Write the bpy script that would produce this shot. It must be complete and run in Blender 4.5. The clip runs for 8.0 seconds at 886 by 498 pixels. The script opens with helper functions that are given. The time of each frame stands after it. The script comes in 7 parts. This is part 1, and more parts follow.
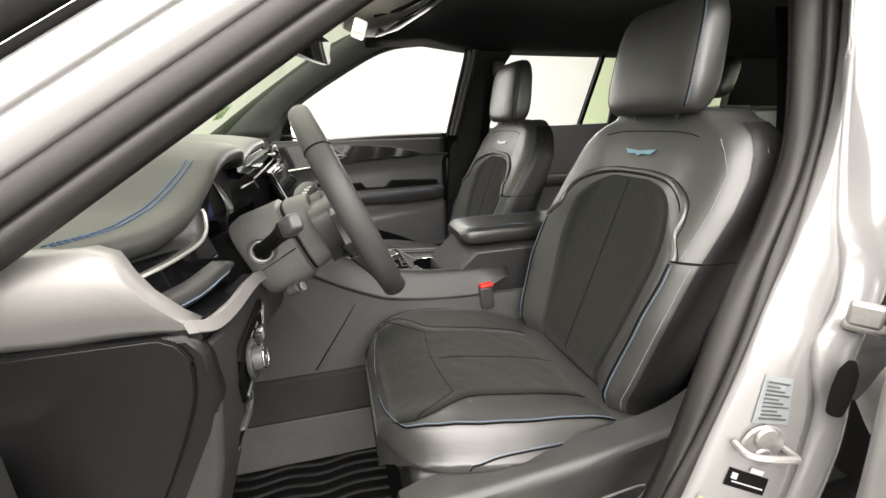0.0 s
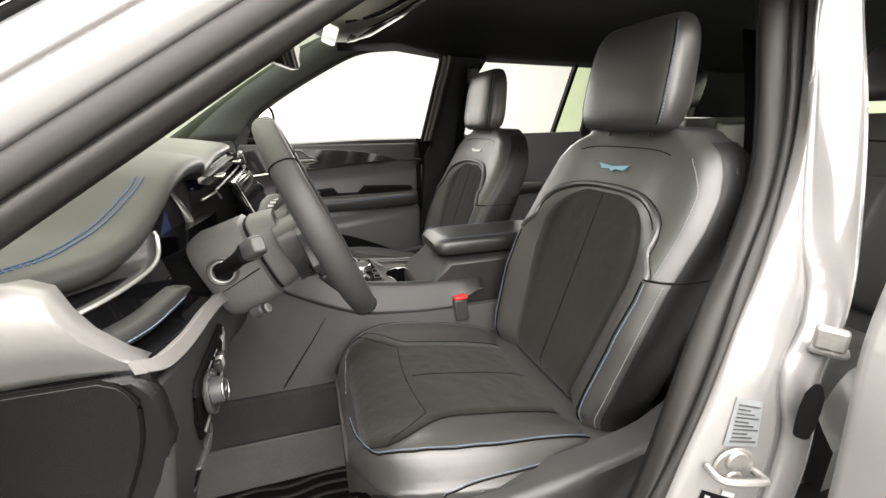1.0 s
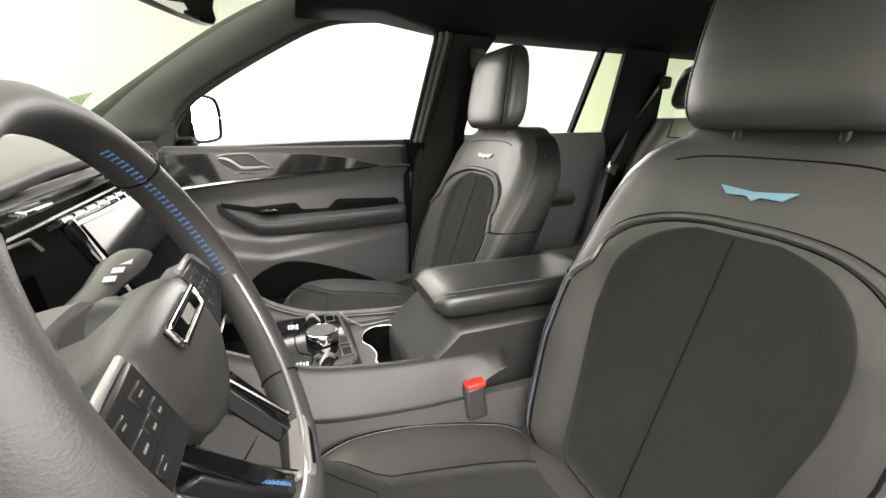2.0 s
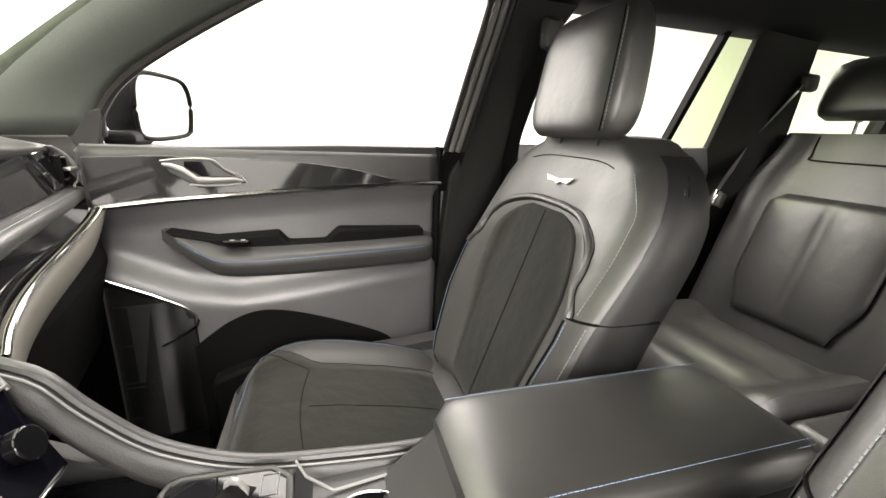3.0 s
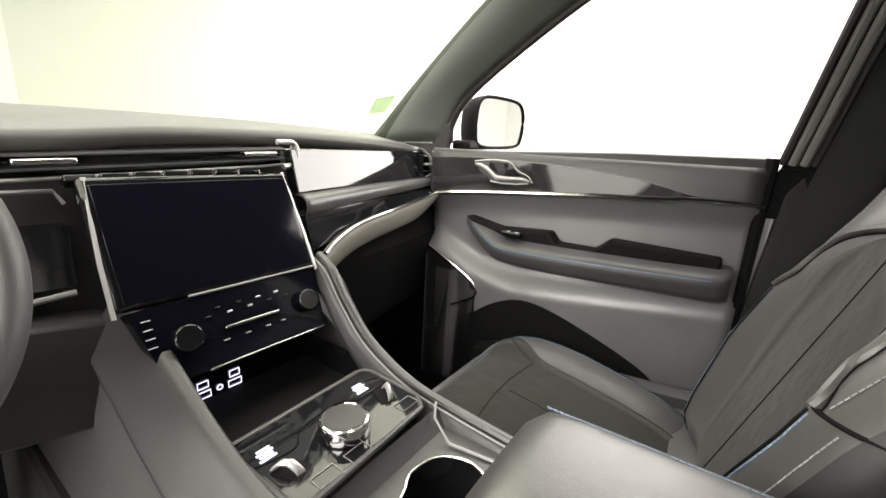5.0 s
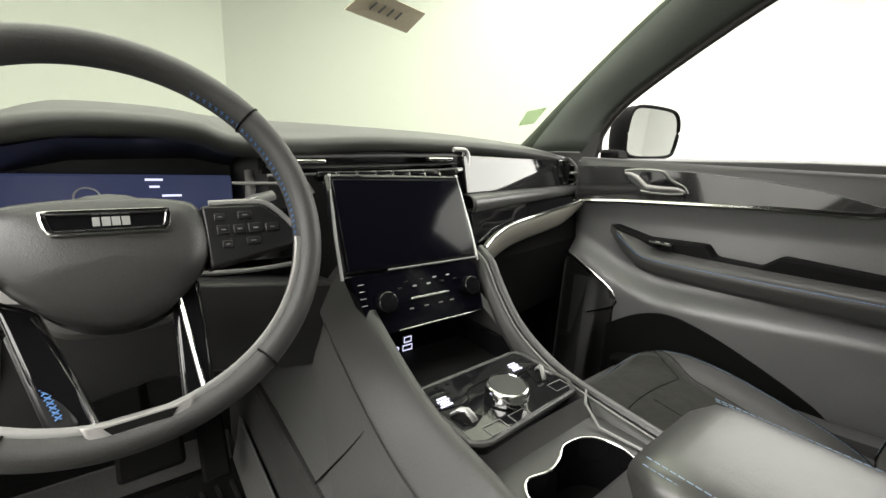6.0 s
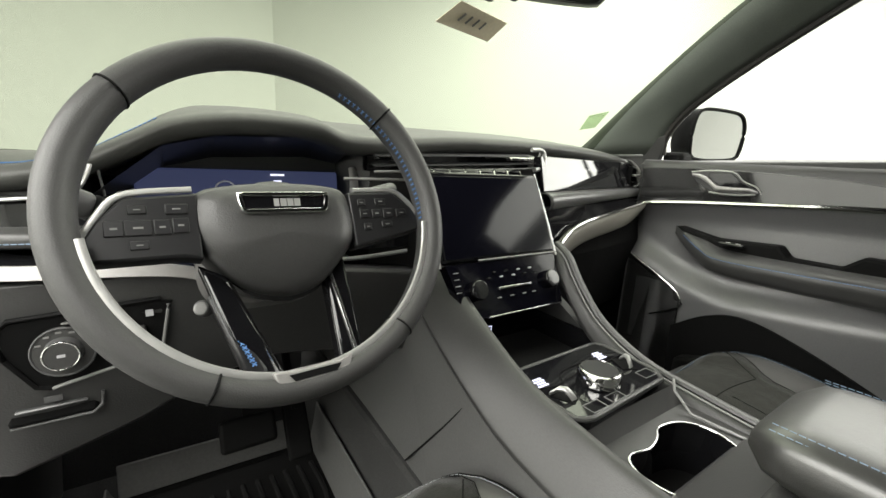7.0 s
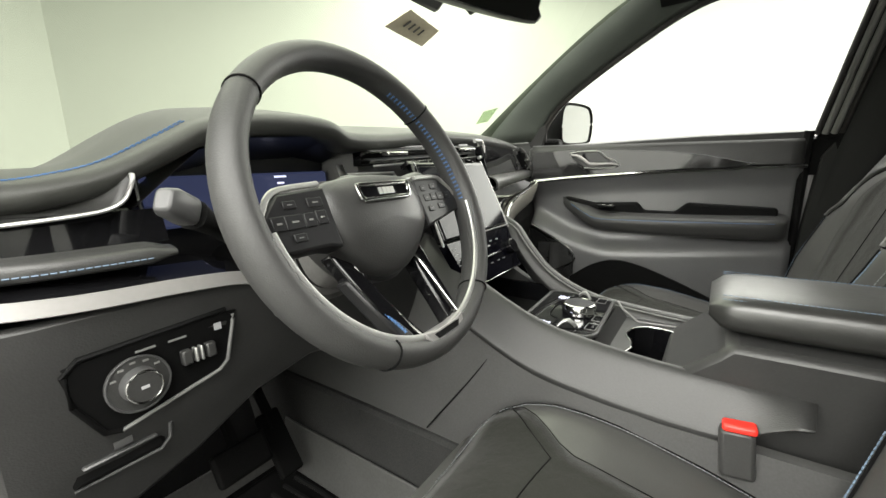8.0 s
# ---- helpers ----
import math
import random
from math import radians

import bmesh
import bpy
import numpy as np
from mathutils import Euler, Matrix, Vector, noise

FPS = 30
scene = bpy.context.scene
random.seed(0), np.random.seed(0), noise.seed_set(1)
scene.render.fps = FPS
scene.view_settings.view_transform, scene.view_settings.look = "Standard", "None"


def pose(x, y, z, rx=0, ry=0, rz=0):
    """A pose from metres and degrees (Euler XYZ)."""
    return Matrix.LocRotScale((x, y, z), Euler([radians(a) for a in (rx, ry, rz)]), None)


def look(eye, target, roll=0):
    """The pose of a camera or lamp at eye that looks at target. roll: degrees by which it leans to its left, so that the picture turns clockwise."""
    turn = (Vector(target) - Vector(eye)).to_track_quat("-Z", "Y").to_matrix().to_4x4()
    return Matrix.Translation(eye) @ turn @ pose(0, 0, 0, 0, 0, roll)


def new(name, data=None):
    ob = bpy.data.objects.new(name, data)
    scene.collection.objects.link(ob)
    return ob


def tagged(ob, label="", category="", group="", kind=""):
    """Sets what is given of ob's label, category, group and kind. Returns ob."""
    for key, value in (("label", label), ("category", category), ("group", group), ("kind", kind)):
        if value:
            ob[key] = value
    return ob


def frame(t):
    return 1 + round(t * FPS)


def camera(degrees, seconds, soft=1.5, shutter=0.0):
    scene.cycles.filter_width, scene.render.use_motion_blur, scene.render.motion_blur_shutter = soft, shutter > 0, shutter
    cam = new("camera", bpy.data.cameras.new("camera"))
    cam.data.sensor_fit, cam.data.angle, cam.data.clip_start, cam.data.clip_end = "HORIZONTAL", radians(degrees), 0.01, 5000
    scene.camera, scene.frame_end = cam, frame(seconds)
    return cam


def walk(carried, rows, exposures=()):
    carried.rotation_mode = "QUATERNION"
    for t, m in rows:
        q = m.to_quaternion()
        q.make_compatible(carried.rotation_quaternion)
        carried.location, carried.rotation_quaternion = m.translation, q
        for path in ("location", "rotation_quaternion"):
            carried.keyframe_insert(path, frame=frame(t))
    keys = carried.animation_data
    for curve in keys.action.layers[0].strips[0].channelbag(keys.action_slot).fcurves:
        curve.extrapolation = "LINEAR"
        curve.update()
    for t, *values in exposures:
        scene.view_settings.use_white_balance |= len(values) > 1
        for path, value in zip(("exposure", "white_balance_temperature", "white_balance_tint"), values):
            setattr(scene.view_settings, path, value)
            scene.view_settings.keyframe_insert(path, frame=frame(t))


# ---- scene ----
cam = camera(95.0, 8.0)
PATH = [
    (0, (-1.169, 0.66, 1.393), (0.686, 0.174, 0.823), -1.2),
    (0.5, (-1.167, 0.662, 1.407), (0.671, 0.113, 0.839), -0.6),
    (1, (-1.141, 0.65, 1.417), (0.678, 0.044, 0.848), -0.0),
    (1.5, (-1.012, 0.632, 1.408), (0.785, -0.035, 0.837), 0.6),
    (1.7, (-0.907, 0.604, 1.409), (0.886, -0.071, 0.837), 0.4),
    (2.8, (-0.353, 0.44, 1.413), (1.472, -0.167, 0.865), 2.4),
    (3, (-0.303, 0.428, 1.41), (1.541, -0.116, 0.859), 2.9),
    (3.5, (-0.228, 0.383, 1.39), (1.688, 0.158, 0.861), 3.3),
    (4, (-0.212, 0.318, 1.381), (1.705, 0.543, 0.859), 3.4),
    (4.5, (-0.236, 0.238, 1.373), (1.569, 0.928, 0.857), 3.4),
    (5, (-0.278, 0.189, 1.362), (1.32, 1.287, 0.867), 3.2),
    (5.2, (-0.295, 0.18, 1.358), (1.205, 1.409, 0.869), 3.0),
    (6.3, (-0.422, 0.186, 1.343), (0.728, 1.757, 0.883), 3.6),
    (6.5, (-0.444, 0.187, 1.338), (0.675, 1.781, 0.886), 3.6),
    (7, (-0.496, 0.202, 1.324), (0.603, 1.817, 0.892), 3.1),
    (7.5, (-0.573, 0.239, 1.305), (0.7, 1.727, 0.901), 1.5),
    (8, (-0.748, 0.32, 1.302), (0.87, 1.42, 0.886), -1.0),
]
walk(cam, [(t, look(eye, target, roll)) for t, eye, target, roll in PATH],
     [(0, 0.36, 6600, 13), (1.5, 0.50, 6600, 13), (2.8, 1.38, 6700, 15), (5.2, 1.18, 6600, 14), (6.3, 0.54, 6500, 8), (8, 0.60, 6500, 7)])

# ---- light: a white photo booth with a luminous ceiling, and added fill lamps ----
world = bpy.data.worlds.new("booth_air")
scene.world = world
world.use_nodes = True
world.node_tree.nodes["Background"].inputs[0].default_value = (0.9, 0.95, 1.0, 1)
world.node_tree.nodes["Background"].inputs[1].default_value = 0.05


def area_lamp(name, x, y, z, sx, sy, power, rx=0, ry=0, rz=0, colour=(1, 0.968, 0.93)):
    data = bpy.data.lights.new(name, "AREA")
    data.shape, data.size, data.size_y, data.energy, data.color = "RECTANGLE", sx, sy, power, colour
    ob = new(name, data)
    ob.matrix_world = pose(x, y, z, rx, ry, rz)
    return ob


area_lamp("booth_ceiling_lamp", 0, 0.4, 3.55, 8, 7.0, 1250)
# unseen fill lamps, added beside and behind the car to brighten the cabin
area_lamp("side_fill_lamp", -4.6, 0.8, 2.8, 1.2, 4.6, 130, 0, -68, 0)
area_lamp("far_side_fill_lamp", 4.4, -0.5, 2.1, 2.4, 4.6, 390, 0, 88, 0)
area_lamp("back_fill_lamp", -0.5, -5.7, 2.0, 7, 2.4, 70, 90, 0, 0)

# ---- materials ----


def material(name, colour, rough=0.5, metal=0.0, coat=0.0, grain=0.0, size=300.0, vary=0.15, sheen=0.0, cells=False, emit=None, power=0.0, spec=0.5, soft=0.0):
    m = bpy.data.materials.new(name)
    m.use_nodes = True
    nt = m.node_tree
    b = nt.nodes["Principled BSDF"]
    b.inputs["Roughness"].default_value, b.inputs["Metallic"].default_value = rough, metal
    b.inputs["Coat Weight"].default_value, b.inputs["Coat Roughness"].default_value = coat, 0.05
    b.inputs["Sheen Weight"].default_value = sheen
    b.inputs["Specular IOR Level"].default_value = spec
    b.inputs["Base Color"].default_value = (*colour, 1)
    if emit:
        b.inputs["Emission Color"].default_value, b.inputs["Emission Strength"].default_value = (*emit, 1), power
    co = nt.nodes.new("ShaderNodeTexCoord")
    if vary:
        big = nt.nodes.new("ShaderNodeTexNoise")
        big.inputs["Scale"].default_value, big.inputs["Detail"].default_value = 9.0, 6.0
        fine = nt.nodes.new("ShaderNodeTexNoise")
        fine.inputs["Scale"].default_value, fine.inputs["Detail"].default_value = size * 0.6, 3.0
        mix = nt.nodes.new("ShaderNodeMath")
        mix.operation = "ADD"
        ramp = nt.nodes.new("ShaderNodeMapRange")
        ramp.inputs["From Min"].default_value, ramp.inputs["From Max"].default_value = 0.6, 1.4
        ramp.inputs["To Min"].default_value, ramp.inputs["To Max"].default_value = 1 - vary, 1 + vary
        tint = nt.nodes.new("ShaderNodeVectorMath")
        tint.operation = "SCALE"
        tint.inputs[0].default_value = colour
        rr = nt.nodes.new("ShaderNodeMapRange")
        rr.inputs["To Min"].default_value, rr.inputs["To Max"].default_value = max(0.02, rough * 0.85), min(1, rough * 1.15)
        for n in (big, fine):
            nt.links.new(co.outputs["Object"], n.inputs["Vector"])
        nt.links.new(big.outputs["Fac"], mix.inputs[0])
        nt.links.new(fine.outputs["Fac"], mix.inputs[1])
        nt.links.new(mix.outputs[0], ramp.inputs["Value"])
        nt.links.new(ramp.outputs[0], tint.inputs["Scale"])
        nt.links.new(tint.outputs[0], b.inputs["Base Color"])
        nt.links.new(big.outputs["Fac"], rr.inputs["Value"])
        nt.links.new(rr.outputs[0], b.inputs["Roughness"])
    if grain:
        tex = nt.nodes.new("ShaderNodeTexVoronoi" if cells else "ShaderNodeTexNoise")
        tex.inputs["Scale"].default_value = size
        bump = nt.nodes.new("ShaderNodeBump")
        bump.inputs["Strength"].default_value, bump.inputs["Distance"].default_value = grain, 0.002
        nt.links.new(co.outputs["Object"], tex.inputs["Vector"])
        nt.links.new(tex.outputs[0], bump.inputs["Height"])
        nt.links.new(bump.outputs[0], b.inputs["Normal"])
        if soft:
            wave = nt.nodes.new("ShaderNodeTexNoise")
            wave.inputs["Scale"].default_value, wave.inputs["Detail"].default_value = 28.0, 3.0
            fold = nt.nodes.new("ShaderNodeBump")
            fold.inputs["Strength"].default_value, fold.inputs["Distance"].default_value = soft, 0.012
            nt.links.new(co.outputs["Object"], wave.inputs["Vector"])
            nt.links.new(wave.outputs[0], fold.inputs["Height"])
            nt.links.new(fold.outputs[0], bump.inputs["Normal"])
    return m


def thin_glass(name, tint, gloss=0.1):
    """A thin pane: tinted see-through with a Fresnel sheen."""
    m = bpy.data.materials.new(name)
    m.use_nodes = True
    nt = m.node_tree
    nt.nodes.clear()
    out, mix = nt.nodes.new("ShaderNodeOutputMaterial"), nt.nodes.new("ShaderNodeMixShader")
    clear, shine, fres = nt.nodes.new("ShaderNodeBsdfTransparent"), nt.nodes.new("ShaderNodeBsdfGlossy"), nt.nodes.new("ShaderNodeLayerWeight")
    clear.inputs[0].default_value = (*tint, 1)
    shine.inputs["Roughness"].default_value = 0.02
    power = nt.nodes.new("ShaderNodeMath")
    power.operation, power.inputs[1].default_value = "POWER", 5.0
    share = nt.nodes.new("ShaderNodeMath")
    share.operation, share.inputs[1].default_value, share.inputs[2].default_value = "MULTIPLY_ADD", 0.25, 0.025
    nt.links.new(fres.outputs["Facing"], power.inputs[0])
    nt.links.new(power.outputs[0], share.inputs[0])
    nt.links.new(share.outputs[0], mix.inputs[0])
    nt.links.new(clear.outputs[0], mix.inputs[1])
    nt.links.new(shine.outputs[0], mix.inputs[2])
    nt.links.new(mix.outputs[0], out.inputs[0])
    return m


LEATHER = material("black_leather", (0.033, 0.0327, 0.0305), 0.38, grain=0.07, spec=0.95, soft=0.09, size=900, cells=True, vary=0.2)
LIDLEATHER = material("smooth_armrest_leather", (0.017, 0.017, 0.0155), 0.36, grain=0.07, spec=1.0, soft=0.06, size=900, cells=True, vary=0.2)
RIMLEATHER = material("matte_wheel_leather", (0.030, 0.030, 0.029), 0.52, grain=0.1, spec=0.5, size=700, cells=True, vary=0.15)
FOOTSIDE = material("grey_moulded_side", (0.058, 0.058, 0.057), 0.55, grain=0.08, size=500, cells=True, spec=0.3)
SHROUD = material("grey_column_plastic", (0.085, 0.083, 0.080), 0.5, grain=0.08, size=500, cells=True, spec=0.3)
VINYL = material("black_vinyl", (0.013, 0.013, 0.0128), 0.42, grain=0.06, size=900, cells=True, vary=0.2, spec=0.4)
SUEDE = material("dark_suede", (0.0135, 0.014, 0.0112), 0.95, grain=0.3, size=900, sheen=0.10, soft=0.2, vary=0.22, spec=0.1)
SOFT = material("soft_black_plastic", (0.033, 0.033, 0.032), 0.37, grain=0.08, size=600, cells=True, spec=0.45)
PADSKIN = material("soft_dashboard_skin", (0.034, 0.035, 0.031), 0.50, grain=0.10, size=700, cells=True, spec=0.45)
HARD = material("charcoal_plastic", (0.025, 0.025, 0.0243), 0.38, grain=0.08, size=500, cells=True, spec=0.45)
GREY = material("grey_satin_plastic", (0.15, 0.15, 0.145), 0.38, vary=0.08)
SHIELD = material("charcoal_seat_cover_plastic", (0.033, 0.033, 0.032), 0.34, grain=0.06, size=500, cells=True)
HOUSING = material("beige_grey_plastic", (0.105, 0.10, 0.085), 0.55, grain=0.06, size=500, cells=True, vary=0.1, spec=0.3)
FRAMEGREY = material("grey_window_frame", (0.125, 0.125, 0.115), 0.5, vary=0.08, spec=0.4)
KNOBGREY = material("dark_satin_plastic", (0.05, 0.05, 0.05), 0.35, vary=0.08)
SILVER = material("silver_satin_trim", (0.40, 0.40, 0.385), 0.36, 0.7, vary=0.05)
CHROME = material("bright_chrome", (0.62, 0.62, 0.61), 0.12, 1.0, vary=0.03)
GLOSS = material("piano_black", (0.004, 0.004, 0.0045), 0.05, vary=0, spec=0.5)
WOOD = material("dark_glossy_veneer", (0.012, 0.012, 0.0118), 0.07, coat=0.6, vary=0.15, size=40)
SCREEN = material("dark_display_glass", (0.002, 0.002, 0.0035), 0.08, vary=0, spec=0.2)
CLUSTER = material("blue_lit_display", (0.01, 0.012, 0.03), 0.2, vary=0, emit=(0.10, 0.12, 0.26), power=0.2)
ICON = material("white_lit_symbol", (0.5, 0.5, 0.6), 0.4, vary=0, emit=(0.75, 0.75, 1.0), power=0.8)
FABRIC = material("black_headliner_cloth", (0.012, 0.012, 0.012), 0.95, grain=0.4, size=700, spec=0.1)
DOORSKIN = material("charcoal_door_skin", (0.095, 0.095, 0.096), 0.33, grain=0.08, size=600, cells=True, spec=0.9)
DARKTRIM = material("dark_pillar_cloth", (0.022, 0.0225, 0.0212), 0.85, grain=0.35, size=700, spec=0.1)
# grey cloth; the green cast of light through the glass is mixed in
PILLAR = material("green_lit_pillar_cloth", (0.085, 0.095, 0.082), 0.85, grain=0.35, size=700)
CARPET = material("black_carpet", (0.01, 0.01, 0.01), 0.95, grain=0.9, size=500, vary=0.4, spec=0.1)
# rubber colour, taken darker to carry the passenger footwell's shade as well
RUBBERSHADE = material("black_rubber", (0.0055, 0.0055, 0.0054), 0.65, vary=0.2, spec=0.07)
TUNNEL = material("dark_grey_carpet", (0.034, 0.034, 0.0335), 0.9, grain=0.7, size=500, vary=0.3, spec=0.1)
MATWALL = material("lit_mat_rubber", (0.070, 0.070, 0.068), 0.6, vary=0.2, spec=0.3)
MATRIB = material("worn_black_rubber", (0.009, 0.009, 0.0088), 0.55, vary=0.2, spec=0.15)
COVER = material("smooth_black_cover", (0.007, 0.007, 0.007), 0.24, vary=0.1, spec=0.25)
SEAL = material("dark_grey_door_seal", (0.018, 0.0165, 0.015), 0.5, vary=0.15, spec=0.35)
CAPSILVER = material("satin_silver_cap", (0.25, 0.243, 0.235), 0.38, 0.35, vary=0.05)
POD = material("satin_black_switch", (0.012, 0.012, 0.0125), 0.3, vary=0.1, spec=0.35)
PAINT = material("white_car_paint", (0.185, 0.182, 0.179), 0.25, coat=1.0, vary=0.02)
BLUE = material("blue_thread", (0.06, 0.15, 0.34), 0.7, vary=0.2)
BLUEPALE = material("pale_blue_badge", (0.18, 0.33, 0.42), 0.35, 0.3, vary=0.05)
PALEBLUE = material("pale_blue_thread", (0.15, 0.21, 0.29), 0.7, vary=0.2)
THREAD = material("grey_thread", (0.22, 0.23, 0.24), 0.7, vary=0.2)
RED = material("red_button_plastic", (0.75, 0.03, 0.02), 0.4, vary=0.05)
MARK = material("pale_printed_mark", (0.35, 0.35, 0.36), 0.5, vary=0)
STICKER = material("grey_paper_label", (0.17, 0.185, 0.19), 0.6, vary=0.1)
# for print, seams and gaps, and for plates whose dark colour paints shade
INKSHADE = material("dark_print_and_shade", (0.005, 0.005, 0.005), 0.65, vary=0, spec=0.06)
YELLOW = material("yellow_print", (0.75, 0.6, 0.05), 0.5, vary=0.05)
PAPER = material("tan_paper", (0.58, 0.52, 0.38), 0.8, vary=0.1)
LENS = material("white_lamp_lens", (0.8, 0.8, 0.76), 0.3, vary=0, emit=(1, 0.98, 0.9), power=0.25)
MIRROR = material("mirror_glass", (0.9, 0.9, 0.9), 0.02, 1.0, vary=0)
WALL = material("white_booth_wall", (0.74, 0.75, 0.72), 0.7, vary=0.03)
EPOXY = material("grey_floor_paint", (0.10, 0.10, 0.098), 0.45, vary=0.1)
STEEL = material("zinc_steel", (0.36, 0.35, 0.335), 0.42, 0.7, vary=0.15)
WINDSHIELD = thin_glass("green_tinted_glass", (0.276, 0.298, 0.248))
CLEAR = thin_glass("side_glass", (0.46, 0.468, 0.455))
GREENSTK = thin_glass("pale_green_film", (0.66, 0.74, 0.60))
PALEGREEN = thin_glass("pale_green_glass", (0.40, 0.46, 0.34))
PRIVACY = thin_glass("green_privacy_glass", (0.36, 0.41, 0.28))

# ---- mesh helpers ----


def raw(name, verts, faces, mat, parent=None, label="", smooth=True, bevel=0.0, solid=0.0, segs=2):
    me = bpy.data.meshes.new(name)
    me.from_pydata([tuple(v) for v in verts], [], faces)
    bm = bmesh.new()
    bm.from_mesh(me)
    bmesh.ops.recalc_face_normals(bm, faces=bm.faces)
    bm.to_mesh(me)
    bm.free()
    me.materials.append(mat)
    ob = new(name, me)
    if solid:
        s = ob.modifiers.new("thickness", "SOLIDIFY")
        s.thickness, s.offset = solid, -1
    if bevel:
        b = ob.modifiers.new("edge", "BEVEL")
        b.width, b.segments, b.limit_method = bevel, segs, "ANGLE"
    for p in me.polygons:
        p.use_smooth = smooth
    if smooth:
        me.set_sharp_from_angle(angle=radians(40))
    if parent:
        ob.parent = parent
    if label:
        tagged(ob, label)
    return ob


def thing(name, label, category, group="", kind=""):
    return tagged(new(name), label, category, group, kind)


def spline(P, n=8, closed=False):
    """Catmull-Rom through the points, n steps a span."""
    P = [Vector(p) for p in P]
    out, k = [], len(P)
    for i in range(k if closed else k - 1):
        a, b, c, d = (P[(i + j) % k] if closed else P[min(max(i + j, 0), k - 1)] for j in (-1, 0, 1, 2))
        for s in range(n):
            t = s / n
            out.append(0.5 * (2 * b + (c - a) * t + (2 * a - 5 * b + 4 * c - d) * t * t + (3 * b - a - 3 * c + d) * t ** 3))
    if not closed:
        out.append(P[-1])
    return out


def even(P, n, closed=False):
    """n points at even steps along the polyline P."""
    P = [Vector(p) for p in P] + ([Vector(P[0])] if closed else [])
    acc = [0.0]
    for a, b in zip(P, P[1:]):
        acc.append(acc[-1] + (b - a).length)
    out, j = [], 0
    for i in range(n):
        s = acc[-1] * i / (n if closed else n - 1)
        while j < len(P) - 2 and acc[j + 1] < s:
            j += 1
        d = acc[j + 1] - acc[j]
        out.append(P[j].lerp(P[j + 1], (s - acc[j]) / d if d > 1e-9 else 0))
    return out


def loft(secs, closed=True, cap=True):
    n = len(secs[0])
    verts = [v for s in secs for v in s]
    faces = []
    for i in range(len(secs) - 1):
        for j in range(n if closed else n - 1):
            k = (j + 1) % n
            faces.append((i * n + j, i * n + k, (i + 1) * n + k, (i + 1) * n + j))
    if cap and closed:
        faces += [tuple(range(n)), tuple(range(len(verts) - n, len(verts)))]
    return verts, faces


def grid(fn, nu, nv):
    """Grid of fn(u, v), u and v from 0 to 1."""
    verts = [fn(i / (nu - 1), j / (nv - 1)) for i in range(nu) for j in range(nv)]
    faces = [(i * nv + j, i * nv + j + 1, (i + 1) * nv + j + 1, (i + 1) * nv + j) for i in range(nu - 1) for j in range(nv - 1)]
    return verts, faces


def tube(path, r, n=8, closed=False, wide=1.0, up=(0, 0, 1)):
    """Sweep an ellipse r by r * wide along the path; wide is across up."""
    path = [Vector(p) for p in path]
    secs, m = [], len(path)
    for i, p in enumerate(path):
        a, b = path[i - 1] if i or closed else p, path[(i + 1) % m] if i < m - 1 or closed else p
        t = (b - a).normalized()
        side = t.cross(Vector(up))
        side = side.normalized() if side.length > 1e-4 else Vector((1, 0, 0))
        top = side.cross(t)
        secs.append([p + side * (r * wide * math.cos(k * math.tau / n)) + top * (r * math.sin(k * math.tau / n)) for k in range(n)])
    if closed:
        secs.append(secs[0])
    return loft(secs, True, not closed)


def join(*pieces):
    verts, faces = [], []
    for v, f in pieces:
        o = len(verts)
        verts += [tuple(p) for p in v]
        faces += [tuple(i + o for i in q) for q in f]
    return verts, faces


def boxdata(c, s, rx=0, ry=0, rz=0):
    m = pose(*c, rx, ry, rz)
    v = [m @ Vector((x * s[0] / 2, y * s[1] / 2, z * s[2] / 2)) for x in (-1, 1) for y in (-1, 1) for z in (-1, 1)]
    return v, [(0, 1, 3, 2), (4, 6, 7, 5), (0, 4, 5, 1), (2, 3, 7, 6), (0, 2, 6, 4), (1, 5, 7, 3)]


def block(name, c, s, mat, parent=None, label="", bevel=0.004, rx=0, ry=0, rz=0, segs=3):
    v, f = boxdata(c, s, rx, ry, rz)
    return raw(name, v, f, mat, parent, label, True, bevel, 0, segs)


def disc(name, m, r, h, mat, parent=None, label="", n=32, bevel=0.002, r2=None):
    """A cylinder or cone of height h along the z of m."""
    r2 = r if r2 is None else r2
    secs = [[m @ Vector((q * math.cos(k * math.tau / n), q * math.sin(k * math.tau / n), z)) for k in range(n)] for q, z in ((r, 0), (r2, h))]
    v, f = loft(secs)
    return raw(name, v, f, mat, parent, label, True, bevel)


def ring(name, m, r, tube_r, mat, parent=None, label="", n=40, wide=1.0):
    path = [m @ Vector((r * math.cos(k * math.tau / n), r * math.sin(k * math.tau / n), 0)) for k in range(n)]
    v, f = tube(path, tube_r, 8, True, wide, m.to_3x3() @ Vector((0, 0, 1)))
    return raw(name, v, f, mat, parent, label)


def plate(name, outline, fx, mat, parent=None, label="", thick=0.012, bevel=0.003, side=1):
    """A plate over a (y, z) outline, its face at x = fx(y, z), thick towards the outside (side)."""
    n = len(outline)
    v = [(fx(y, z), y, z) for y, z in outline] + [(fx(y, z) + side * thick, y, z) for y, z in outline]
    f = [tuple(range(n)), tuple(range(2 * n - 1, n - 1, -1))] + [(i, (i + 1) % n, n + (i + 1) % n, n + i) for i in range(n)]
    ob = raw(name, v, f, mat, parent, label, True, bevel)
    return ob


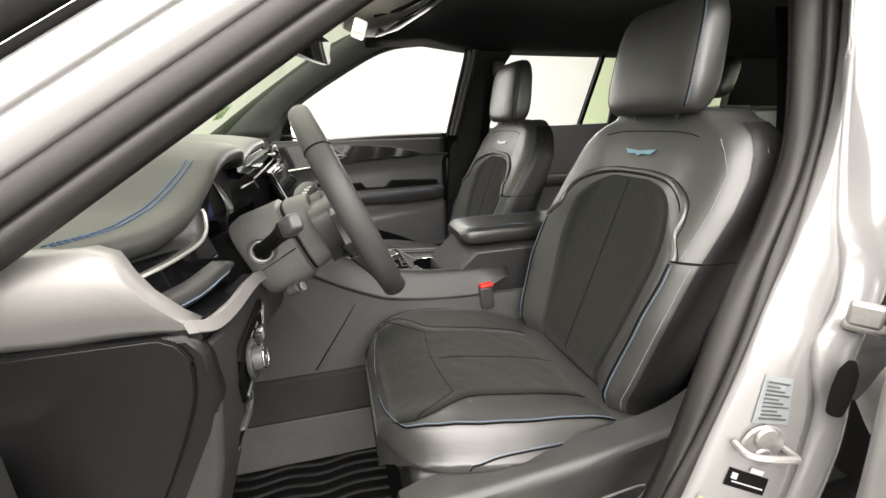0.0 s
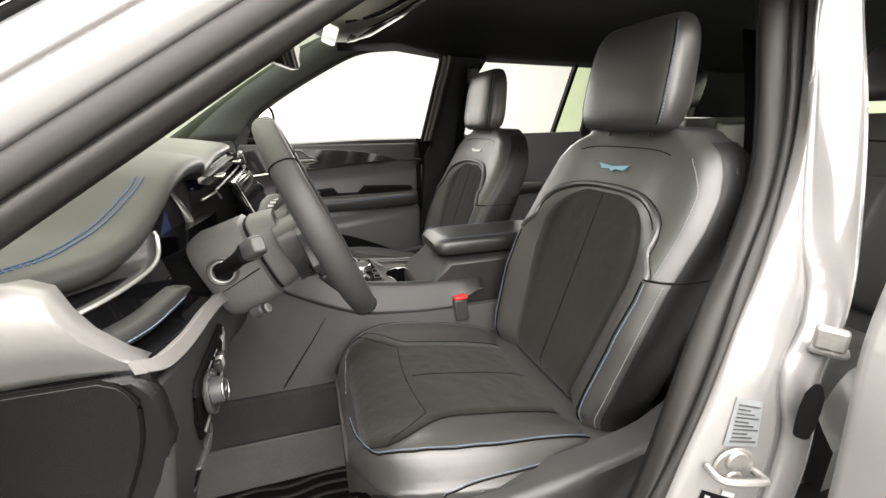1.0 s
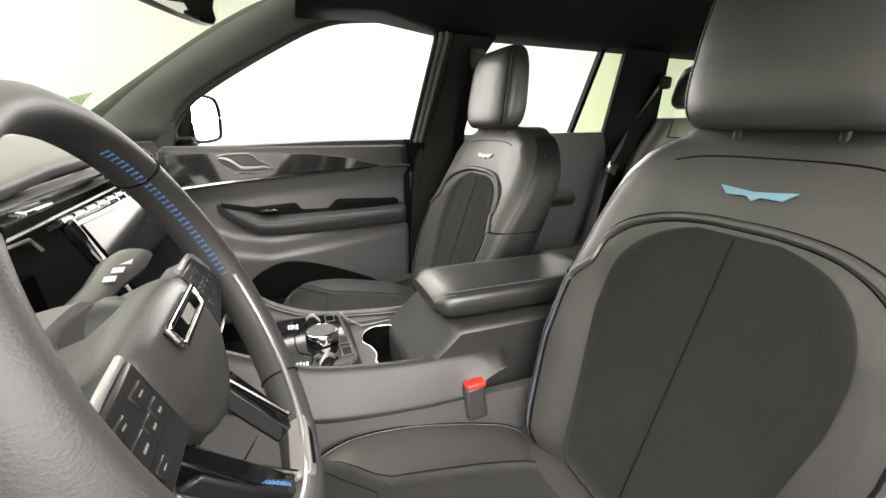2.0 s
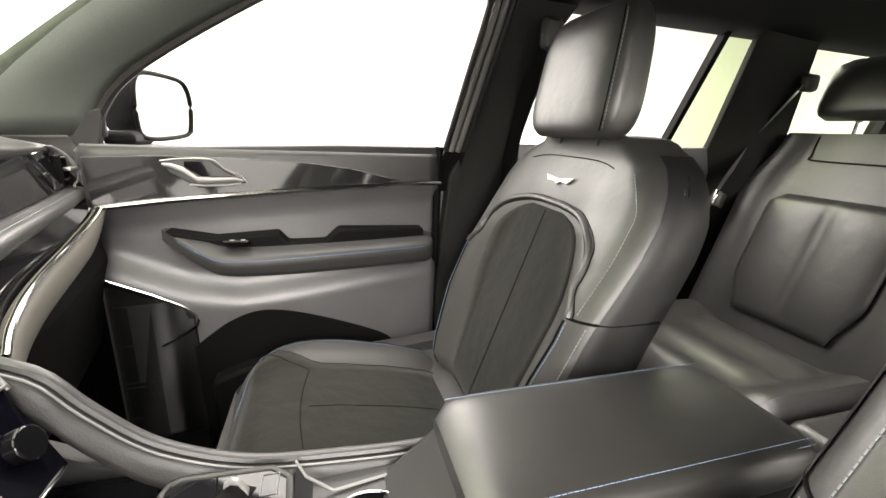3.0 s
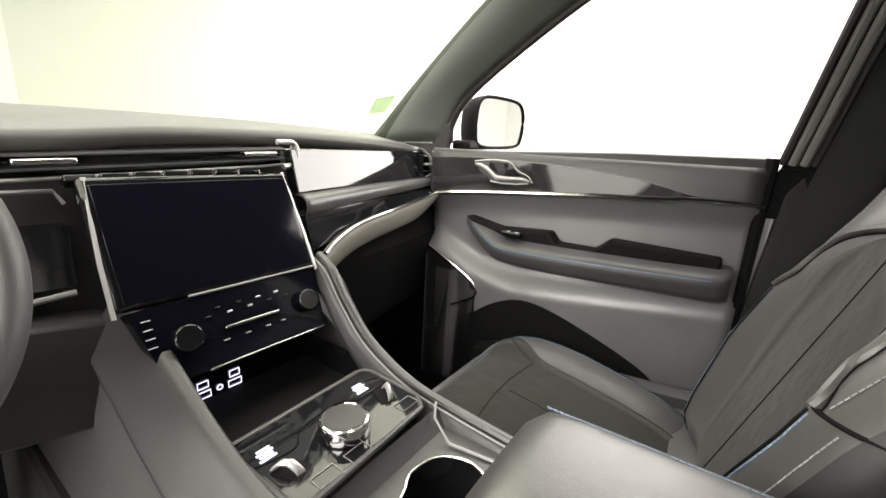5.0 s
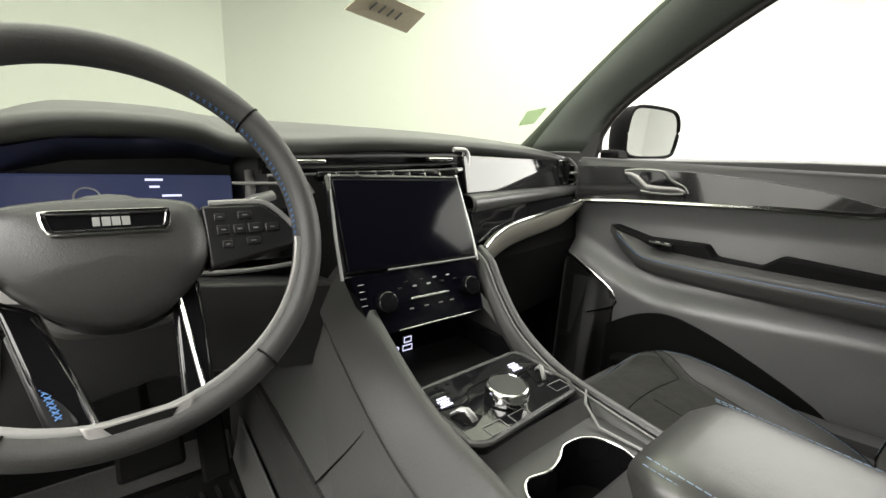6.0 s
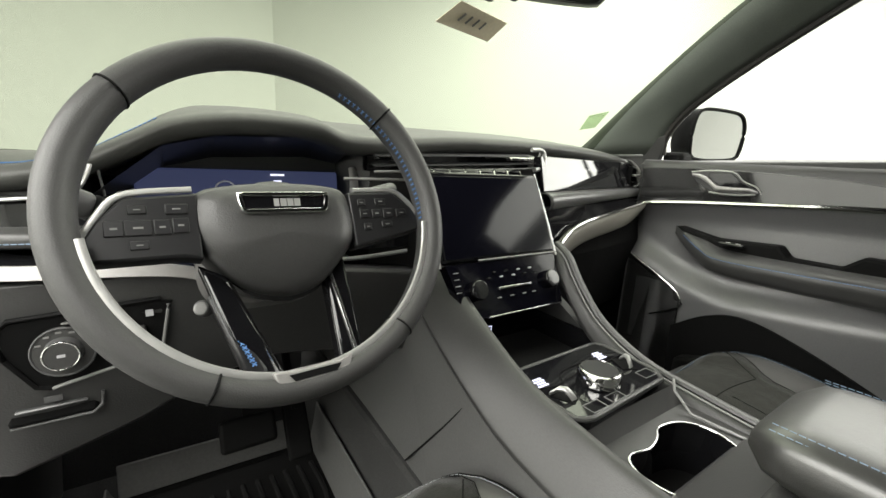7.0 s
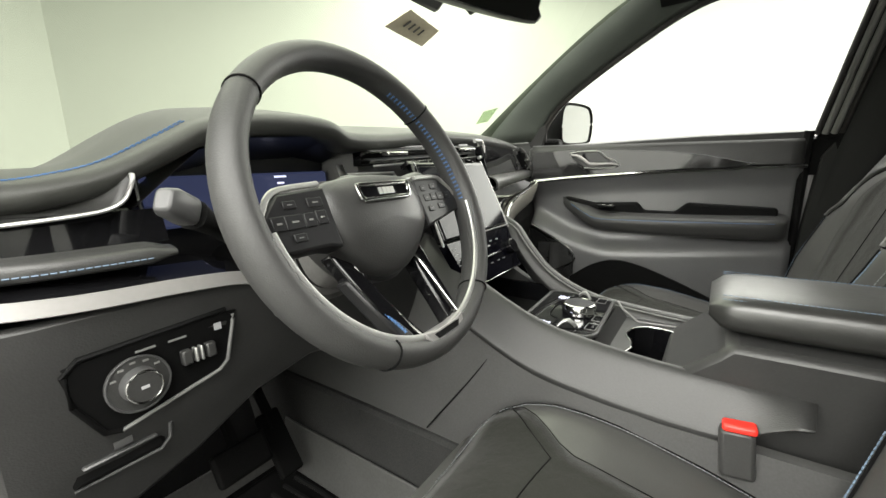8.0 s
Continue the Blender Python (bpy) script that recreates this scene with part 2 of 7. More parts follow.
def stitches(path, mat_r=0.0007, gap=0.0062, run=0.0045, lift=0.0):
    """Short thread dashes along a path, as data for one mesh."""
    path = [Vector(p) for p in path]
    total = sum((b - a).length for a, b in zip(path, path[1:]))
    n = max(2, int(total / gap))
    pts = even(path, n * 4 + 1)
    out = []
    for i in range(n):
        a, b = pts[i * 4], pts[min(i * 4 + 3, len(pts) - 1)]
        if (b - a).length > 1e-5:
            out.append(tube([a, b], mat_r, 5))
    return join(*out)


def sstep(a, b, x):
    t = min(max((x - a) / (b - a), 0), 1)
    return t * t * (3 - 2 * t)


def lerp_table(T, x):
    if x <= T[0][0]:
        return T[0][1]
    for (a, p), (b, q) in zip(T, T[1:]):
        if x <= b:
            return p + (q - p) * sstep(a, b, x)
    return T[-1][1]


def line_table(T, x):
    if x <= T[0][0]:
        return T[0][1]
    for (a, p), (b, q) in zip(T, T[1:]):
        if x <= b:
            return p + (q - p) * (x - a) / (b - a)
    return T[-1][1]

# ---- booth ----
room = [(0.85, 6.6), (5.5, 1.2), (5.0, -6.0), (-5.0, -6.0), (-5.0, 6.6)]
for i, (a, b) in enumerate(zip(room, room[1:] + room[:1])):
    d = (Vector(b) - Vector(a)).normalized() * 0.2
    nrm = Vector((-d.y, d.x))
    cx, cy = (a[0] + b[0]) / 2, (a[1] + b[1]) / 2
    if nrm.dot(Vector((cx, cy))) < 0:
        nrm = -nrm
    v = [(p[0] + s * nrm.x, p[1] + s * nrm.y, z) for z in (0, 3.6) for p, s in ((a, 0), (b, 0), (b, 1), (a, 1))]
    f = [(0, 1, 2, 3), (4, 5, 6, 7), (0, 1, 5, 4), (1, 2, 6, 5), (2, 3, 7, 6), (3, 0, 4, 7)]
    tagged(raw("wall_%d" % (i + 1), v, f, WALL, smooth=False), "smooth white booth wall", "wall", kind="structure")
v, f = boxdata((0.2, 0.3, -0.1), (11.6, 13.4, 0.2))
tagged(raw("floor", v, f, EPOXY, smooth=False), "grey painted booth floor", "floor", kind="structure")
v, f = boxdata((0.2, 0.3, 3.7), (11.6, 13.4, 0.2))
tagged(raw("ceiling", v, f, WALL, smooth=False), "white booth ceiling", "ceiling", kind="structure")

# ---- car body: one thing ----
car = thing("car_body", "white sport utility vehicle body with driver side doors open", "car")


def side_x(y, z):
    """Inner face of the cabin side (passenger side, x > 0)."""
    x = 0.80 - 0.12 * max(0.0, y - 0.115)
    return x - 0.42 * max(0.0, z - 1.37)


def mirror_x(y, z):
    return -side_x(y, z)


APILLAR = [(0.865, 1.371), (0.849, 1.423), (0.77, 1.503), (0.56, 1.632), (0.41, 1.704), (0.262, 1.728), (0.10, 1.742), (0.06, 1.735)]
WSEDGE = [(1.16, 1.36), (1.07, 1.42), (0.93, 1.515), (0.70, 1.66), (0.55, 1.735), (0.40, 1.775)]


def pillar_grid(side):
    """A-pillar trim between the window edge and the windshield edge, rounded."""
    a, b = even(spline([(side_x(y, z), y, z) for y, z in APILLAR[:6]]), 16), even(spline([(side_x(0.5, z) - 0.07 - 0.02 * (1.75 - z), y, z) for y, z in WSEDGE]), 16)

    def fn(u, w):
        p = a[round(u * 15)].lerp(b[round(u * 15)], w * (1.0 if side > 0 else 0.35))
        return (side * (p.x - 0.028 * math.sin(w * math.pi)), p.y, p.z)
    return grid(fn, 16, 9)


for side, who in ((1, "passenger"), (-1, "driver")):
    v, f = pillar_grid(side)
    raw("a_pillar_trim", v, f, PILLAR, car, "grey cloth-covered windshield pillar trim, green glass light in its colour", solid=-0.012 * side)
    v, f = tube([(side * (side_x(p.x, p.y) + 0.004), p.x, p.y) for p in spline([(q[0], q[1], 0) for q in APILLAR], 6)], 0.010, 8)
    raw("window_seal", v, f, SEAL, car)

# roof lining and roof skin
def roof_fn(u, w):
    x = (2 * u - 1) * (0.57 + 0.11 * sstep(0.0, 0.16, w))
    y = 0.50 - 3.0 * w
    return (x, y, 1.80 - 0.085 * (abs(x) / 0.68) ** 3 - 0.04 * sstep(0.1, 0.0, w))


v, f = grid(roof_fn, 17, 14)
raw("headliner", v, f, FABRIC, car, "black cloth headliner", solid=0.015)
v, f = grid(lambda u, w: tuple(Vector(roof_fn(u, w)) * 1.0 + Vector((0, 0, 0.05))), 17, 14)
raw("roof_panel", v, f, PAINT, car, "white painted roof panel", solid=0.004)

# windshield
ws_low = [(-0.755, 1.12, 1.27), (-0.42, 1.40, 1.285), (0, 1.48, 1.28), (0.42, 1.40, 1.285), (0.755, 1.12, 1.27)]
ws_top = [(-0.60, 0.42, 1.775), (-0.3, 0.50, 1.80), (0, 0.53, 1.81), (0.3, 0.50, 1.80), (0.60, 0.42, 1.775)]
A, B = even(spline(ws_low), 17), even(spline(ws_top), 17)
v, f = grid(lambda u, w: tuple(A[round(u * 16)].lerp(B[round(u * 16)], w) + Vector((0, 0.02, 0.03)) * math.sin(math.pi * w)), 17, 9)
ob = raw("windshield", v, f, WINDSHIELD, car, "green-tinted windshield glass")
ob.visible_shadow = False

# passenger side below and above the glass
plate("b_pillar_trim", [(0.062, 1.36), (0.040, 1.50), (0.012, 1.64), (-0.005, 1.76), (-0.20, 1.76), (-0.17, 1.74), (-0.125, 1.66), (-0.10, 1.40), (-0.10, 0.6), (0.10, 0.6), (0.125, 0.95), (0.095, 1.30)],
      lambda y, z: side_x(y, z) - 0.012, DARKTRIM, car, "dark grey middle pillar trim", 0.05)
plate("rear_divider", [(-0.600, 1.395), (-0.618, 1.745), (-0.636, 1.745), (-0.618, 1.395)], lambda y, z: side_x(y, z) - 0.004, RUBBERSHADE, car, "black window divider bar", 0.03)
plate("c_pillar_trim", [(-0.775, 1.38), (-0.768, 1.43), (-0.722, 1.715), (-0.715, 1.77), (-0.96, 1.77), (-0.952, 1.71), (-1.01, 1.47), (-1.03, 0.7), (-0.80, 0.7)],
      lambda y, z: side_x(y, z) - 0.012, DARKTRIM, car, "dark grey rear pillar trim", 0.022)
plate("cargo_side_trim", [(-1.03, 1.46), (-2.4, 1.50), (-2.4, 0.6), (-1.03, 0.6)], lambda y, z: side_x(y, z) - 0.01, HARD, car, "", 0.05)
plate("d_pillar_trim", [(-1.50, 1.48), (-1.40, 1.75), (-2.36, 1.78), (-2.40, 1.48)], lambda y, z: side_x(y, z) - 0.012, DARKTRIM, car, "", 0.05)
plate("roof_rail_trim", [(0.42, 1.706), (0.262, 1.728), (0.08, 1.742), (-0.17, 1.742), (-0.65, 1.747), (-0.95, 1.72), (-1.3, 1.715), (-1.65, 1.72), (-2.4, 1.77), (-2.4, 1.80), (0.42, 1.80)],
      lambda y, z: side_x(y, z) - 0.02, FABRIC, car, "black cloth roof rail trim", 0.05)
# door frame ridges along the rear edge of the front window
plate("window_frame", [(0.128, 1.25), (0.120, 1.335), (0.108, 1.365), (0.079, 1.55), (0.058, 1.68), (0.048, 1.76), (-0.03, 1.76), (0.02, 1.60), (0.045, 1.355), (0.06, 1.25)], lambda y, z: side_x(y, z) + 0.006, RUBBERSHADE, car, "black window frame of the passenger door", 0.03)
FRAME_EDGE = [(0.113, 1.362), (0.084, 1.55), (0.066, 1.665), (0.064, 1.703), (0.082, 1.729), (0.125, 1.7385), (0.20, 1.736)]
for off, inward, r, mat_ in ((0.0, 0.004, 0.0075, SEAL), (-0.016, 0.010, 0.0080, FRAMEGREY), (-0.033, 0.017, 0.0080, FRAMEGREY), (-0.048, 0.020, 0.006, SEAL)):
    raw("frame_ridge", *tube(spline([(side_x(y, z) - inward, y + off * (1 if i < 4 else 1 - 0.25 * (i - 3)), z - off * (0, 0, 0.1, 0.35, 0.5, 0.55, 0.5)[i]) for i, (y, z) in enumerate(FRAME_EDGE)], 6), r, 8), mat_, car, "rounded ridge of the window frame")
for nm, outline, mat, lab in (
    ("front_side_glass", [(0.865, 1.36), (0.849, 1.423), (0.77, 1.503), (0.56, 1.632), (0.41, 1.704), (0.262, 1.728), (0.05, 1.742), (0.115, 1.36)], CLEAR, "clear side window glass"),
    ("rear_side_glass", [(-0.10, 1.38), (-0.12, 1.66), (-0.17, 1.745), (-0.63, 1.75), (-0.605, 1.38)], CLEAR, "clear side window glass"),
    ("quarter_glass", [(-0.605, 1.39), (-0.625, 1.75), (-0.725, 1.745), (-0.785, 1.39)], PRIVACY, "green-tinted quarter glass"),
    ("cargo_glass", [(-1.02, 1.46), (-0.94, 1.72), (-1.42, 1.725), (-1.52, 1.48)], PALEGREEN, "green-tinted cargo side glass")):
    n = len(outline)
    ob = raw(nm, [(side_x(y, z) + 0.016, y, z) for y, z in outline], [tuple(range(n))], mat, car, lab, smooth=False)
    ob.visible_shadow = False
raw("door_seal", *tube([(0.796, 0.128, 1.372), (0.802, 0.128, 1.28), (0.802, 0.128, 0.66)], 0.012, 8), RUBBERSHADE, car, "black rubber door seal")
raw("pillar_joint", *tube([(0.787, 0.11, 1.352), (0.787, -0.09, 1.345)], 0.0018, 5), INKSHADE, car)
# tail of the cabin
plate("rear_door_card", [(-0.10, 1.39), (-0.62, 1.40), (-0.80, 1.405), (-0.80, 0.62), (-0.10, 0.62)], lambda y, z: side_x(y, z) - 0.006, DOORSKIN, car, "charcoal rear door panel", 0.05)
raw("rear_bright_strip", *tube([(0.79, -0.11, 1.29), (0.79, -0.70, 1.30)], 0.004, 8), CHROME, car)
raw("rear_armrest", *loft([[(0.80, y, 1.16), (0.73, y, 1.15), (0.72, y, 1.12), (0.74, y, 1.09), (0.80, y, 1.08)] for y in (-0.12, -0.40, -0.62)]), LEATHER, car, bevel=0.01)
block("tailgate_trim", (0, -2.42, 1.0), (1.6, 0.05, 0.95), HARD, car)
block("tailgate_header", (0, -2.38, 1.82), (1.5, 0.06, 0.08), FABRIC, car)
ob = raw("tailgate_glass", [(-0.78, -2.42, 1.46), (0.78, -2.42, 1.46), (0.74, -2.36, 1.78), (-0.74, -2.36, 1.78)], [(0, 1, 2, 3)], PALEGREEN, car, "pale green rear window", smooth=False)
# floor pan, sills, firewall
block("floor_carpet", (0, -0.4, 0.535), (1.56, 3.9, 0.03), CARPET, car, "black carpeted cabin floor")
block("toe_board", (0, 1.42, 0.75), (1.5, 0.03, 0.62), CARPET, car, "", rx=-28)
# kick panel and added gap filler against light leaks; footwell shade put into colour
block("kick_panel", (0.765, 1.12, 0.90), (0.05, 0.55, 0.85), RUBBERSHADE, car)
block("jamb_gap_filler", (0.800, 0.935, 0.93), (0.14, 0.09, 0.84), RUBBERSHADE, car)
block("passenger_sill", (0.80, 0.3, 0.58), (0.10, 1.4, 0.10), HARD, car, "", 0.02)
block("cargo_wall", (-0.79, -1.75, 0.98), (0.05, 1.3, 0.95), HARD, car)
block("passenger_outer_skin", (0.90, -0.3, 0.75), (0.04, 2.9, 1.1), PAINT, car)


# driver side: painted pillars, seals and sill round the open doorways
def strip(name, P, Q, bulge, mat, label="", solid=0.004, n=30, m=9, out=(-0.8, 0.6, 0)):
    """A gently bowed band between the curves P and Q."""
    a, b, o = even(spline(P, 8), n), even(spline(Q, 8), n), Vector(out)
    return raw(name, *grid(lambda u, w: tuple(a[round(u * (n - 1))].lerp(b[round(u * (n - 1))], w) + o * (bulge * math.sin(math.pi * w) ** 0.7)), n, m), mat, car, label, solid=solid)


B_TRIM = [(-0.51, -0.16, 1.74), (-0.569, -0.117, 1.59), (-0.625, -0.077, 1.45), (-0.667, -0.035, 1.345), (-0.709, 0.043, 1.241), (-0.738, 0.110, 1.168), (-0.768, 0.177, 1.065), (-0.78, 0.22, 0.948), (-0.789, 0.261, 0.862), (-0.80, 0.34, 0.70)]
B_GROOVE = [(-0.534, -0.21, 1.74), (-0.596, -0.155, 1.585), (-0.651, -0.107, 1.448), (-0.701, -0.035, 1.322), (-0.747, 0.061, 1.208), (-0.785, 0.140, 1.091), (-0.802, 0.20, 0.98), (-0.811, 0.255, 0.888), (-0.82, 0.34, 0.70)]
B_PAINT = [(-0.545, -0.235, 1.74), (-0.607, -0.175, 1.583), (-0.643, -0.139, 1.491), (-0.678, -0.096, 1.404), (-0.711, -0.044, 1.322), (-0.751, 0.027, 1.223), (-0.781, 0.095, 1.148), (-0.804, 0.158, 1.041), (-0.812, 0.191, 0.978), (-0.821, 0.231, 0.888), (-0.83, 0.31, 0.70)]
B_EDGE = [(-0.580, -0.21, 1.74), (-0.641, -0.144, 1.573), (-0.676, -0.113, 1.486), (-0.735, -0.055, 1.33), (-0.774, -0.022, 1.245), (-0.790, -0.018, 1.204), (-0.808, 0.005, 1.155), (-0.825, 0.054, 1.112), (-0.833, 0.060, 1.07), (-0.839, 0.045, 1.011), (-0.846, 0.056, 0.944), (-0.853, 0.077, 0.874), (-0.86, 0.12, 0.70)]
B_OUTER = [(-0.60, -0.29, 1.74), (-0.654, -0.226, 1.615), (-0.724, -0.178, 1.44), (-0.793, -0.105, 1.266), (-0.833, -0.042, 1.168), (-0.850, 0.010, 1.09), (-0.862, 0.015, 1.0), (-0.868, 0.03, 0.90), (-0.875, 0.09, 0.70)]
strip("b_pillar_trim", [(x + 0.035, y - 0.07, z) for x, y, z in B_TRIM], B_TRIM, 0.006, RUBBERSHADE, "black middle pillar trim")
strip("b_pillar_inner", [(x + 0.020, y - 0.19, z) for x, y, z in B_TRIM], [(x + 0.035, y - 0.07, z) for x, y, z in B_TRIM], 0.012, RUBBERSHADE, "black inner pillar cover", out=(1, 0, 0))
strip("door_seal", B_TRIM, B_GROOVE, 0.012, SEAL, "dark rubber doorway seal")
raw("seal_groove", *tube(spline(B_GROOVE, 6), 0.0035, 6), RUBBERSHADE, car)
strip("door_seal", B_GROOVE, B_PAINT, 0.006, SEAL, "dark rubber doorway seal")
strip("b_pillar_panel", B_PAINT, B_EDGE, 0.010, PAINT, "white painted middle pillar", n=60)
strip("b_pillar_face", B_EDGE, B_OUTER, 0.006, PAINT, "white painted pillar face", n=60, out=(-1, 0, 0))

A_LINE = [(-0.80, 1.06, 1.200), (-0.766, 0.935, 1.288), (-0.725, 0.793, 1.391), (-0.671, 0.608, 1.524), (-0.63, 0.45, 1.625), (-0.60, 0.30, 1.69), (-0.59, 0.10, 1.72), (-0.585, -0.20, 1.735)]


def a_off(k, out=0.0):
    """The doorway line shifted k metres up the body side."""
    return [(x + 0.4 * k - out, y + 0.2 * k, z + k) for x, y, z in A_LINE]


UP = (-0.93, 0.1, 0.35)
strip("door_seal", a_off(0.0, -0.01), a_off(0.026), 0.012, SEAL, "dark rubber doorway seal", out=UP)
raw("seal_groove", *tube(spline(a_off(0.026, -0.001), 6), 0.003, 6), RUBBERSHADE, car)
strip("door_seal", a_off(0.026), a_off(0.060), 0.012, SEAL, "dark rubber doorway seal", out=UP)
strip("a_pillar_panel", a_off(0.060), a_off(0.100, 0.014), 0.006, PAINT, "white painted windshield pillar", out=UP)
strip("a_pillar_panel", a_off(0.100, 0.014), a_off(0.137, 0.016), 0.004, PAINT, "white painted windshield pillar", out=UP)
strip("windshield_moulding", a_off(0.137, 0.010), a_off(0.150, 0.012), 0.003, INKSHADE, "", out=UP)
strip("windshield_moulding", a_off(0.150, 0.014), a_off(0.190, 0.010), 0.010, RUBBERSHADE, "black windshield edge moulding", out=UP)
block("driver_kick_panel", (-0.772, 1.22, 0.82), (0.05, 0.45, 0.56), HARD, car)
block("sill_trim", (-0.80, 0.45, 0.575), (0.07, 1.7, 0.07), HARD, car, "", 0.02)
block("sill_panel", (-0.875, 0.0, 0.49), (0.08, 2.0, 0.12), PAINT, car, "white painted door sill", 0.02)

# ---- seats ----
SW = [(0.80, 0.215), (0.92, 0.245), (1.05, 0.262), (1.16, 0.266), (1.25, 0.267), (1.305, 0.260), (1.345, 0.246), (1.373, 0.224), (1.392, 0.196), (1.403, 0.168)]
SB = [(0.80, 0.020), (0.92, 0.040), (1.05, 0.048), (1.15, 0.040), (1.22, 0.022), (1.30, 0.006), (1.43, 0.0)]
BOLSTER = [(0.80, 0.178), (0.90, 0.192), (1.02, 0.212), (1.12, 0.222), (1.155, 0.221), (1.185, 0.206), (1.22, 0.182), (1.26, 0.160), (1.43, 0.140)]
SEAM_Z = 1.158


def back_c(z):
    return (1.33 - z) * 0.33 - 0.030 * sstep(0.885, 0.82, z) if z < 1.33 else -(z - 1.33) * 0.42


def back_y(x, z):
    """Front face of a backrest: a flat middle, side bolsters and rolled edges."""
    w, a = line_table(SW, z), abs(x)
    xs = w - 0.055
    roll = 0.062 * (1 - math.sqrt(max(0.0, 1 - (max(0.0, a - xs) / 0.055) ** 2)))
    xb = line_table(BOLSTER, z)
    return back_c(z) + line_table(SB, z) * sstep(xb * 0.60, xb + 0.006, a) - roll


def cush_w(y):
    return line_table([(0.06, 0.23), (0.2, 0.27), (0.38, 0.283), (0.46, 0.278), (0.52, 0.264), (0.56, 0.245), (0.59, 0.220), (0.61, 0.190), (0.622, 0.165), (0.628, 0.145)], y)


def cush_z(x, y):
    a = abs(x) / cush_w(y)
    zc = line_table([(0.06, 0.76), (0.14, 0.800), (0.175, 0.832), (0.22, 0.852), (0.30, 0.872), (0.42, 0.894), (0.50, 0.902), (0.545, 0.898), (0.58, 0.886), (0.605, 0.868), (0.62, 0.845), (0.628, 0.82)], y)
    return zc + 0.014 * sstep(0.50, 0.78, a) - 0.052 * sstep(0.80, 1.0, a) ** 2


def wrap_back(x, z, lift=0.0015):
    return Vector((x, back_y(x, z) + lift, z))


def wrap_cush(x, y, lift=0.0015):
    return Vector((x, y, cush_z(x, y) + lift))


def insert_w(z):
    """Half width of the suede insert of the backrest."""
    if z > 1.12:
        return 0.165 * max(0.0, 1 - ((z - 1.12) / 0.166) ** 3.6) ** 0.5
    return 0.118 + 0.047 * (z - 0.84) / 0.28


def arch_w(z):
    """Half width of the raised arch over the insert; its legs spread to the bolsters."""
    if z > 1.20:
        return 0.196 * max(0.0, 1 - ((z - 1.20) / 0.094) ** 2.6) ** 0.42
    return 0.196 + 0.026 * sstep(1.20, SEAM_Z, z)


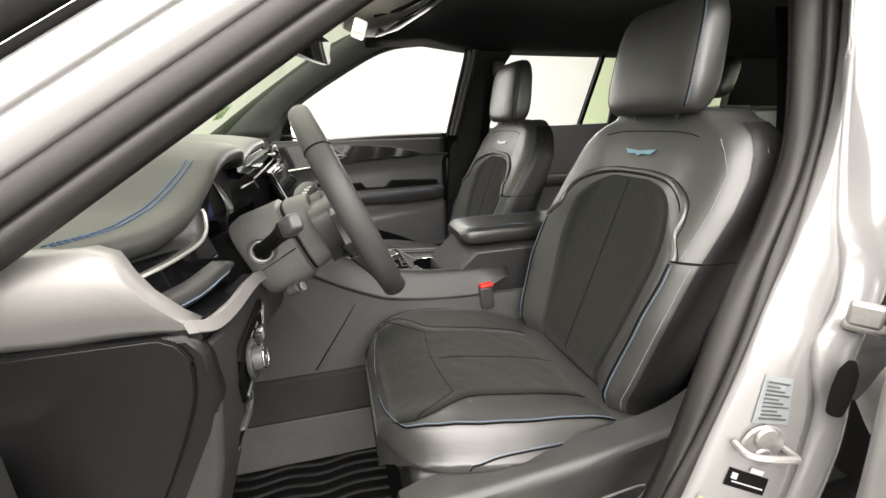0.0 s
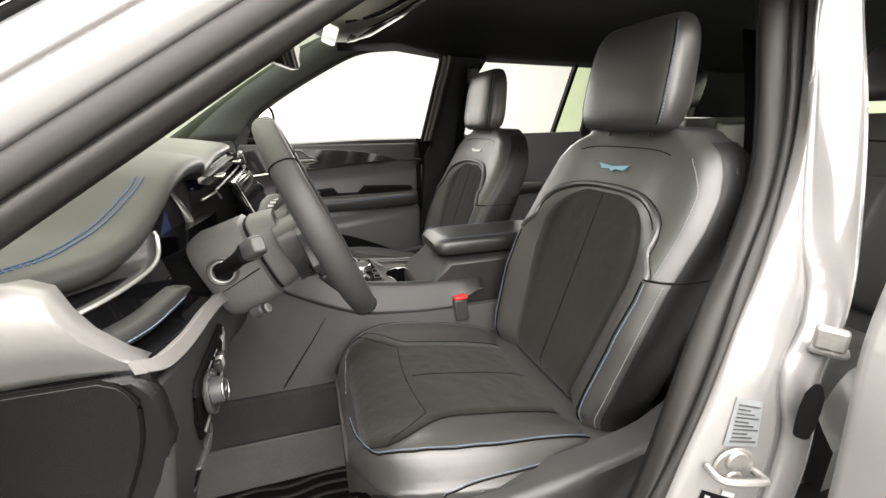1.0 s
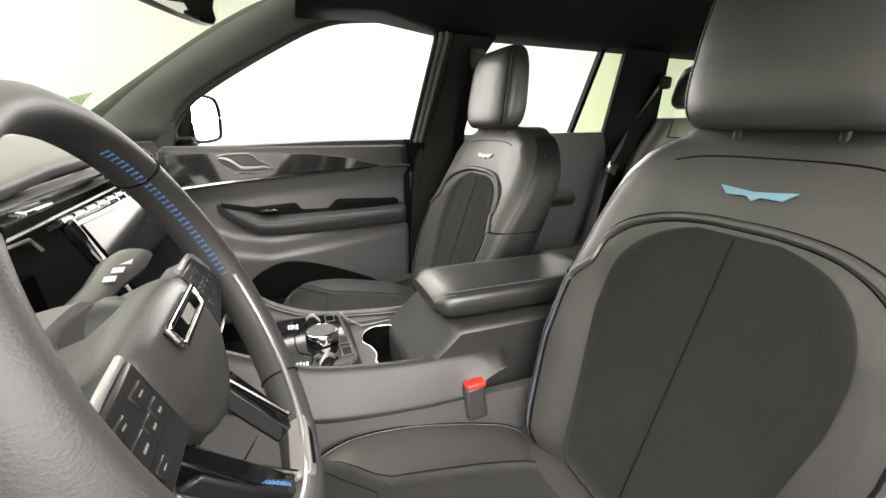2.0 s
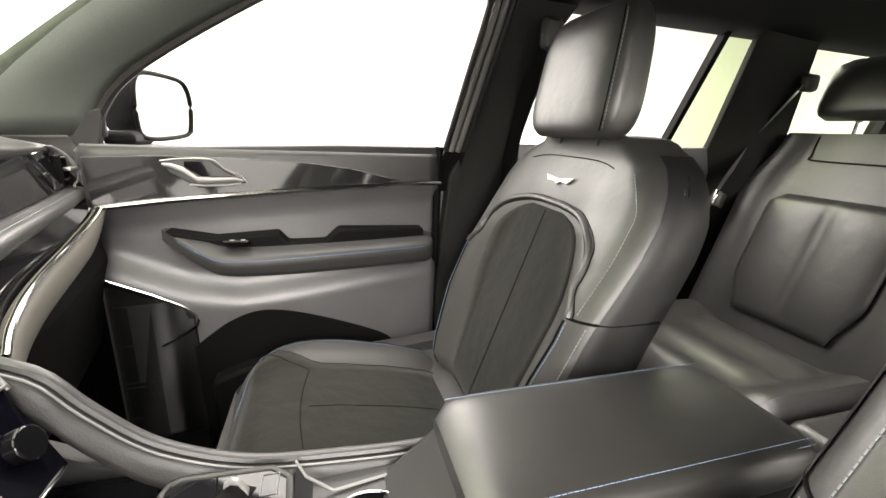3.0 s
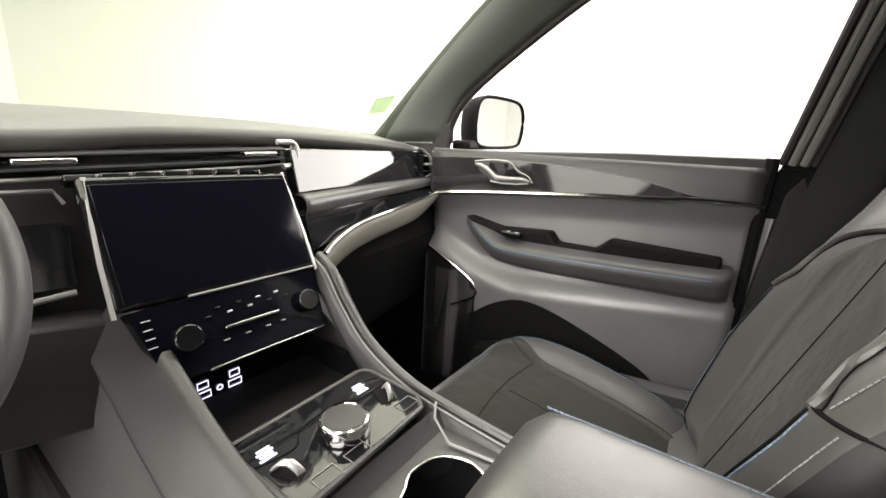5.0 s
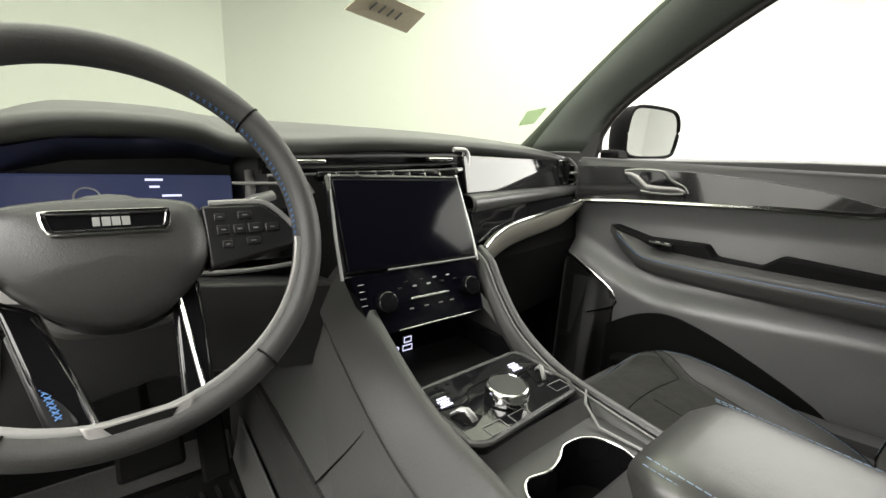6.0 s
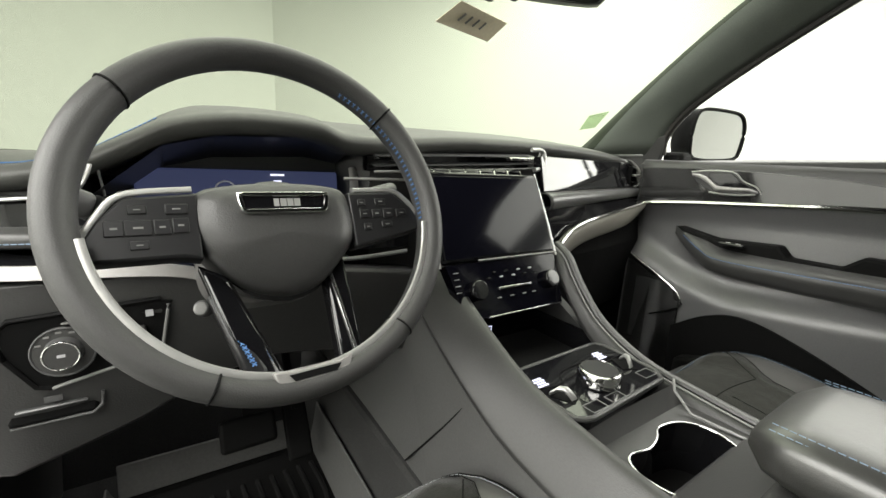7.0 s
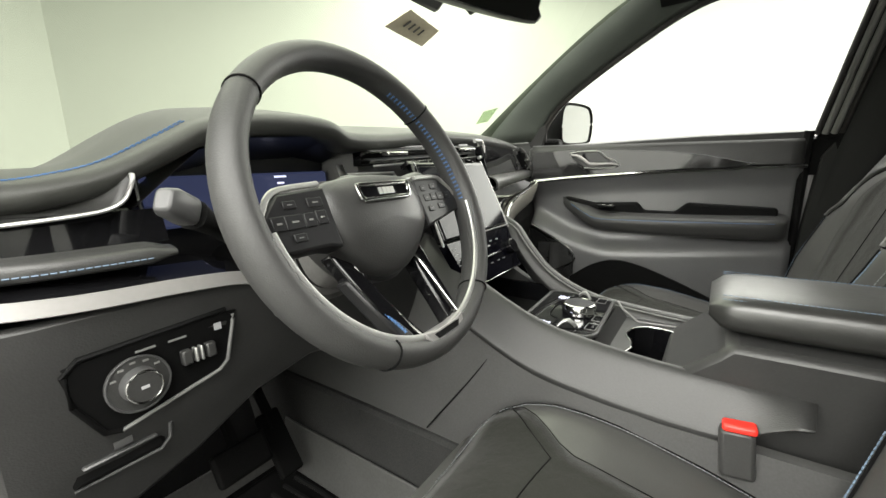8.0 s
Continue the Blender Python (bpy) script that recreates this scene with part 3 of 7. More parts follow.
def front_seat(name, label, cx, outer):
    seat = thing(name, label, "car seat", "front seats")
    o = Vector((cx, 0, 0))

    def add(nm, data, mat, lab="", parent=None, **k):
        v, f = data
        return raw(nm, [Vector(p) + o for p in v], f, mat, parent or seat, lab, **k)
    # backrest
    secs = []
    spread = [math.sin(radians(90) * (-1 + 2 * i / 40)) for i in range(41)]
    for i in range(41):
        z = 0.80 + 0.603 * i / 40
        w, c = line_table(SW, z), back_c(z)
        t = 0.118 - 0.034 * sstep(1.27, 1.403, z)
        edge = back_y(w, z)
        front = [(w * q, back_y(w * q, z), z) for q in spread]
        rear = [(w * 1.004, edge - 0.35 * (edge - c + t), z), (w * 0.985, edge - 0.72 * (edge - c + t), z), (w * 0.90, c - 0.95 * t, z), (w * 0.6, c - 1.04 * t, z)]
        secs.append(front + rear + [(0, c - 1.08 * t, z)] + [(-x, y, zz) for x, y, zz in reversed(rear)])
    top = secs[-1]
    mid = sum(p[1] for p in top) / len(top)
    for k, dz in ((0.965, 0.007), (0.88, 0.013), (0.72, 0.017), (0.45, 0.018)):
        secs.append([(p[0] * k, mid + (p[1] - mid) * k, p[2] + dz) for p in top])
    backrest = add("backrest", loft(secs), LEATHER, "black leather backrest with side bolsters")

    # dark vinyl sides and back, from the rolled edge round to the rear
    vinyl = []
    for i in range(33):
        z = 0.815 + 0.578 * i / 32
        w, c = line_table(SW, z), back_c(z)
        t = 0.118 - 0.034 * sstep(1.27, 1.403, z)
        edge = back_y(w, z)
        half = [(w - d + 0.0016, back_y(w - d, z) + 0.0012) for d in (0.010, 0.006, 0.003, 0.001, 0.0)]
        half += [(w * 1.004 + 0.002, edge - 0.35 * (edge - c + t)), (w * 0.985 + 0.002, edge - 0.72 * (edge - c + t)), (w * 0.90 + 0.001, c - 0.95 * t - 0.002), (w * 0.6, c - 1.04 * t - 0.002), (w * 0.3, c - 1.07 * t - 0.002)]
        vinyl.append([(x, y, z) for x, y in half] + [(-x, y, z) for x, y in reversed(half)])
    add("vinyl_back", loft(vinyl, False, False), VINYL, "dark vinyl side and back cover", backrest)

    def ins(u, w):
        z = 0.84 + 0.441 * u
        return tuple(wrap_back((2 * w - 1) * insert_w(z) * 0.995, z, 0.0025))
    add("suede_insert", grid(lambda u, w: ins(1 - (1 - u) ** 1.7, w), 34, 17), SUEDE, "dark suede centre panel", solid=0.006)
    zs = [SEAM_Z + (1.2935 - SEAM_Z) * (1 - (1 - i / 30) ** 1.9) for i in range(31)]
    arch = [wrap_back(-arch_w(z), z, 0.001) for z in zs]
    arch += [Vector((-p.x, p.y, p.z)) for p in reversed(arch)]
    add("arch_piping", tube(arch, 0.0060, 8), LEATHER, "raised leather piping round the insert")
    for k, d in ((0.965, -0.006), (1.035, 0.006)):
        add("arch_seam", tube([wrap_back(p.x * k, p.z + d * (p.z > 1.24), 0.0004) for p in arch], 0.0009, 5), INKSHADE)
    add("insert_seam", tube([wrap_back(0.0, 0.86 + 0.415 * i / 20, 0.0032) for i in range(21)], 0.0008, 5), INKSHADE)
    for s in (-1, 1):
        # bolster line in blue, then the edge stitching of the bolster and of the shoulder
        zz = [0.85 + (SEAM_Z - 0.855) * i / 18 for i in range(19)]
        line = [wrap_back(s * (line_table(BOLSTER, z) - 0.004), z, 0.0005) for z in zz]
        add("bolster_seam", tube(line, 0.0018, 6), INKSHADE)
        add("stitching", stitches([wrap_back(s * (line_table(BOLSTER, z) + 0.003), z, 0.0008) for z in zz], 0.0009), PALEBLUE, "pale blue seam stitching")
        add("stitching", stitches([wrap_back(s * (line_table(SW, z) - 0.016), z, 0.0008) for z in zz], 0.0008), THREAD)
        line = [wrap_back(s * (0.221 + 0.0445 * math.sin(radians(9 * i))), SEAM_Z + 0.003 * i / 10, 0.0006) for i in range(11)]
        w = line_table(SW, SEAM_Z)
        line += [Vector((s * (w * 1.004 + 0.0005), back_y(w, SEAM_Z) - 0.03 * i, SEAM_Z + 0.004)) for i in (1, 2)]
        add("shoulder_seam", tube(line, 0.0022, 6), INKSHADE, "seam between shoulder and bolster")
        zu = [SEAM_Z + 0.008 + 0.200 * i / 18 for i in range(19)]
        add("stitching", stitches([wrap_back(s * (line_table(SW, z) - 0.034 - 0.012 * sstep(1.31, 1.36, z)), z, 0.0008) for z in zu]), THREAD)
        add("stitching", stitches([wrap_back(s * (line_table(SW, z) - 0.0016), z, 0.0008) for z in zu]), THREAD)
        add("edge_seam", tube([wrap_back(s * (line_table(SW, z) - 0.0006), z, 0.0002) for z in zu], 0.0012, 5), INKSHADE)
    line = [wrap_back(-0.135 + 0.27 * i / 16, 1.378 - 0.010 * (abs(i - 8) / 8) ** 4, 0.0005) for i in range(17)]
    add("top_seam", tube(line, 0.0011, 5), INKSHADE)
    # winged badge
    badge = [(-0.047, 0.0055), (-0.012, 0.0020), (0.0, 0.001), (0.012, 0.0020), (0.047, 0.0055), (0.034, -0.0055), (0.009, -0.0045), (0.0, -0.010), (-0.009, -0.0045), (-0.034, -0.0055)]
    pts = [Vector((x, back_y(0, 1.335 + z) + 0.001, 1.335 + z)) for x, z in badge]
    n = len(pts)
    add("badge", ([p for p in pts] + [p + Vector((0, 0.003, 0.001)) for p in pts], [tuple(range(n)), tuple(range(n, 2 * n))] + [(i, (i + 1) % n, n + (i + 1) % n, n + i) for i in range(n)]), BLUEPALE if cx < 0 else SILVER,
        "pale blue winged badge" if cx < 0 else "silver winged badge", smooth=False)
    # headrest on two posts: a pillow with a front panel and a side gusset
    def head(q, t):
        k = (1 - abs(2 * t - 1) ** 3.4) ** 0.42 if 0 < t < 1 else 0.25
        w = 0.134 * (0.70 + 0.30 * k) * (1.02 - 0.10 * t)
        d = (0.050 - 0.010 * t) * (0.35 + 0.65 * k)
        cq, sq = math.cos(q), math.sin(q)
        x = w * math.copysign(abs(cq) ** 0.52, cq)
        return Vector((x, -0.022 - 0.020 * t + d * math.copysign(abs(sq) ** 0.62, sq), 1.412 + 0.212 * t))
    ts = [0.5 - 0.5 * math.cos(math.pi * i / 26) for i in range(27)]
    rest = add("headrest", loft([[head(j * math.tau / 48, t) for j in range(48)] for t in ts]), LEATHER, "black leather head restraint")
    for qa in (38, 142):
        line = [head(radians(qa), t) for t in [0.06 + 0.88 * i / 20 for i in range(21)]]
        add("gusset_seam", tube(line, 0.0011, 5), INKSHADE, "", rest)
        add("stitching", stitches([head(radians(qa + (5 if qa > 90 else -5)), t) * 1.0 + Vector((0, 0.0006, 0)) for t in [0.08 + 0.84 * i / 20 for i in range(21)]], 0.0009), PALEBLUE if (qa > 90) == (outer < 0) else THREAD, "", rest)
    for s in (-1, 1):
        add("headrest_post", tube([(s * 0.06, -0.035, 1.40), (s * 0.06, -0.036, 1.45)], 0.007, 10), SOFT, "dark post")
        add("post_collar", tube([(s * 0.06, -0.034, 1.412), (s * 0.06, -0.035, 1.424)], 0.016, 12, False, 1.8), GLOSS, "gloss black post collar")
    # cushion
    secs = []
    for i in range(35):
        y = 0.06 + 0.568 * (1 - (1 - i / 34) ** 1.6)
        w = cush_w(y)
        topline = [(w * q, y, cush_z(w * q, y)) for q in spread]
        zb = 0.845 - (0.0 if y < 0.6 else 0.03)
        low = [(w * 1.004, y, max(zb + 0.004, 0.855)), (w * 0.99, y - 0.01 * (y > 0.6), zb), (0, y - 0.02 * (y > 0.6), zb - 0.005), (-w * 0.99, y - 0.01 * (y > 0.6), zb), (-w * 1.004, y, max(zb + 0.004, 0.855))]
        secs.append(topline + low)
    add("cushion", loft(secs), LEATHER, "black leather seat cushion")

    def panel_w(y):
        return min(0.145 + 0.050 * sstep(0.44, 0.55, y), cush_w(y) * 0.80)

    def cins(u, w):
        y = 0.10 + 0.50 * u
        return tuple(wrap_cush((2 * w - 1) * panel_w(y), y, 0.0018))
    add("cushion_insert", grid(cins, 28, 15), SUEDE, "dark suede cushion panel", solid=0.004)
    add("cushion_seam", tube([wrap_cush(-0.125 + 0.25 * i / 12, 0.475 + 0.012 * math.sin(i / 12 * math.pi), 0.002) for i in range(13)], 0.0009, 5), INKSHADE)
    add("cushion_seam", tube([wrap_cush(0.0, 0.18 + 0.29 * i / 12, 0.002) for i in range(13)], 0.0009, 5), INKSHADE)
    for s in (-1, 1):
        add("cushion_seam", tube([wrap_cush(s * (0.125 + 0.065 * i / 8), 0.475 + 0.085 * i / 8, 0.002) for i in range(9)], 0.0009, 5), INKSHADE)
        line = [wrap_cush(s * cush_w(y) * 0.84, y, 0.001) for y in [0.12 + 0.45 * i / 20 for i in range(21)]]
        xe = abs(line[-1].x)
        line += [wrap_cush(s * xe * math.cos(a), 0.57 + 0.042 * math.sin(a), 0.0015) for a in [math.pi / 2 * i / 8 for i in range(1, 8)]]
        add("edge_seam", tube([p + Vector((s * 0.004, 0, -0.001)) for p in line], 0.0016, 5), INKSHADE)
        add("stitching", stitches(line, 0.0006), PALEBLUE if s == outer else THREAD, "pale blue edge stitching" if s == outer else "")
        low = [wrap_cush(s * cush_w(y) * k, y, 0.001) for y, k in ((0.16, 0.925), (0.26, 0.935), (0.36, 0.945), (0.43, 0.960), (0.47, 0.980), (0.485, 0.995))]
        low.append(Vector((s * cush_w(0.49) * 1.006, 0.49, 0.858)))
        add("side_seam", tube(spline([p + Vector((s * 0.003, 0, -0.002)) for p in low], 5), 0.0015, 5), INKSHADE)
        add("stitching", stitches(spline(low, 5), 0.0005), PALEBLUE)
        line = [wrap_cush(s * (panel_w(y) + 0.001), y, 0.0035) for y in [0.12 + 0.47 * i / 20 for i in range(21)]]
        add("cushion_seam", tube(line, 0.0008, 5), INKSHADE)
    # base cover with controls, rising to the recliner at the rear
    sx = outer * 0.285
    side = [(0.605, 0.83), (0.585, 0.73), (0.53, 0.665), (0.1, 0.66), (-0.06, 0.72), (-0.09, 0.86), (-0.08, 0.915), (-0.03, 0.935), (0.015, 0.930), (0.06, 0.905), (0.12, 0.880), (0.25, 0.862), (0.45, 0.848)]
    side = [(p.x, p.y) for p in spline([(y, z, 0) for y, z in side], 3, True)]
    n = len(side)
    cyz = Vector((0.26, 0.76))
    rings = [[(sx + outer * d, cyz.x + (y - cyz.x) * k, cyz.y + (z - cyz.y) * k) for y, z in side] for d, k in ((-0.03, 1.0), (0.012, 1.0), (0.022, 0.975), (0.028, 0.93), (0.031, 0.80), (0.032, 0.4))]
    add("side_shield", loft(rings), SHIELD, "grey plastic seat base cover")
    add("seat_frame", boxdata((0, 0.31, 0.74), (0.50, 0.54, 0.20)), HARD, bevel=0.02)
    for s in (-1, 1):
        add("seat_rail", boxdata((s * 0.2, 0.25, 0.575), (0.05, 0.62, 0.05)), STEEL, bevel=0.006)
    plinth = even(spline([(sx + outer * 0.033, y, z) for y, z in ((0.18, 0.782), (0.30, 0.772), (0.44, 0.765), (0.47, 0.74), (0.44, 0.715), (0.30, 0.722), (0.20, 0.745))], 5, True), 40, True)
    add("control_rim", tube(plinth, 0.0022, 6, True), GREY, "raised rim round the seat controls")
    add("seat_switch", boxdata((sx + outer * 0.045, 0.40, 0.745), (0.02, 0.05, 0.02), 20), SOFT, bevel=0.006)
    m = pose(sx + outer * 0.030, 0.33, 0.748, 0, 90 * outer, 0)
    sv, sf = loft([[m @ Vector((r * math.cos(k * math.tau / 24), r * math.sin(k * math.tau / 24), h)) for k in range(24)] for r, h in ((0.020, 0), (0.019, 0.012), (0.015, 0.015), (0.012, 0.012), (0.002, 0.012))])
    add("lumbar_knob", (sv, sf), SILVER, "round silver lumbar control")
    return seat


front_seat("front_seat", "black leather driver seat with suede centre and blue stitching", -0.39, -1)
front_seat("front_seat", "black leather passenger seat with suede centre and silver badge", 0.39, 1)

# ---- rear bench ----
rear = thing("rear_bench", "black leather rear seat with two padded backs and head restraints", "car seat")


def rear_back(cx, w):
    def y(x, z):
        a = abs(x - cx) / w
        return -0.755 - (z - 0.85) * 0.30 + 0.03 * sstep(0.55, 0.85, a) - 0.06 * sstep(0.86, 1, a) ** 1.5
    secs = []
    for i in range(21):
        z = 0.80 + 0.66 * i / 20
        k = 1 - 0.25 * sstep(1.28, 1.46, z)
        fr = [(cx + w * k * q, y(cx + w * q, z), z) for q in [-1 + 2 * j / 20 for j in range(21)]]
        bk = [(cx + w * k, fr[0][1] - 0.08, z), (cx, fr[10][1] - 0.14, z), (cx - w * k, fr[0][1] - 0.08, z)]
        secs.append(fr + bk)
    return secs, y


for cx in (0.445, -0.445):
    secs, fy = rear_back(cx, 0.285)
    back = raw("backrest", *loft(secs), LEATHER, rear)

    def ri(u, w):
        hw = 0.165 * (1 - 0.22 * sstep(0.35, 0.0, u)) * (1 - 0.25 * max(0.0, (u - 0.9) / 0.1) ** 2)
        x, z = cx + (2 * w - 1) * hw, 0.935 + 0.35 * u
        rib = 0.010 * abs(math.sin(math.pi * 2 * w)) ** 0.5
        return (x, fy(cx + (2 * w - 1) * 0.15, z) + 0.004 + rib * (1 - (2 * u - 1) ** 6), z)
    raw("back_insert", *grid(ri, 16, 25), LEATHER, rear, "padded ribbed centre panel", solid=0.006)
    edge = [ri(u, 0) for u in [i / 12 for i in range(13)]] + [ri(1, w) for w in [i / 8 for i in range(1, 9)]] + [ri(1 - u, 1) for u in [i / 12 for i in range(1, 13)]]
    raw("back_seam", *tube([Vector(p) + Vector((0, 0.003, 0)) for p in edge], 0.003, 6), INKSHADE, rear)
    raw("back_seam", *tube([(cx, fy(cx, 0.94 + 0.34 * i / 10) + 0.006, 0.94 + 0.34 * i / 10) for i in range(11)], 0.0025, 6), INKSHADE, rear)
    raw("head_plate_seam", *tube(spline([(cx + a * 0.12, fy(cx, z) + 0.003, z) for a, z in ((-1, 1.45), (-0.98, 1.40), (-0.85, 1.385), (0.85, 1.385), (0.98, 1.40), (1, 1.45))], 5), 0.002, 6), INKSHADE, rear)
    hs = []
    for i in range(13):
        t = i / 12
        k = (1 - abs(2 * t - 1) ** 4) ** 0.4 if 0 < t < 1 else 0.3
        hs.append([(cx + 0.165 * (0.75 + 0.25 * k) * math.copysign(abs(math.cos(q)) ** 0.5, math.cos(q)), -0.965 - 0.04 * t + 0.055 * k * math.copysign(abs(math.sin(q)) ** 0.6, math.sin(q)), 1.495 + 0.165 * t) for q in [j * math.tau / 28 for j in range(28)]])
    raw("headrest", *loft(hs), LEATHER, rear, "wide leather head restraint")
    for s in (-1, 1):
        raw("headrest_post", *tube([(cx + s * 0.06, -0.965, 1.44), (cx + s * 0.06, -0.97, 1.52)], 0.007, 8), CHROME, rear)
    secs = []
    for i in range(21):
        yy = -0.86 + 0.50 * i / 20
        secs.append([(cx + 0.29 * q, yy, 0.885 + 0.03 * sstep(0.55, 0.8, abs(q)) - 0.07 * sstep(0.82, 1, abs(q)) - 0.012 * math.cos(yy * 40) * (abs(q) < 0.55) - 0.09 * sstep(-0.47, -0.36, yy) ** 2) for q in [-1 + 2 * j / 24 for j in range(25)]] + [(cx + 0.29, yy, 0.65), (cx - 0.29, yy, 0.65)])
    raw("cushion", *loft(secs), LEATHER, rear, "black leather rear cushion")
raw("centre_back", *loft([[(x, -0.765 - (z - 0.85) * 0.30 + d, z) for x, d in ((-0.155, -0.02), (-0.12, 0.0), (0.12, 0.0), (0.155, -0.02), (0.15, -0.14), (-0.15, -0.14))] for z in (0.85, 1.0, 1.2, 1.40, 1.44)]), LEATHER, rear, "", bevel=0.01)
raw("centre_armrest", *boxdata((0, -0.60, 0.895), (0.28, 0.42, 0.06)), LEATHER, rear, bevel=0.02)
raw("bench_base", *boxdata((0, -0.65, 0.6), (1.3, 0.5, 0.12)), HARD, rear, bevel=0.01)

# ---- dashboard ----
dash = thing("dashboard", "black stitched dashboard with gloss panels and a silver strip", "dashboard")
LIP = [(-0.72, 0.905, 1.284), (-0.66, 0.864, 1.287), (-0.628, 0.850, 1.292), (-0.585, 0.838, 1.304), (-0.532, 0.828, 1.332), (-0.49, 0.823, 1.354), (-0.43, 0.82, 1.367), (-0.36, 0.82, 1.370), (-0.30, 0.822, 1.366),
       (-0.25, 0.832, 1.352), (-0.15, 0.842, 1.354), (0.0, 0.85, 1.366), (0.25, 0.862, 1.370), (0.5, 0.90, 1.362), (0.70, 0.945, 1.346)]
PAD = [(0.05, -0.030), (0.014, -0.026), (0.001, -0.012), (0.004, -0.002), (0.016, 0.004), (0.05, 0.010), (0.14, 0.022), (0.25, 0.028), (0.40, 0.01), (0.62, -0.03)]


def pad_rise(x, z, y):
    """How far the pad climbs from its lip towards the windshield base."""
    return (1.36 - 0.068 * sstep(-0.44, -0.60, x) - z) * sstep(0.05, 0.3, y)


def pad_section(p):
    return spline([p + Vector((0, min(y, 1.48 - p.y), z * (1 - 0.6 * (y > 0.04) * (z > 0) * sstep(-0.45, -0.60, p.x)) + pad_rise(p.x, p.z, y))) for y, z in PAD], 4)


v, f = loft([pad_section(p) for p in spline(LIP, 6)], False, False)
raw("top_pad", v, f, PADSKIN, dash, "soft black stitched top pad", solid=0.01)
for off in (0.0, 0.008):
    path = []
    for p in spline(LIP, 12):
        if -0.70 < p.x < -0.50:
            sec = pad_section(p)
            dy = 0.046 + off - 0.016 * sstep(-0.62, -0.50, p.x)
            path.append(Vector((p.x, p.y + dy, line_table([(q.y, q.z) for q in sec[10:]], p.y + dy) + 0.0008)))
    raw("stitching", *stitches(path, 0.0007), BLUE, dash, "blue double stitching")

raw("dash_end", *boxdata((0.738, 1.05, 1.272), (0.06, 0.30, 0.20)), SOFT, dash, bevel=0.01)
# body behind the fascia
CORE = [(-0.70, 0.93, 1.262), (-0.58, 0.95, 1.265), (-0.52, 0.95, 1.29), (-0.44, 0.95, 1.33), (-0.25, 0.95, 1.335), (-0.20, 0.88, 1.335), (0.2, 0.86, 1.335), (0.45, 0.90, 1.335), (0.69, 0.955, 1.335)]
v, f = loft([[(x, y, zt), (x, y, 1.10), (x, y + 0.05, 0.95), (x, 1.4, 0.95), (x, 1.4, min(zt, 1.30)), (x, y + 0.1, zt)] for x, y, zt in CORE])
raw("core", v, f, SOFT, dash, smooth=False)

# passenger fascia: gloss panel, padded roll, gloss strip, bright line, grey band
PF = [(0.155, 0.775, 0.0), (0.25, 0.80, 0.0), (0.40, 0.835, 0.0), (0.55, 0.868, 0.0), (0.695, 0.905, 0.0)]
pf = spline(PF, 6)


def pf_z(x, lo, hi):
    return lo + (hi - lo) * (x - 0.155) / 0.54


v, f = loft([[(p.x, p.y + 0.040, 1.342), (p.x, p.y + 0.020, pf_z(p.x, 1.268, 1.272)), (p.x, p.y + 0.05, pf_z(p.x, 1.268, 1.272)), (p.x, p.y + 0.06, 1.338)] for p in pf])
raw("gloss_panel", v, f, GLOSS, dash, "piano black passenger panel", bevel=0.002)
v, f = loft([spline([(p.x, p.y + 0.030, pf_z(p.x, 1.267, 1.271)), (p.x, p.y + 0.012, pf_z(p.x, 1.266, 1.270)), (p.x, p.y - 0.002, pf_z(p.x, 1.258, 1.265)), (p.x, p.y - 0.006, pf_z(p.x, 1.245, 1.256)), (p.x, p.y + 0.000, pf_z(p.x, 1.232, 1.247)), (p.x, p.y + 0.03, pf_z(p.x, 1.230, 1.245))], 4) for p in pf], False, False)
raw("padded_roll", v, f, SOFT, dash, "padded leather band under the gloss panel", solid=0.004)
raw("stitching", *stitches([(p.x, p.y + 0.004, pf_z(p.x, 1.2625, 1.268)) for p in pf], 0.0006), THREAD, dash)
v, f = loft([[(p.x, p.y + 0.004, pf_z(p.x, 1.232, 1.247)), (p.x, p.y - 0.014, pf_z(p.x, 1.172, 1.236)), (p.x, p.y + 0.03, pf_z(p.x, 1.172, 1.236)), (p.x, p.y + 0.03, pf_z(p.x, 1.232, 1.247))] for p in pf])
raw("gloss_strip", v, f, GLOSS, dash, "piano black strip")
BAND = [(0.69, 0.878, 1.236), (0.60, 0.850, 1.228), (0.45, 0.815, 1.217), (0.33, 0.79, 1.208), (0.26, 0.776, 1.198), (0.21, 0.765, 1.182), (0.175, 0.752, 1.166)]
raw("bright_line", *tube(spline(BAND, 6), 0.003, 8, False, 1.5), CHROME, dash, "bright line over the glovebox")
ribbon = []
for p in spline(BAND, 6):
    h = 0.018 + 0.032 * sstep(0.69, 0.50, p.x)
    ribbon.append(spline([p + Vector((0, 0.012, -0.004)), p + Vector((0, -0.003, -0.005)), p + Vector((0, -0.008, -0.4 * h)), p + Vector((0, -0.006, -0.85 * h)), p + Vector((0, 0.002, -h)), p + Vector((0, 0.02, -h))], 4))
raw("grey_band", *loft(ribbon, False, False), HOUSING, dash, "grey satin band", solid=0.004)
end = spline([(0.668, 0.938, 1.350), (0.692, 0.926, 1.330), (0.704, 0.912, 1.293), (0.706, 0.892, 1.262), (0.700, 0.880, 1.238)], 6)
raw("end_frame", *loft([[p + Vector((dx0, dy0, 0)) for dx0, dy0 in ((-0.005, -0.003), (0.0, -0.007), (0.006, -0.005), (0.008, 0.012), (-0.004, 0.012))] for p in end]), CAPSILVER, dash, "satin silver frame at the dashboard end", bevel=0.001)
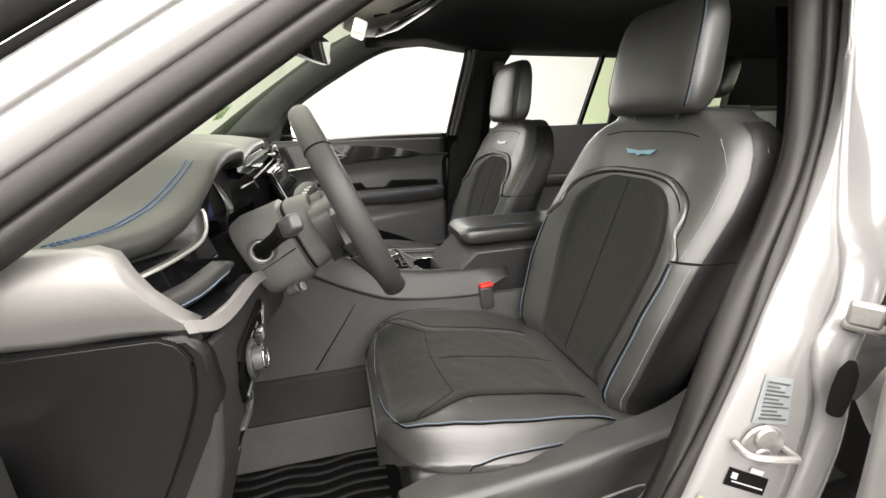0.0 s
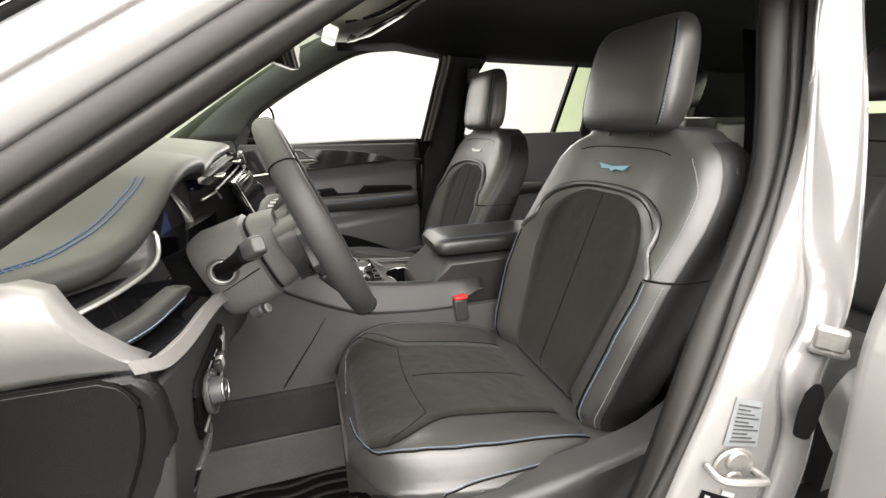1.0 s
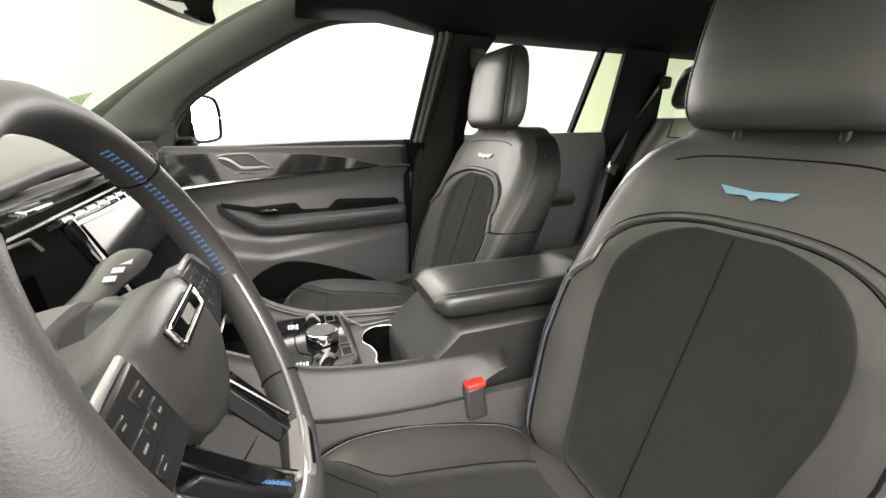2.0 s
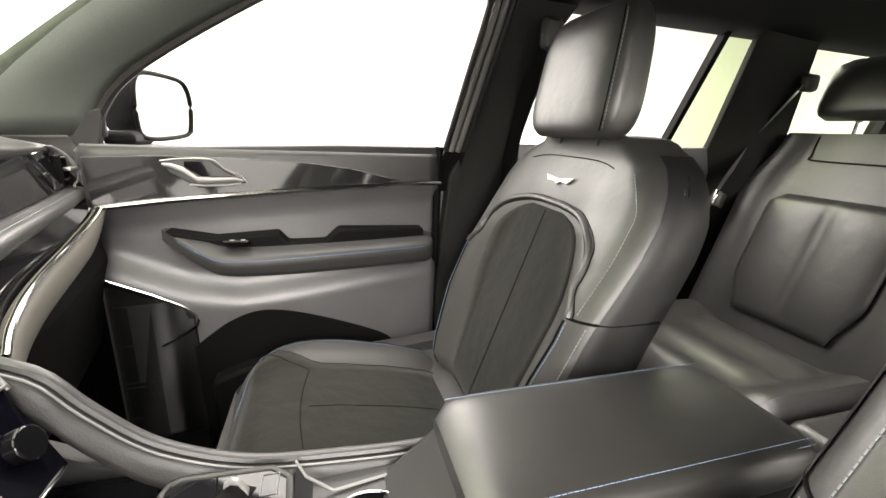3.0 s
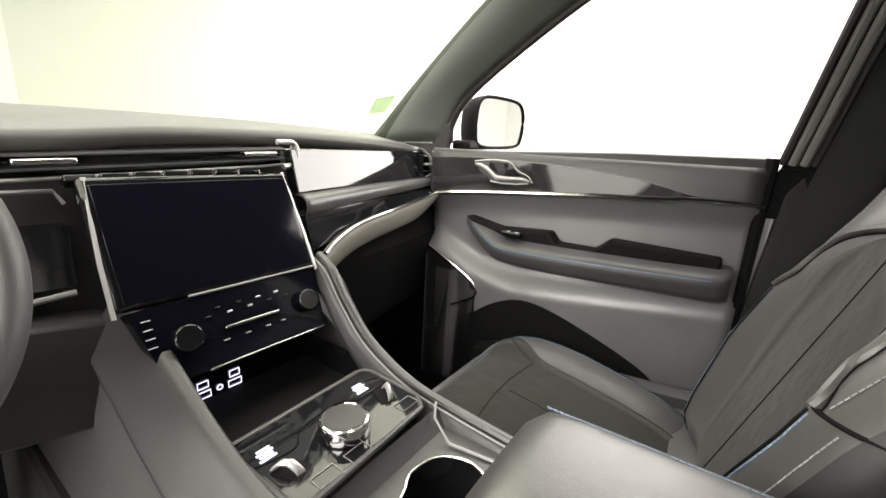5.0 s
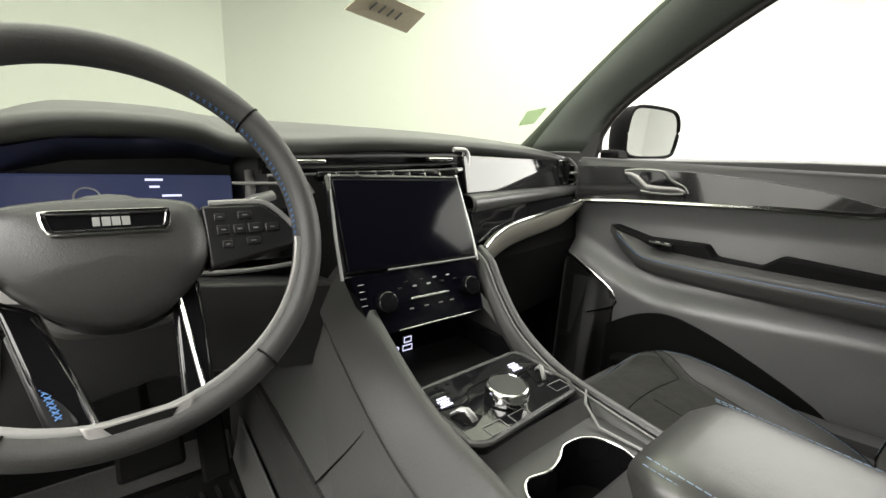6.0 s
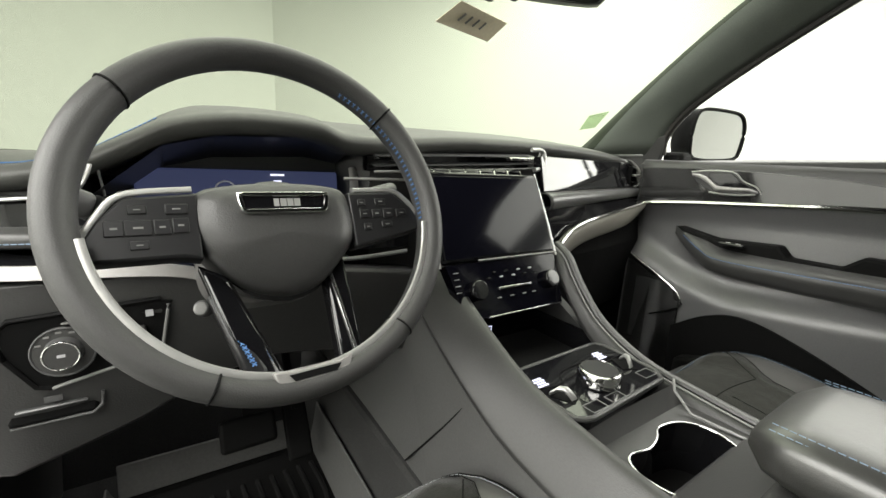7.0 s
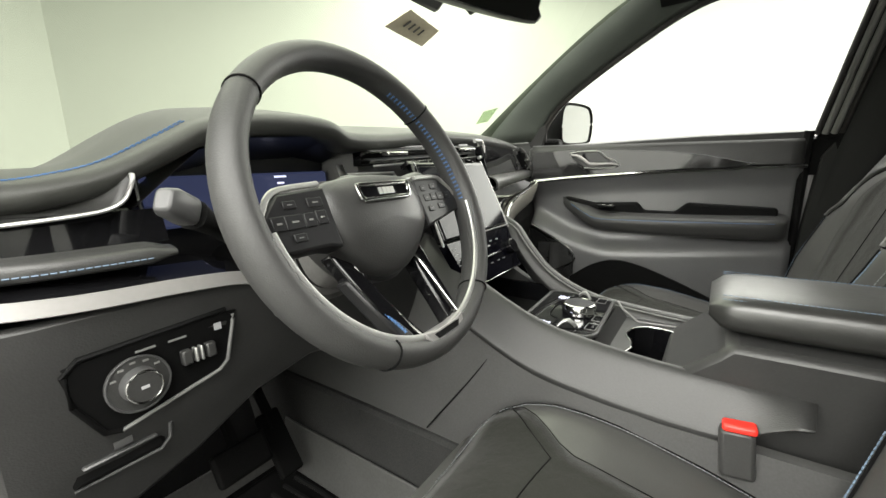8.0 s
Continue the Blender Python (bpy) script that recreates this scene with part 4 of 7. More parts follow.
# footwell shade over the glovebox is put into its near-black colour
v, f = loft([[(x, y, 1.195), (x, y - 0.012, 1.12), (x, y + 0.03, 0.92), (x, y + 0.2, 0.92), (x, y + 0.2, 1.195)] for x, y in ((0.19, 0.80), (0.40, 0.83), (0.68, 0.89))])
raw("glovebox", v, f, RUBBERSHADE, dash, "glovebox lid with footwell shade put into its black", smooth=False, bevel=0.006)

# cluster
raw("cluster_surround", *loft([[(x, 0.835, z0), (x, 0.935, z0 - 0.01), (x, 0.935, 1.15), (x, 0.86, 1.15), (x, 0.93, 1.16), (x, 0.93, z0 - 0.03)] for x, z0 in ((-0.572, 1.262), (-0.545, 1.285), (-0.50, 1.322), (-0.44, 1.338), (-0.30, 1.345), (-0.245, 1.335))]), POD, dash, "black display hood", smooth=False)
raw("cluster_display", *boxdata((-0.392, 0.914, 1.257), (0.290, 0.008, 0.068), -8), CLUSTER, dash, "digital instrument display lit dark blue", bevel=0.003)
for i, (x, z, w) in enumerate(((-0.35, 1.285, 0.035), (-0.35, 1.275, 0.02), (-0.46, 1.235, 0.03), (-0.33, 1.262, 0.04))):
    raw("display_text", *boxdata((x, 0.905 - 0.004, z), (w * 0.6, 0.001, 0.003), -8), ICON, dash)
raw("display_gauge", *tube([(-0.425 + 0.014 * math.cos(k * math.tau / 24), 0.902, 1.26 + 0.014 * math.sin(k * math.tau / 24)) for k in range(24)], 0.0012, 6, True, 1, (0, 1, 0)), MARK, dash)
raw("cluster_trim", *tube(spline([(-0.222, 0.905, 1.300), (-0.224, 0.893, 1.277), (-0.229, 0.883, 1.256), (-0.240, 0.876, 1.236), (-0.262, 0.872, 1.224)], 6), 0.0034, 8, False, 2.2), SILVER, dash, "silver blade beside the display")
raw("cluster_trim", *tube(spline([(-0.566, 0.846, 1.290), (-0.563, 0.850, 1.258), (-0.561, 0.846, 1.236), (-0.550, 0.838, 1.222)], 6), 0.0016, 6), GREY, dash, "thin edge beside the display")
raw("display_cheek", *loft([[(-0.575, 0.850, z), (-0.548, 0.905, z), (-0.540, 0.925, z), (-0.580, 0.925, z)] for z in (1.20, 1.24, 1.278)]), GLOSS, dash, "gloss black cheek of the display")

# left end: air vent, gloss panel, padded roll, gloss shelf, silver strip, end cap
LF = spline([(-0.715, 0.872, 0), (-0.66, 0.846, 0), (-0.60, 0.836, 0), (-0.548, 0.830, 0)], 6)
raw("gloss_panel", *loft([[(p.x, p.y + 0.010, 1.258), (p.x, p.y, 1.222), (p.x, p.y + 0.04, 1.222), (p.x, p.y + 0.04, 1.258)] for p in LF]), GLOSS, dash, "piano black panel under the vent")
rolls = []
for i, p in enumerate(LF):
    k = 1.0 if p.x < -0.575 else 1.0 - 0.55 * sstep(-0.575, -0.548, p.x)
    rolls.append(spline([(p.x, p.y + 0.004, 1.2115 + 0.0115 * k), (p.x, p.y - 0.008, 1.2115 + 0.0095 * k), (p.x, p.y - 0.016, 1.2115 + 0.005 * k), (p.x, p.y - 0.0185, 1.2115 - 0.004 * k), (p.x, p.y - 0.014, 1.2115 - 0.0105 * k), (p.x, p.y + 0.004, 1.2115 - 0.0115 * k)], 4, True))
raw("padded_roll", *loft(rolls), SOFT, dash, "padded leather roll with blue stitching")
raw("stitching", *stitches([(p.x, p.y - 0.0190, 1.2075) for p in LF if p.x < -0.565], 0.0008), PALEBLUE, dash)
SHELF = [(-0.715, 0.815, 1.188), (-0.66, 0.803, 1.187), (-0.60, 0.800, 1.184), (-0.51, 0.794, 1.179), (-0.462, 0.790, 1.166)]
raw("gloss_shelf", *loft([[(x, y, z - 0.012), (x, y, z - 0.001), (x, y + 0.05, z + 0.010), (x, y + 0.10, z + 0.012), (x, y + 0.10, z - 0.012)] for x, y, z in SHELF]), GLOSS, dash, "piano black shelf over the silver strip", smooth=False)
SS = spline([(-0.724, 0.818, 1.197), (-0.700, 0.806, 1.187), (-0.64, 0.799, 1.180), (-0.56, 0.795, 1.176), (-0.50, 0.790, 1.171), (-0.460, 0.787, 1.160)], 6)
raw("silver_strip", *loft([[p + Vector((0, dy, dz)) for dy, dz in ((-0.004, -0.0075), (-0.005, -0.0065), (0.0015, 0.0075), (0.003, 0.008), (0.010, 0.006), (0.006, -0.008))] for p in SS]), CAPSILVER, dash, "satin silver strip")
cols = [(1.15, 1.292, 1.198), (0.98, 1.291, 1.19), (0.942, 1.290, 1.188), (0.895, 1.289, 1.190), (0.876, 1.282, 1.190), (0.863, 1.262, 1.190), (0.850, 1.240, 1.190), (0.833, 1.210, 1.190), (0.820, 1.194, 1.190)]


def cap_x(z):
    return -0.742 + 0.016 * sstep(1.255, 1.30, z) + 0.030 * sstep(1.245, 1.175, z)


raw("end_cap", *loft([[(cap_x(zt) + 0.03, y, zt - 0.002), (cap_x(zt) + 0.004, y, zt)] + [(cap_x(z), y, z) for z in [zt - 0.003 + (zb - zt + 0.003) * i / 9 for i in range(10)]] for y, zt, zb in cols], False, False), CAPSILVER, dash, "satin silver dashboard end cap", solid=0.006)
v, f = loft([[(x, y, zt), (x, y - 0.005, zt - 0.05), (x, y + 0.01, zb + 0.4 * (1.12 - zb)), (x, y + 0.03, zb), (x, y + 0.10, zb - 0.01), (x, y + 0.16, zt - 0.02)]
             for x, y, zb, zt in ((-0.718, 0.812, 0.925, 1.17), (-0.68, 0.804, 0.915, 1.17), (-0.61, 0.802, 0.935, 1.17), (-0.55, 0.80, 0.955, 1.17), (-0.47, 0.797, 0.995, 1.17), (-0.38, 0.798, 1.01, 1.165), (-0.30, 0.797, 1.0, 1.152), (-0.22, 0.794, 0.98, 1.142), (-0.15, 0.790, 0.97, 1.132), (-0.115, 0.792, 0.97, 1.125))])
raw("lower_panel", v, f, HARD, dash, "charcoal knee panel", bevel=0.006)
cover = plate("side_cover", [(0.826, 1.188), (0.808, 1.165), (0.803, 1.11), (0.822, 1.055), (0.868, 0.96), (0.90, 0.90), (1.3, 0.80), (1.3, 1.19)], lambda y, z: -0.720, COVER, dash, "charcoal dashboard side cover", 0.02, 0.012)
GR = [(1.25, 1.183), (0.90, 1.186), (0.85, 1.183), (0.832, 1.165), (0.829, 1.145), (0.836, 1.10), (0.868, 1.022), (0.92, 0.92), (0.96, 0.88), (1.25, 0.82)]
plate("end_panel", [(p.x, p.y) for p in spline([(y, z, 0) for y, z in GR], 3)], lambda y, z: -0.7235, COVER, cover, "charcoal access panel", 0.006, 0.002)
raw("panel_gap", *tube([(-0.7215, p.x, p.y) for p in spline([(y, z, 0) for y, z in GR], 5)], 0.0022, 6), INKSHADE, cover)


def vent(x0, x1, y0, y1, z0, z1, slats, name="air_vent", drop=0.0):
    m = raw(name, *loft([[(x0, y0 + 0.03, z0 - drop), (x0, y0 + 0.03, z1 - drop), (x0, y0 + 0.05, z1 - drop), (x0, y0 + 0.05, z0 - drop)], [(x1, y1 + 0.03, z0), (x1, y1 + 0.03, z1), (x1, y1 + 0.05, z1), (x1, y1 + 0.05, z0)]]), GLOSS, dash, "black air vent", smooth=False)
    for i in range(slats):
        z = z0 + (z1 - z0) * (i + 0.5) / slats
        raw("slat", *loft([[(x, y + 0.012, z - d), (x, y + 0.012, z - d + 0.002), (x, y + 0.03, z - d + 0.005), (x, y + 0.03, z - d + 0.003)] for x, y, d in ((x0 + 0.006, y0, drop), (x1, y1, 0))]), SOFT, m, smooth=False)
    frame_path = spline([(x0, y0, z0 - drop), (x1 - 0.02, y1, z0), (x1 - 0.004, y1, z0 + 0.012), (x1 + 0.004, y1, z1)], 5)
    raw("vent_frame", *tube(frame_path, 0.0022, 8), GREY, m, "satin silver vent frame")
    xm = (x0 + x1) / 2
    ym = (y0 + y1) / 2
    if x1 - x0 < 0.2:
        raw("vent_tab", *boxdata((xm, ym + 0.006, (z0 + z1) / 2), (0.035, 0.016, 0.007)), SILVER, m, "silver vent slider", bevel=0.002)
        for i in range(5 if x0 > 0 else 0):
            x = x0 + (x1 - x0) * (i + 0.7) / 5.6
            raw("fin", *boxdata((x, y0 + (y1 - y0) * (i + 0.7) / 5.6 + 0.022, (z0 + z1) / 2), (0.002, 0.014, (z1 - z0) * 0.8)), INKSHADE, m)
    return m


VF = [(-0.722, 0.878, 1.248), (-0.68, 0.853, 1.2525), (-0.636, 0.8395, 1.256), (-0.602, 0.8335, 1.260), (-0.585, 0.831, 1.268), (-0.577, 0.831, 1.280), (-0.572, 0.833, 1.294), (-0.572, 0.842, 1.304)]
VM = [(-0.722, 0.925, 1.2615), (-0.685, 0.902, 1.2645), (-0.652, 0.886, 1.268), (-0.634, 0.878, 1.2715), (-0.626, 0.874, 1.277), (-0.622, 0.872, 1.281), (-0.620, 0.872, 1.285), (-0.620, 0.874, 1.289)]
vf, vm = even(spline(VF, 6), 36), even(spline(VM, 6), 36)
lv = raw("air_vent", *loft([[(x, y, 1.258), (x, y, 1.286), (x, y + 0.02, 1.286), (x, y + 0.02, 1.258)] for x, y in ((-0.722, 0.938), (-0.66, 0.906), (-0.61, 0.888))]), INKSHADE, dash, "black air vent with a silver lower edge", smooth=False)
raw("vent_shell", *grid(lambda u, w: tuple(vf[round(u * 35)].lerp(vm[round(u * 35)], w) - Vector((0, -0.006, 0.003)) * math.sin(math.pi * w)), 36, 7), SOFT, lv, "smooth charcoal recess round the vent", solid=0.002)
for z in (1.268, 1.275):
    raw("slat", *loft([[(x, y + 0.002, z), (x, y, z + 0.0022), (x, y + 0.014, z + 0.005), (x, y + 0.014, z + 0.002)] for x, y in ((-0.715, 0.918), (-0.66, 0.889), (-0.628, 0.877))]), POD, lv, smooth=False)
for i in range(5):
    raw("fin", *boxdata((-0.690 + 0.013 * i, 0.9135 - 0.0065 * i, 1.274), (0.0022, 0.012, 0.020), 0, 0, 24), POD, lv)
for x, y, z, w in ((-0.664, 0.884, 1.2715, 0.022), (-0.640, 0.873, 1.2785, 0.012)):
    raw("vent_tab", *loft([[Vector((x, y, z)) + Vector((k * w, -0.48 * k * w + a, b)) for a, b in ((-0.005, 0.0), (-0.003, 0.003), (0.012, 0.003), (0.012, -0.003), (-0.003, -0.003))] for k in (-1, 0, 1)]), SILVER, lv, "silver vent slider", bevel=0.001)
raw("vent_frame", *tube([p + Vector((0, -0.001, 0)) for p in vf[:34]], 0.0022, 8, False, 1.2), SILVER, lv, "satin silver vent frame")
cv = vent(-0.215, 0.165, 0.826, 0.830, 1.314, 1.347, 2, drop=0.016)
for x, z in ((-0.155, 1.320), (0.105, 1.332)):
    raw("vent_tab", *boxdata((x, 0.826, z), (0.056, 0.018, 0.007), 0, -2, 0), CHROME, cv, "chrome vent slider", bevel=0.002)
raw("end_loop", *tube(spline([(0.135, 0.822, 1.352), (0.165, 0.822, 1.352), (0.172, 0.820, 1.34), (0.168, 0.818, 1.318), (0.14, 0.814, 1.312)], 5), 0.0045, 8), SILVER, cv)
vent(0.645, 0.70, 0.895, 0.912, 1.275, 1.338, 3)
# button row under the centre vents
for i in range(7):
    x = -0.13 + 0.034 * i
    raw("button", *boxdata((x, 0.815, 1.302 + 0.03 * x), (0.031, 0.02, 0.009), -30), GLOSS, dash, bevel=0.002)
    raw("button_edge", *boxdata((x + 0.016, 0.806, 1.302 + 0.03 * x), (0.003, 0.006, 0.008), -30), CHROME, dash)

# centre screen and climate panel
TILT_S = math.degrees(math.atan2(0.067, 0.145))
cy, cz = 0.768, 1.226
raw("screen_bezel", *boxdata((0.0, cy + 0.008, cz), (0.275, 0.018, 0.165), -TILT_S), GLOSS, dash, bevel=0.006)
raw("centre_screen", *boxdata((0.0, cy - 0.0025, cz + 0.002), (0.255, 0.002, 0.148), -TILT_S), SCREEN, dash, "dark touch screen", bevel=0.001)

# silver edges, climate panel and keys of the centre stack
def stack(x, s, h=0.0):
    """A point on the tilted centre stack: x across, s metres down from the screen's middle, h proud of it."""
    t = radians(TILT_S)
    return Vector((x, cy - s * math.sin(t) - h * math.cos(t), cz - s * math.cos(t) + h * math.sin(t)))


def stack_box(name, x, s, w, tall, deep, mat, lab="", bevel=0.001, h=0.0):
    c = stack(x, s, h)
    return raw(name, *boxdata(c, (w, deep, tall), -TILT_S), mat, dash, lab, bevel=bevel)


for s in (-1, 1):
    raw("screen_edge", *tube([stack(s * 0.129, -0.085, 0.0), stack(s * 0.137, 0.02, 0.0), stack(s * 0.139, 0.085, 0.0)], 0.0019, 8, False, 1.4), SILVER, dash, "thin silver screen edge")
raw("screen_edge", *tube([stack(-0.06, 0.079, 0.004), stack(0.135, 0.079, 0.004)], 0.0018, 8), GREY, dash)
raw("climate_panel", *loft([[stack(x, s_, h) for x, s_ in ((-0.129, 0.082), (0.131, 0.082), (0.124, 0.178), (-0.088, 0.178), (-0.112, 0.150))] for h in (-0.018, 0.0, 0.002)]), SCREEN, dash, "piano black climate panel", smooth=False)
for x in (-0.076, 0.100):
    m = Matrix.Translation(stack(x, 0.130, 0.002)) @ pose(0, 0, 0, 90 - TILT_S, 0, 0)
    k = disc("climate_knob", m, 0.017, 0.014, GLOSS, dash, "round gloss knob with a bright rim")
    ring("knob_rim", m @ pose(0, 0, 0.012), 0.016, 0.0009, SILVER, k)
for i in range(9):
    x = -0.045 + 0.0145 * i
    stack_box("key", x, 0.103 if i % 2 else 0.112, 0.007, 0.0028, 0.004, MARK if i in (2, 4, 5, 7) else GLOSS, h=0.003)
stack_box("key_bar", 0.012, 0.132, 0.080, 0.004, 0.006, CHROME, "bright rocker bar", h=0.003)
for x in (-0.03, 0.0, 0.03, 0.055):
    stack_box("key", x, 0.148, 0.008, 0.0022, 0.004, GREY, h=0.003)
for i in range(4):
    stack_box("key_mark", -0.112, 0.096 + 0.011 * i, 0.010, 0.0014, 0.003, MARK, h=0.003)
stack_box("bright_line", 0.03, 0.178, 0.18, 0.003, 0.006, CHROME, "thin bright line", h=0.002)

# silver trim and veneer left of the stack, behind the wheel
raw("bright_line", *tube(spline([(-0.36, 0.86, 1.155), (-0.25, 0.845, 1.150), (-0.145, 0.835, 1.158)], 5), 0.004, 8), SILVER, dash, "satin silver strip")
raw("gloss_strip", *loft([[(x, y, 1.24), (x, y - 0.008, 1.165), (x, y + 0.03, 1.165), (x, y + 0.03, 1.24)] for x, y in ((-0.36, 0.872), (-0.25, 0.857), (-0.14, 0.848))]), GLOSS, dash)
raw("bright_line", *tube([(-0.26, 0.845, 1.285), (-0.15, 0.838, 1.285), (-0.143, 0.832, 1.27)], 0.0025, 8), SILVER, dash)
ring("start_button", Matrix.Translation((-0.20, 0.842, 1.195)) @ pose(0, 0, 0, 85, 0, 0), 0.014, 0.003, CHROME, dash, "round start button with a chrome ring")

# headlamp switch panel and bonnet release on the knee panel
def knee(x, z, h=0.0):
    return Vector((x, 0.7985 - 0.03 * (x + 0.61) + 0.135 * max(0, 1.12 - z) + 0.1 * max(0, z - 1.12) - h, z))


def ks(x, z, h=0.0):
    """A point of the switch panel, which is laid out round its own middle."""
    return knee(-0.586 + 0.85 * (x + 0.583), 1.086 + 0.85 * (z - 1.072), h)


sp = [(-0.672, 1.108), (-0.66, 1.118), (-0.50, 1.127), (-0.492, 1.115), (-0.503, 1.055), (-0.515, 1.046), (-0.63, 1.018), (-0.645, 1.022), (-0.668, 1.065)]
sw = thing("headlamp_switch_panel", "charcoal switch panel with a round headlamp knob", "switch panel")
pts = [ks(p.x, p.y, 0.004) for p in spline([(x, z, 0) for x, z in sp], 4, True)]
n = len(pts)
raw("panel", pts + [p + Vector((0, 0.012, 0)) for p in pts], [tuple(range(n)), tuple(range(n, 2 * n))] + [(i, (i + 1) % n, n + (i + 1) % n, n + i) for i in range(n)], INKSHADE, sw, "black switch plate with a painted-in recess edge", bevel=0.003)
raw("rim", *tube([ks(x, z, 0.005) for x, z in [(-0.492, 1.122), (-0.492, 1.115), (-0.503, 1.055), (-0.515, 1.044), (-0.632, 1.015)]], 0.0022, 8), GREY, sw, "satin grey rim")
# dark tube paints the shade of a recess round the raised plate
raw("rim", *tube([ks(x, z, 0.004) for x, z in [(-0.632, 1.015), (-0.648, 1.02), (-0.672, 1.068), (-0.676, 1.108), (-0.662, 1.122), (-0.5, 1.131)]], 0.003, 8), INKSHADE, sw)
kc = ks(-0.612, 1.072, 0.006)
km = Matrix.Translation(kc) @ pose(0, 0, 0, 86, 0, 0)
kb = disc("knob_base", km, 0.029, 0.006, SOFT, sw)
ring("knob_dial", km @ pose(0, 0, 0.006), 0.0282, 0.0012, KNOBGREY, sw)
kn = disc("headlamp_knob", km @ pose(0, 0, 0.004), 0.018, 0.016, KNOBGREY, sw, "ribbed grey rotary knob", r2=0.0165)
ring("knob_rim", km @ pose(0, 0, 0.020), 0.0158, 0.0012, CHROME, kn)
disc("knob_face", km @ pose(0, 0, 0.0185), 0.0152, 0.002, SOFT, kn)
raw("knob_mark", *boxdata(km @ Vector((0, 0, 0.021)), (0.007, 0.001, 0.003), -4), MARK, kn)
for i in range(5):
    a = radians(40 + 28 * i)
    raw("dial_mark", *boxdata(km @ Vector((0.0235 * math.cos(a), 0.0235 * math.sin(a), 0.0065)), (0.005, 0.001, 0.002), -4), GREY, sw)
for i, (x, w, mat) in enumerate(((-0.557, 0.012, SOFT), (-0.546, 0.004, SILVER), (-0.539, 0.004, SILVER), (-0.527, 0.012, SOFT))):
    raw("dimmer_wheel", *boxdata(ks(x, 1.083, 0.008), (w * 0.85, 0.010, 0.017), -4), mat, sw, bevel=0.002)
raw("fuel_mark", *boxdata(ks(-0.515, 1.112, 0.0065), (0.008, 0.001, 0.008), -4), MARK, sw)
for x in (-0.60, -0.565):
    raw("label_mark", *boxdata(ks(x, 1.112, 0.0065), (0.018, 0.001, 0.002), -4), GREY, sw)
hr = thing("bonnet_release", "black bonnet release lever under the switch panel", "lever")
raw("recess", *boxdata(knee(-0.631, 1.005, -0.004), (0.085, 0.012, 0.028), -6), INKSHADE, hr, bevel=0.006)
raw("lever", *boxdata(knee(-0.631, 1.013, 0.003), (0.065, 0.010, 0.004), -6), KNOBGREY, hr, bevel=0.002)
raw("rim", *tube([knee(-0.671, 0.990, 0.002), knee(-0.596, 0.992, 0.003), knee(-0.586, 1.002, 0.003), knee(-0.584, 1.020, 0.002)], 0.002, 8), KNOBGREY, hr)
raw("symbol", *boxdata(knee(-0.629, 1.024, 0.006), (0.016, 0.001, 0.007), -6), KNOBGREY, hr)

# ---- steering wheel ----
wheel = thing("steering_wheel", "black leather steering wheel with silver spokes and blue stitching", "steering wheel")
WM = pose(-0.3995, 0.637, 1.2617, 66.2, 0, 1.5)


def wr(x, y, h=0.0):
    return WM @ Vector((x, y, h))


def wl(x, y, h=0.0):
    """A point of the hub and spokes, in the plane of the wheel, h proud of it."""
    return WM @ Vector((0.965 * x + 0.002, 0.965 * y - 0.0085, h - 0.036 + 0.030 * sstep(0.09, 0.165, math.hypot(x, y))))


def wp(x, y, h=0.0):
    """A point of the thumb switch pods, a little behind the rim's plane."""
    return WM @ Vector((0.965 * x + 0.002, 0.965 * y - 0.0085, h - 0.018))


WN = WM.to_3x3() @ Vector((0, 0, 1))
secs = []
for i in range(96):
    a = math.tau * i / 96
    grip = 0.0210 - 0.0020 * abs(math.sin(a)) ** 2
    secs.append([wr((0.1740 + 0.0146 * math.cos(q)) * math.cos(a), (0.1740 + 0.0146 * math.cos(q)) * math.sin(a), grip * math.sin(q)) for q in [k * math.tau / 16 for k in range(16)]])
secs.append(secs[0])
raw("rim", *loft(secs, True, False), RIMLEATHER, wheel, "leather-wrapped rim")
for a in (139, 42, -52, -117):
    path = [wr((0.1740 + 0.0149 * math.cos(q)) * math.cos(radians(a)), (0.1740 + 0.0149 * math.cos(q)) * math.sin(radians(a)), 0.0205 * math.sin(q)) for q in [k * math.tau / 24 for k in range(24)]]
    raw("rim_seam", *tube(path, 0.0011, 5, True), INKSHADE, wheel)
for a0, a1 in ((-5, 62),):
    pieces = []
    for i in range(30):
        a = radians(a0 + (a1 - a0) * i / 30)
        p = [wr((0.1740 - 0.0142) * math.cos(a + d), (0.1740 - 0.0142) * math.sin(a + d), h) for d, h in ((0, 0.007), (0.014, 0.0))]
        q = [wr((0.1740 - 0.0142) * math.cos(a + d), (0.1740 - 0.0142) * math.sin(a + d), h) for d, h in ((0.014, 0.007), (0, 0.0))]
        pieces += [tube(p, 0.0006, 5), tube(q, 0.0006, 5)]
    raw("stitching", *join(*pieces), BLUE, wheel, "blue cross stitching inside the rim")
# airbag cover
AB = [(-0.083, 0.036), (-0.05, 0.045), (0.0, 0.048), (0.05, 0.045), (0.074, 0.036), (0.082, 0.005), (0.078, -0.022), (0.063, -0.042), (0.036, -0.068), (0.0, -0.078), (-0.036, -0.068), (-0.063, -0.046), (-0.082, -0.020), (-0.089, 0.008)]
ab = even(spline([(x, y, 0) for x, y in AB], 6, True), 56, True)
secs = []
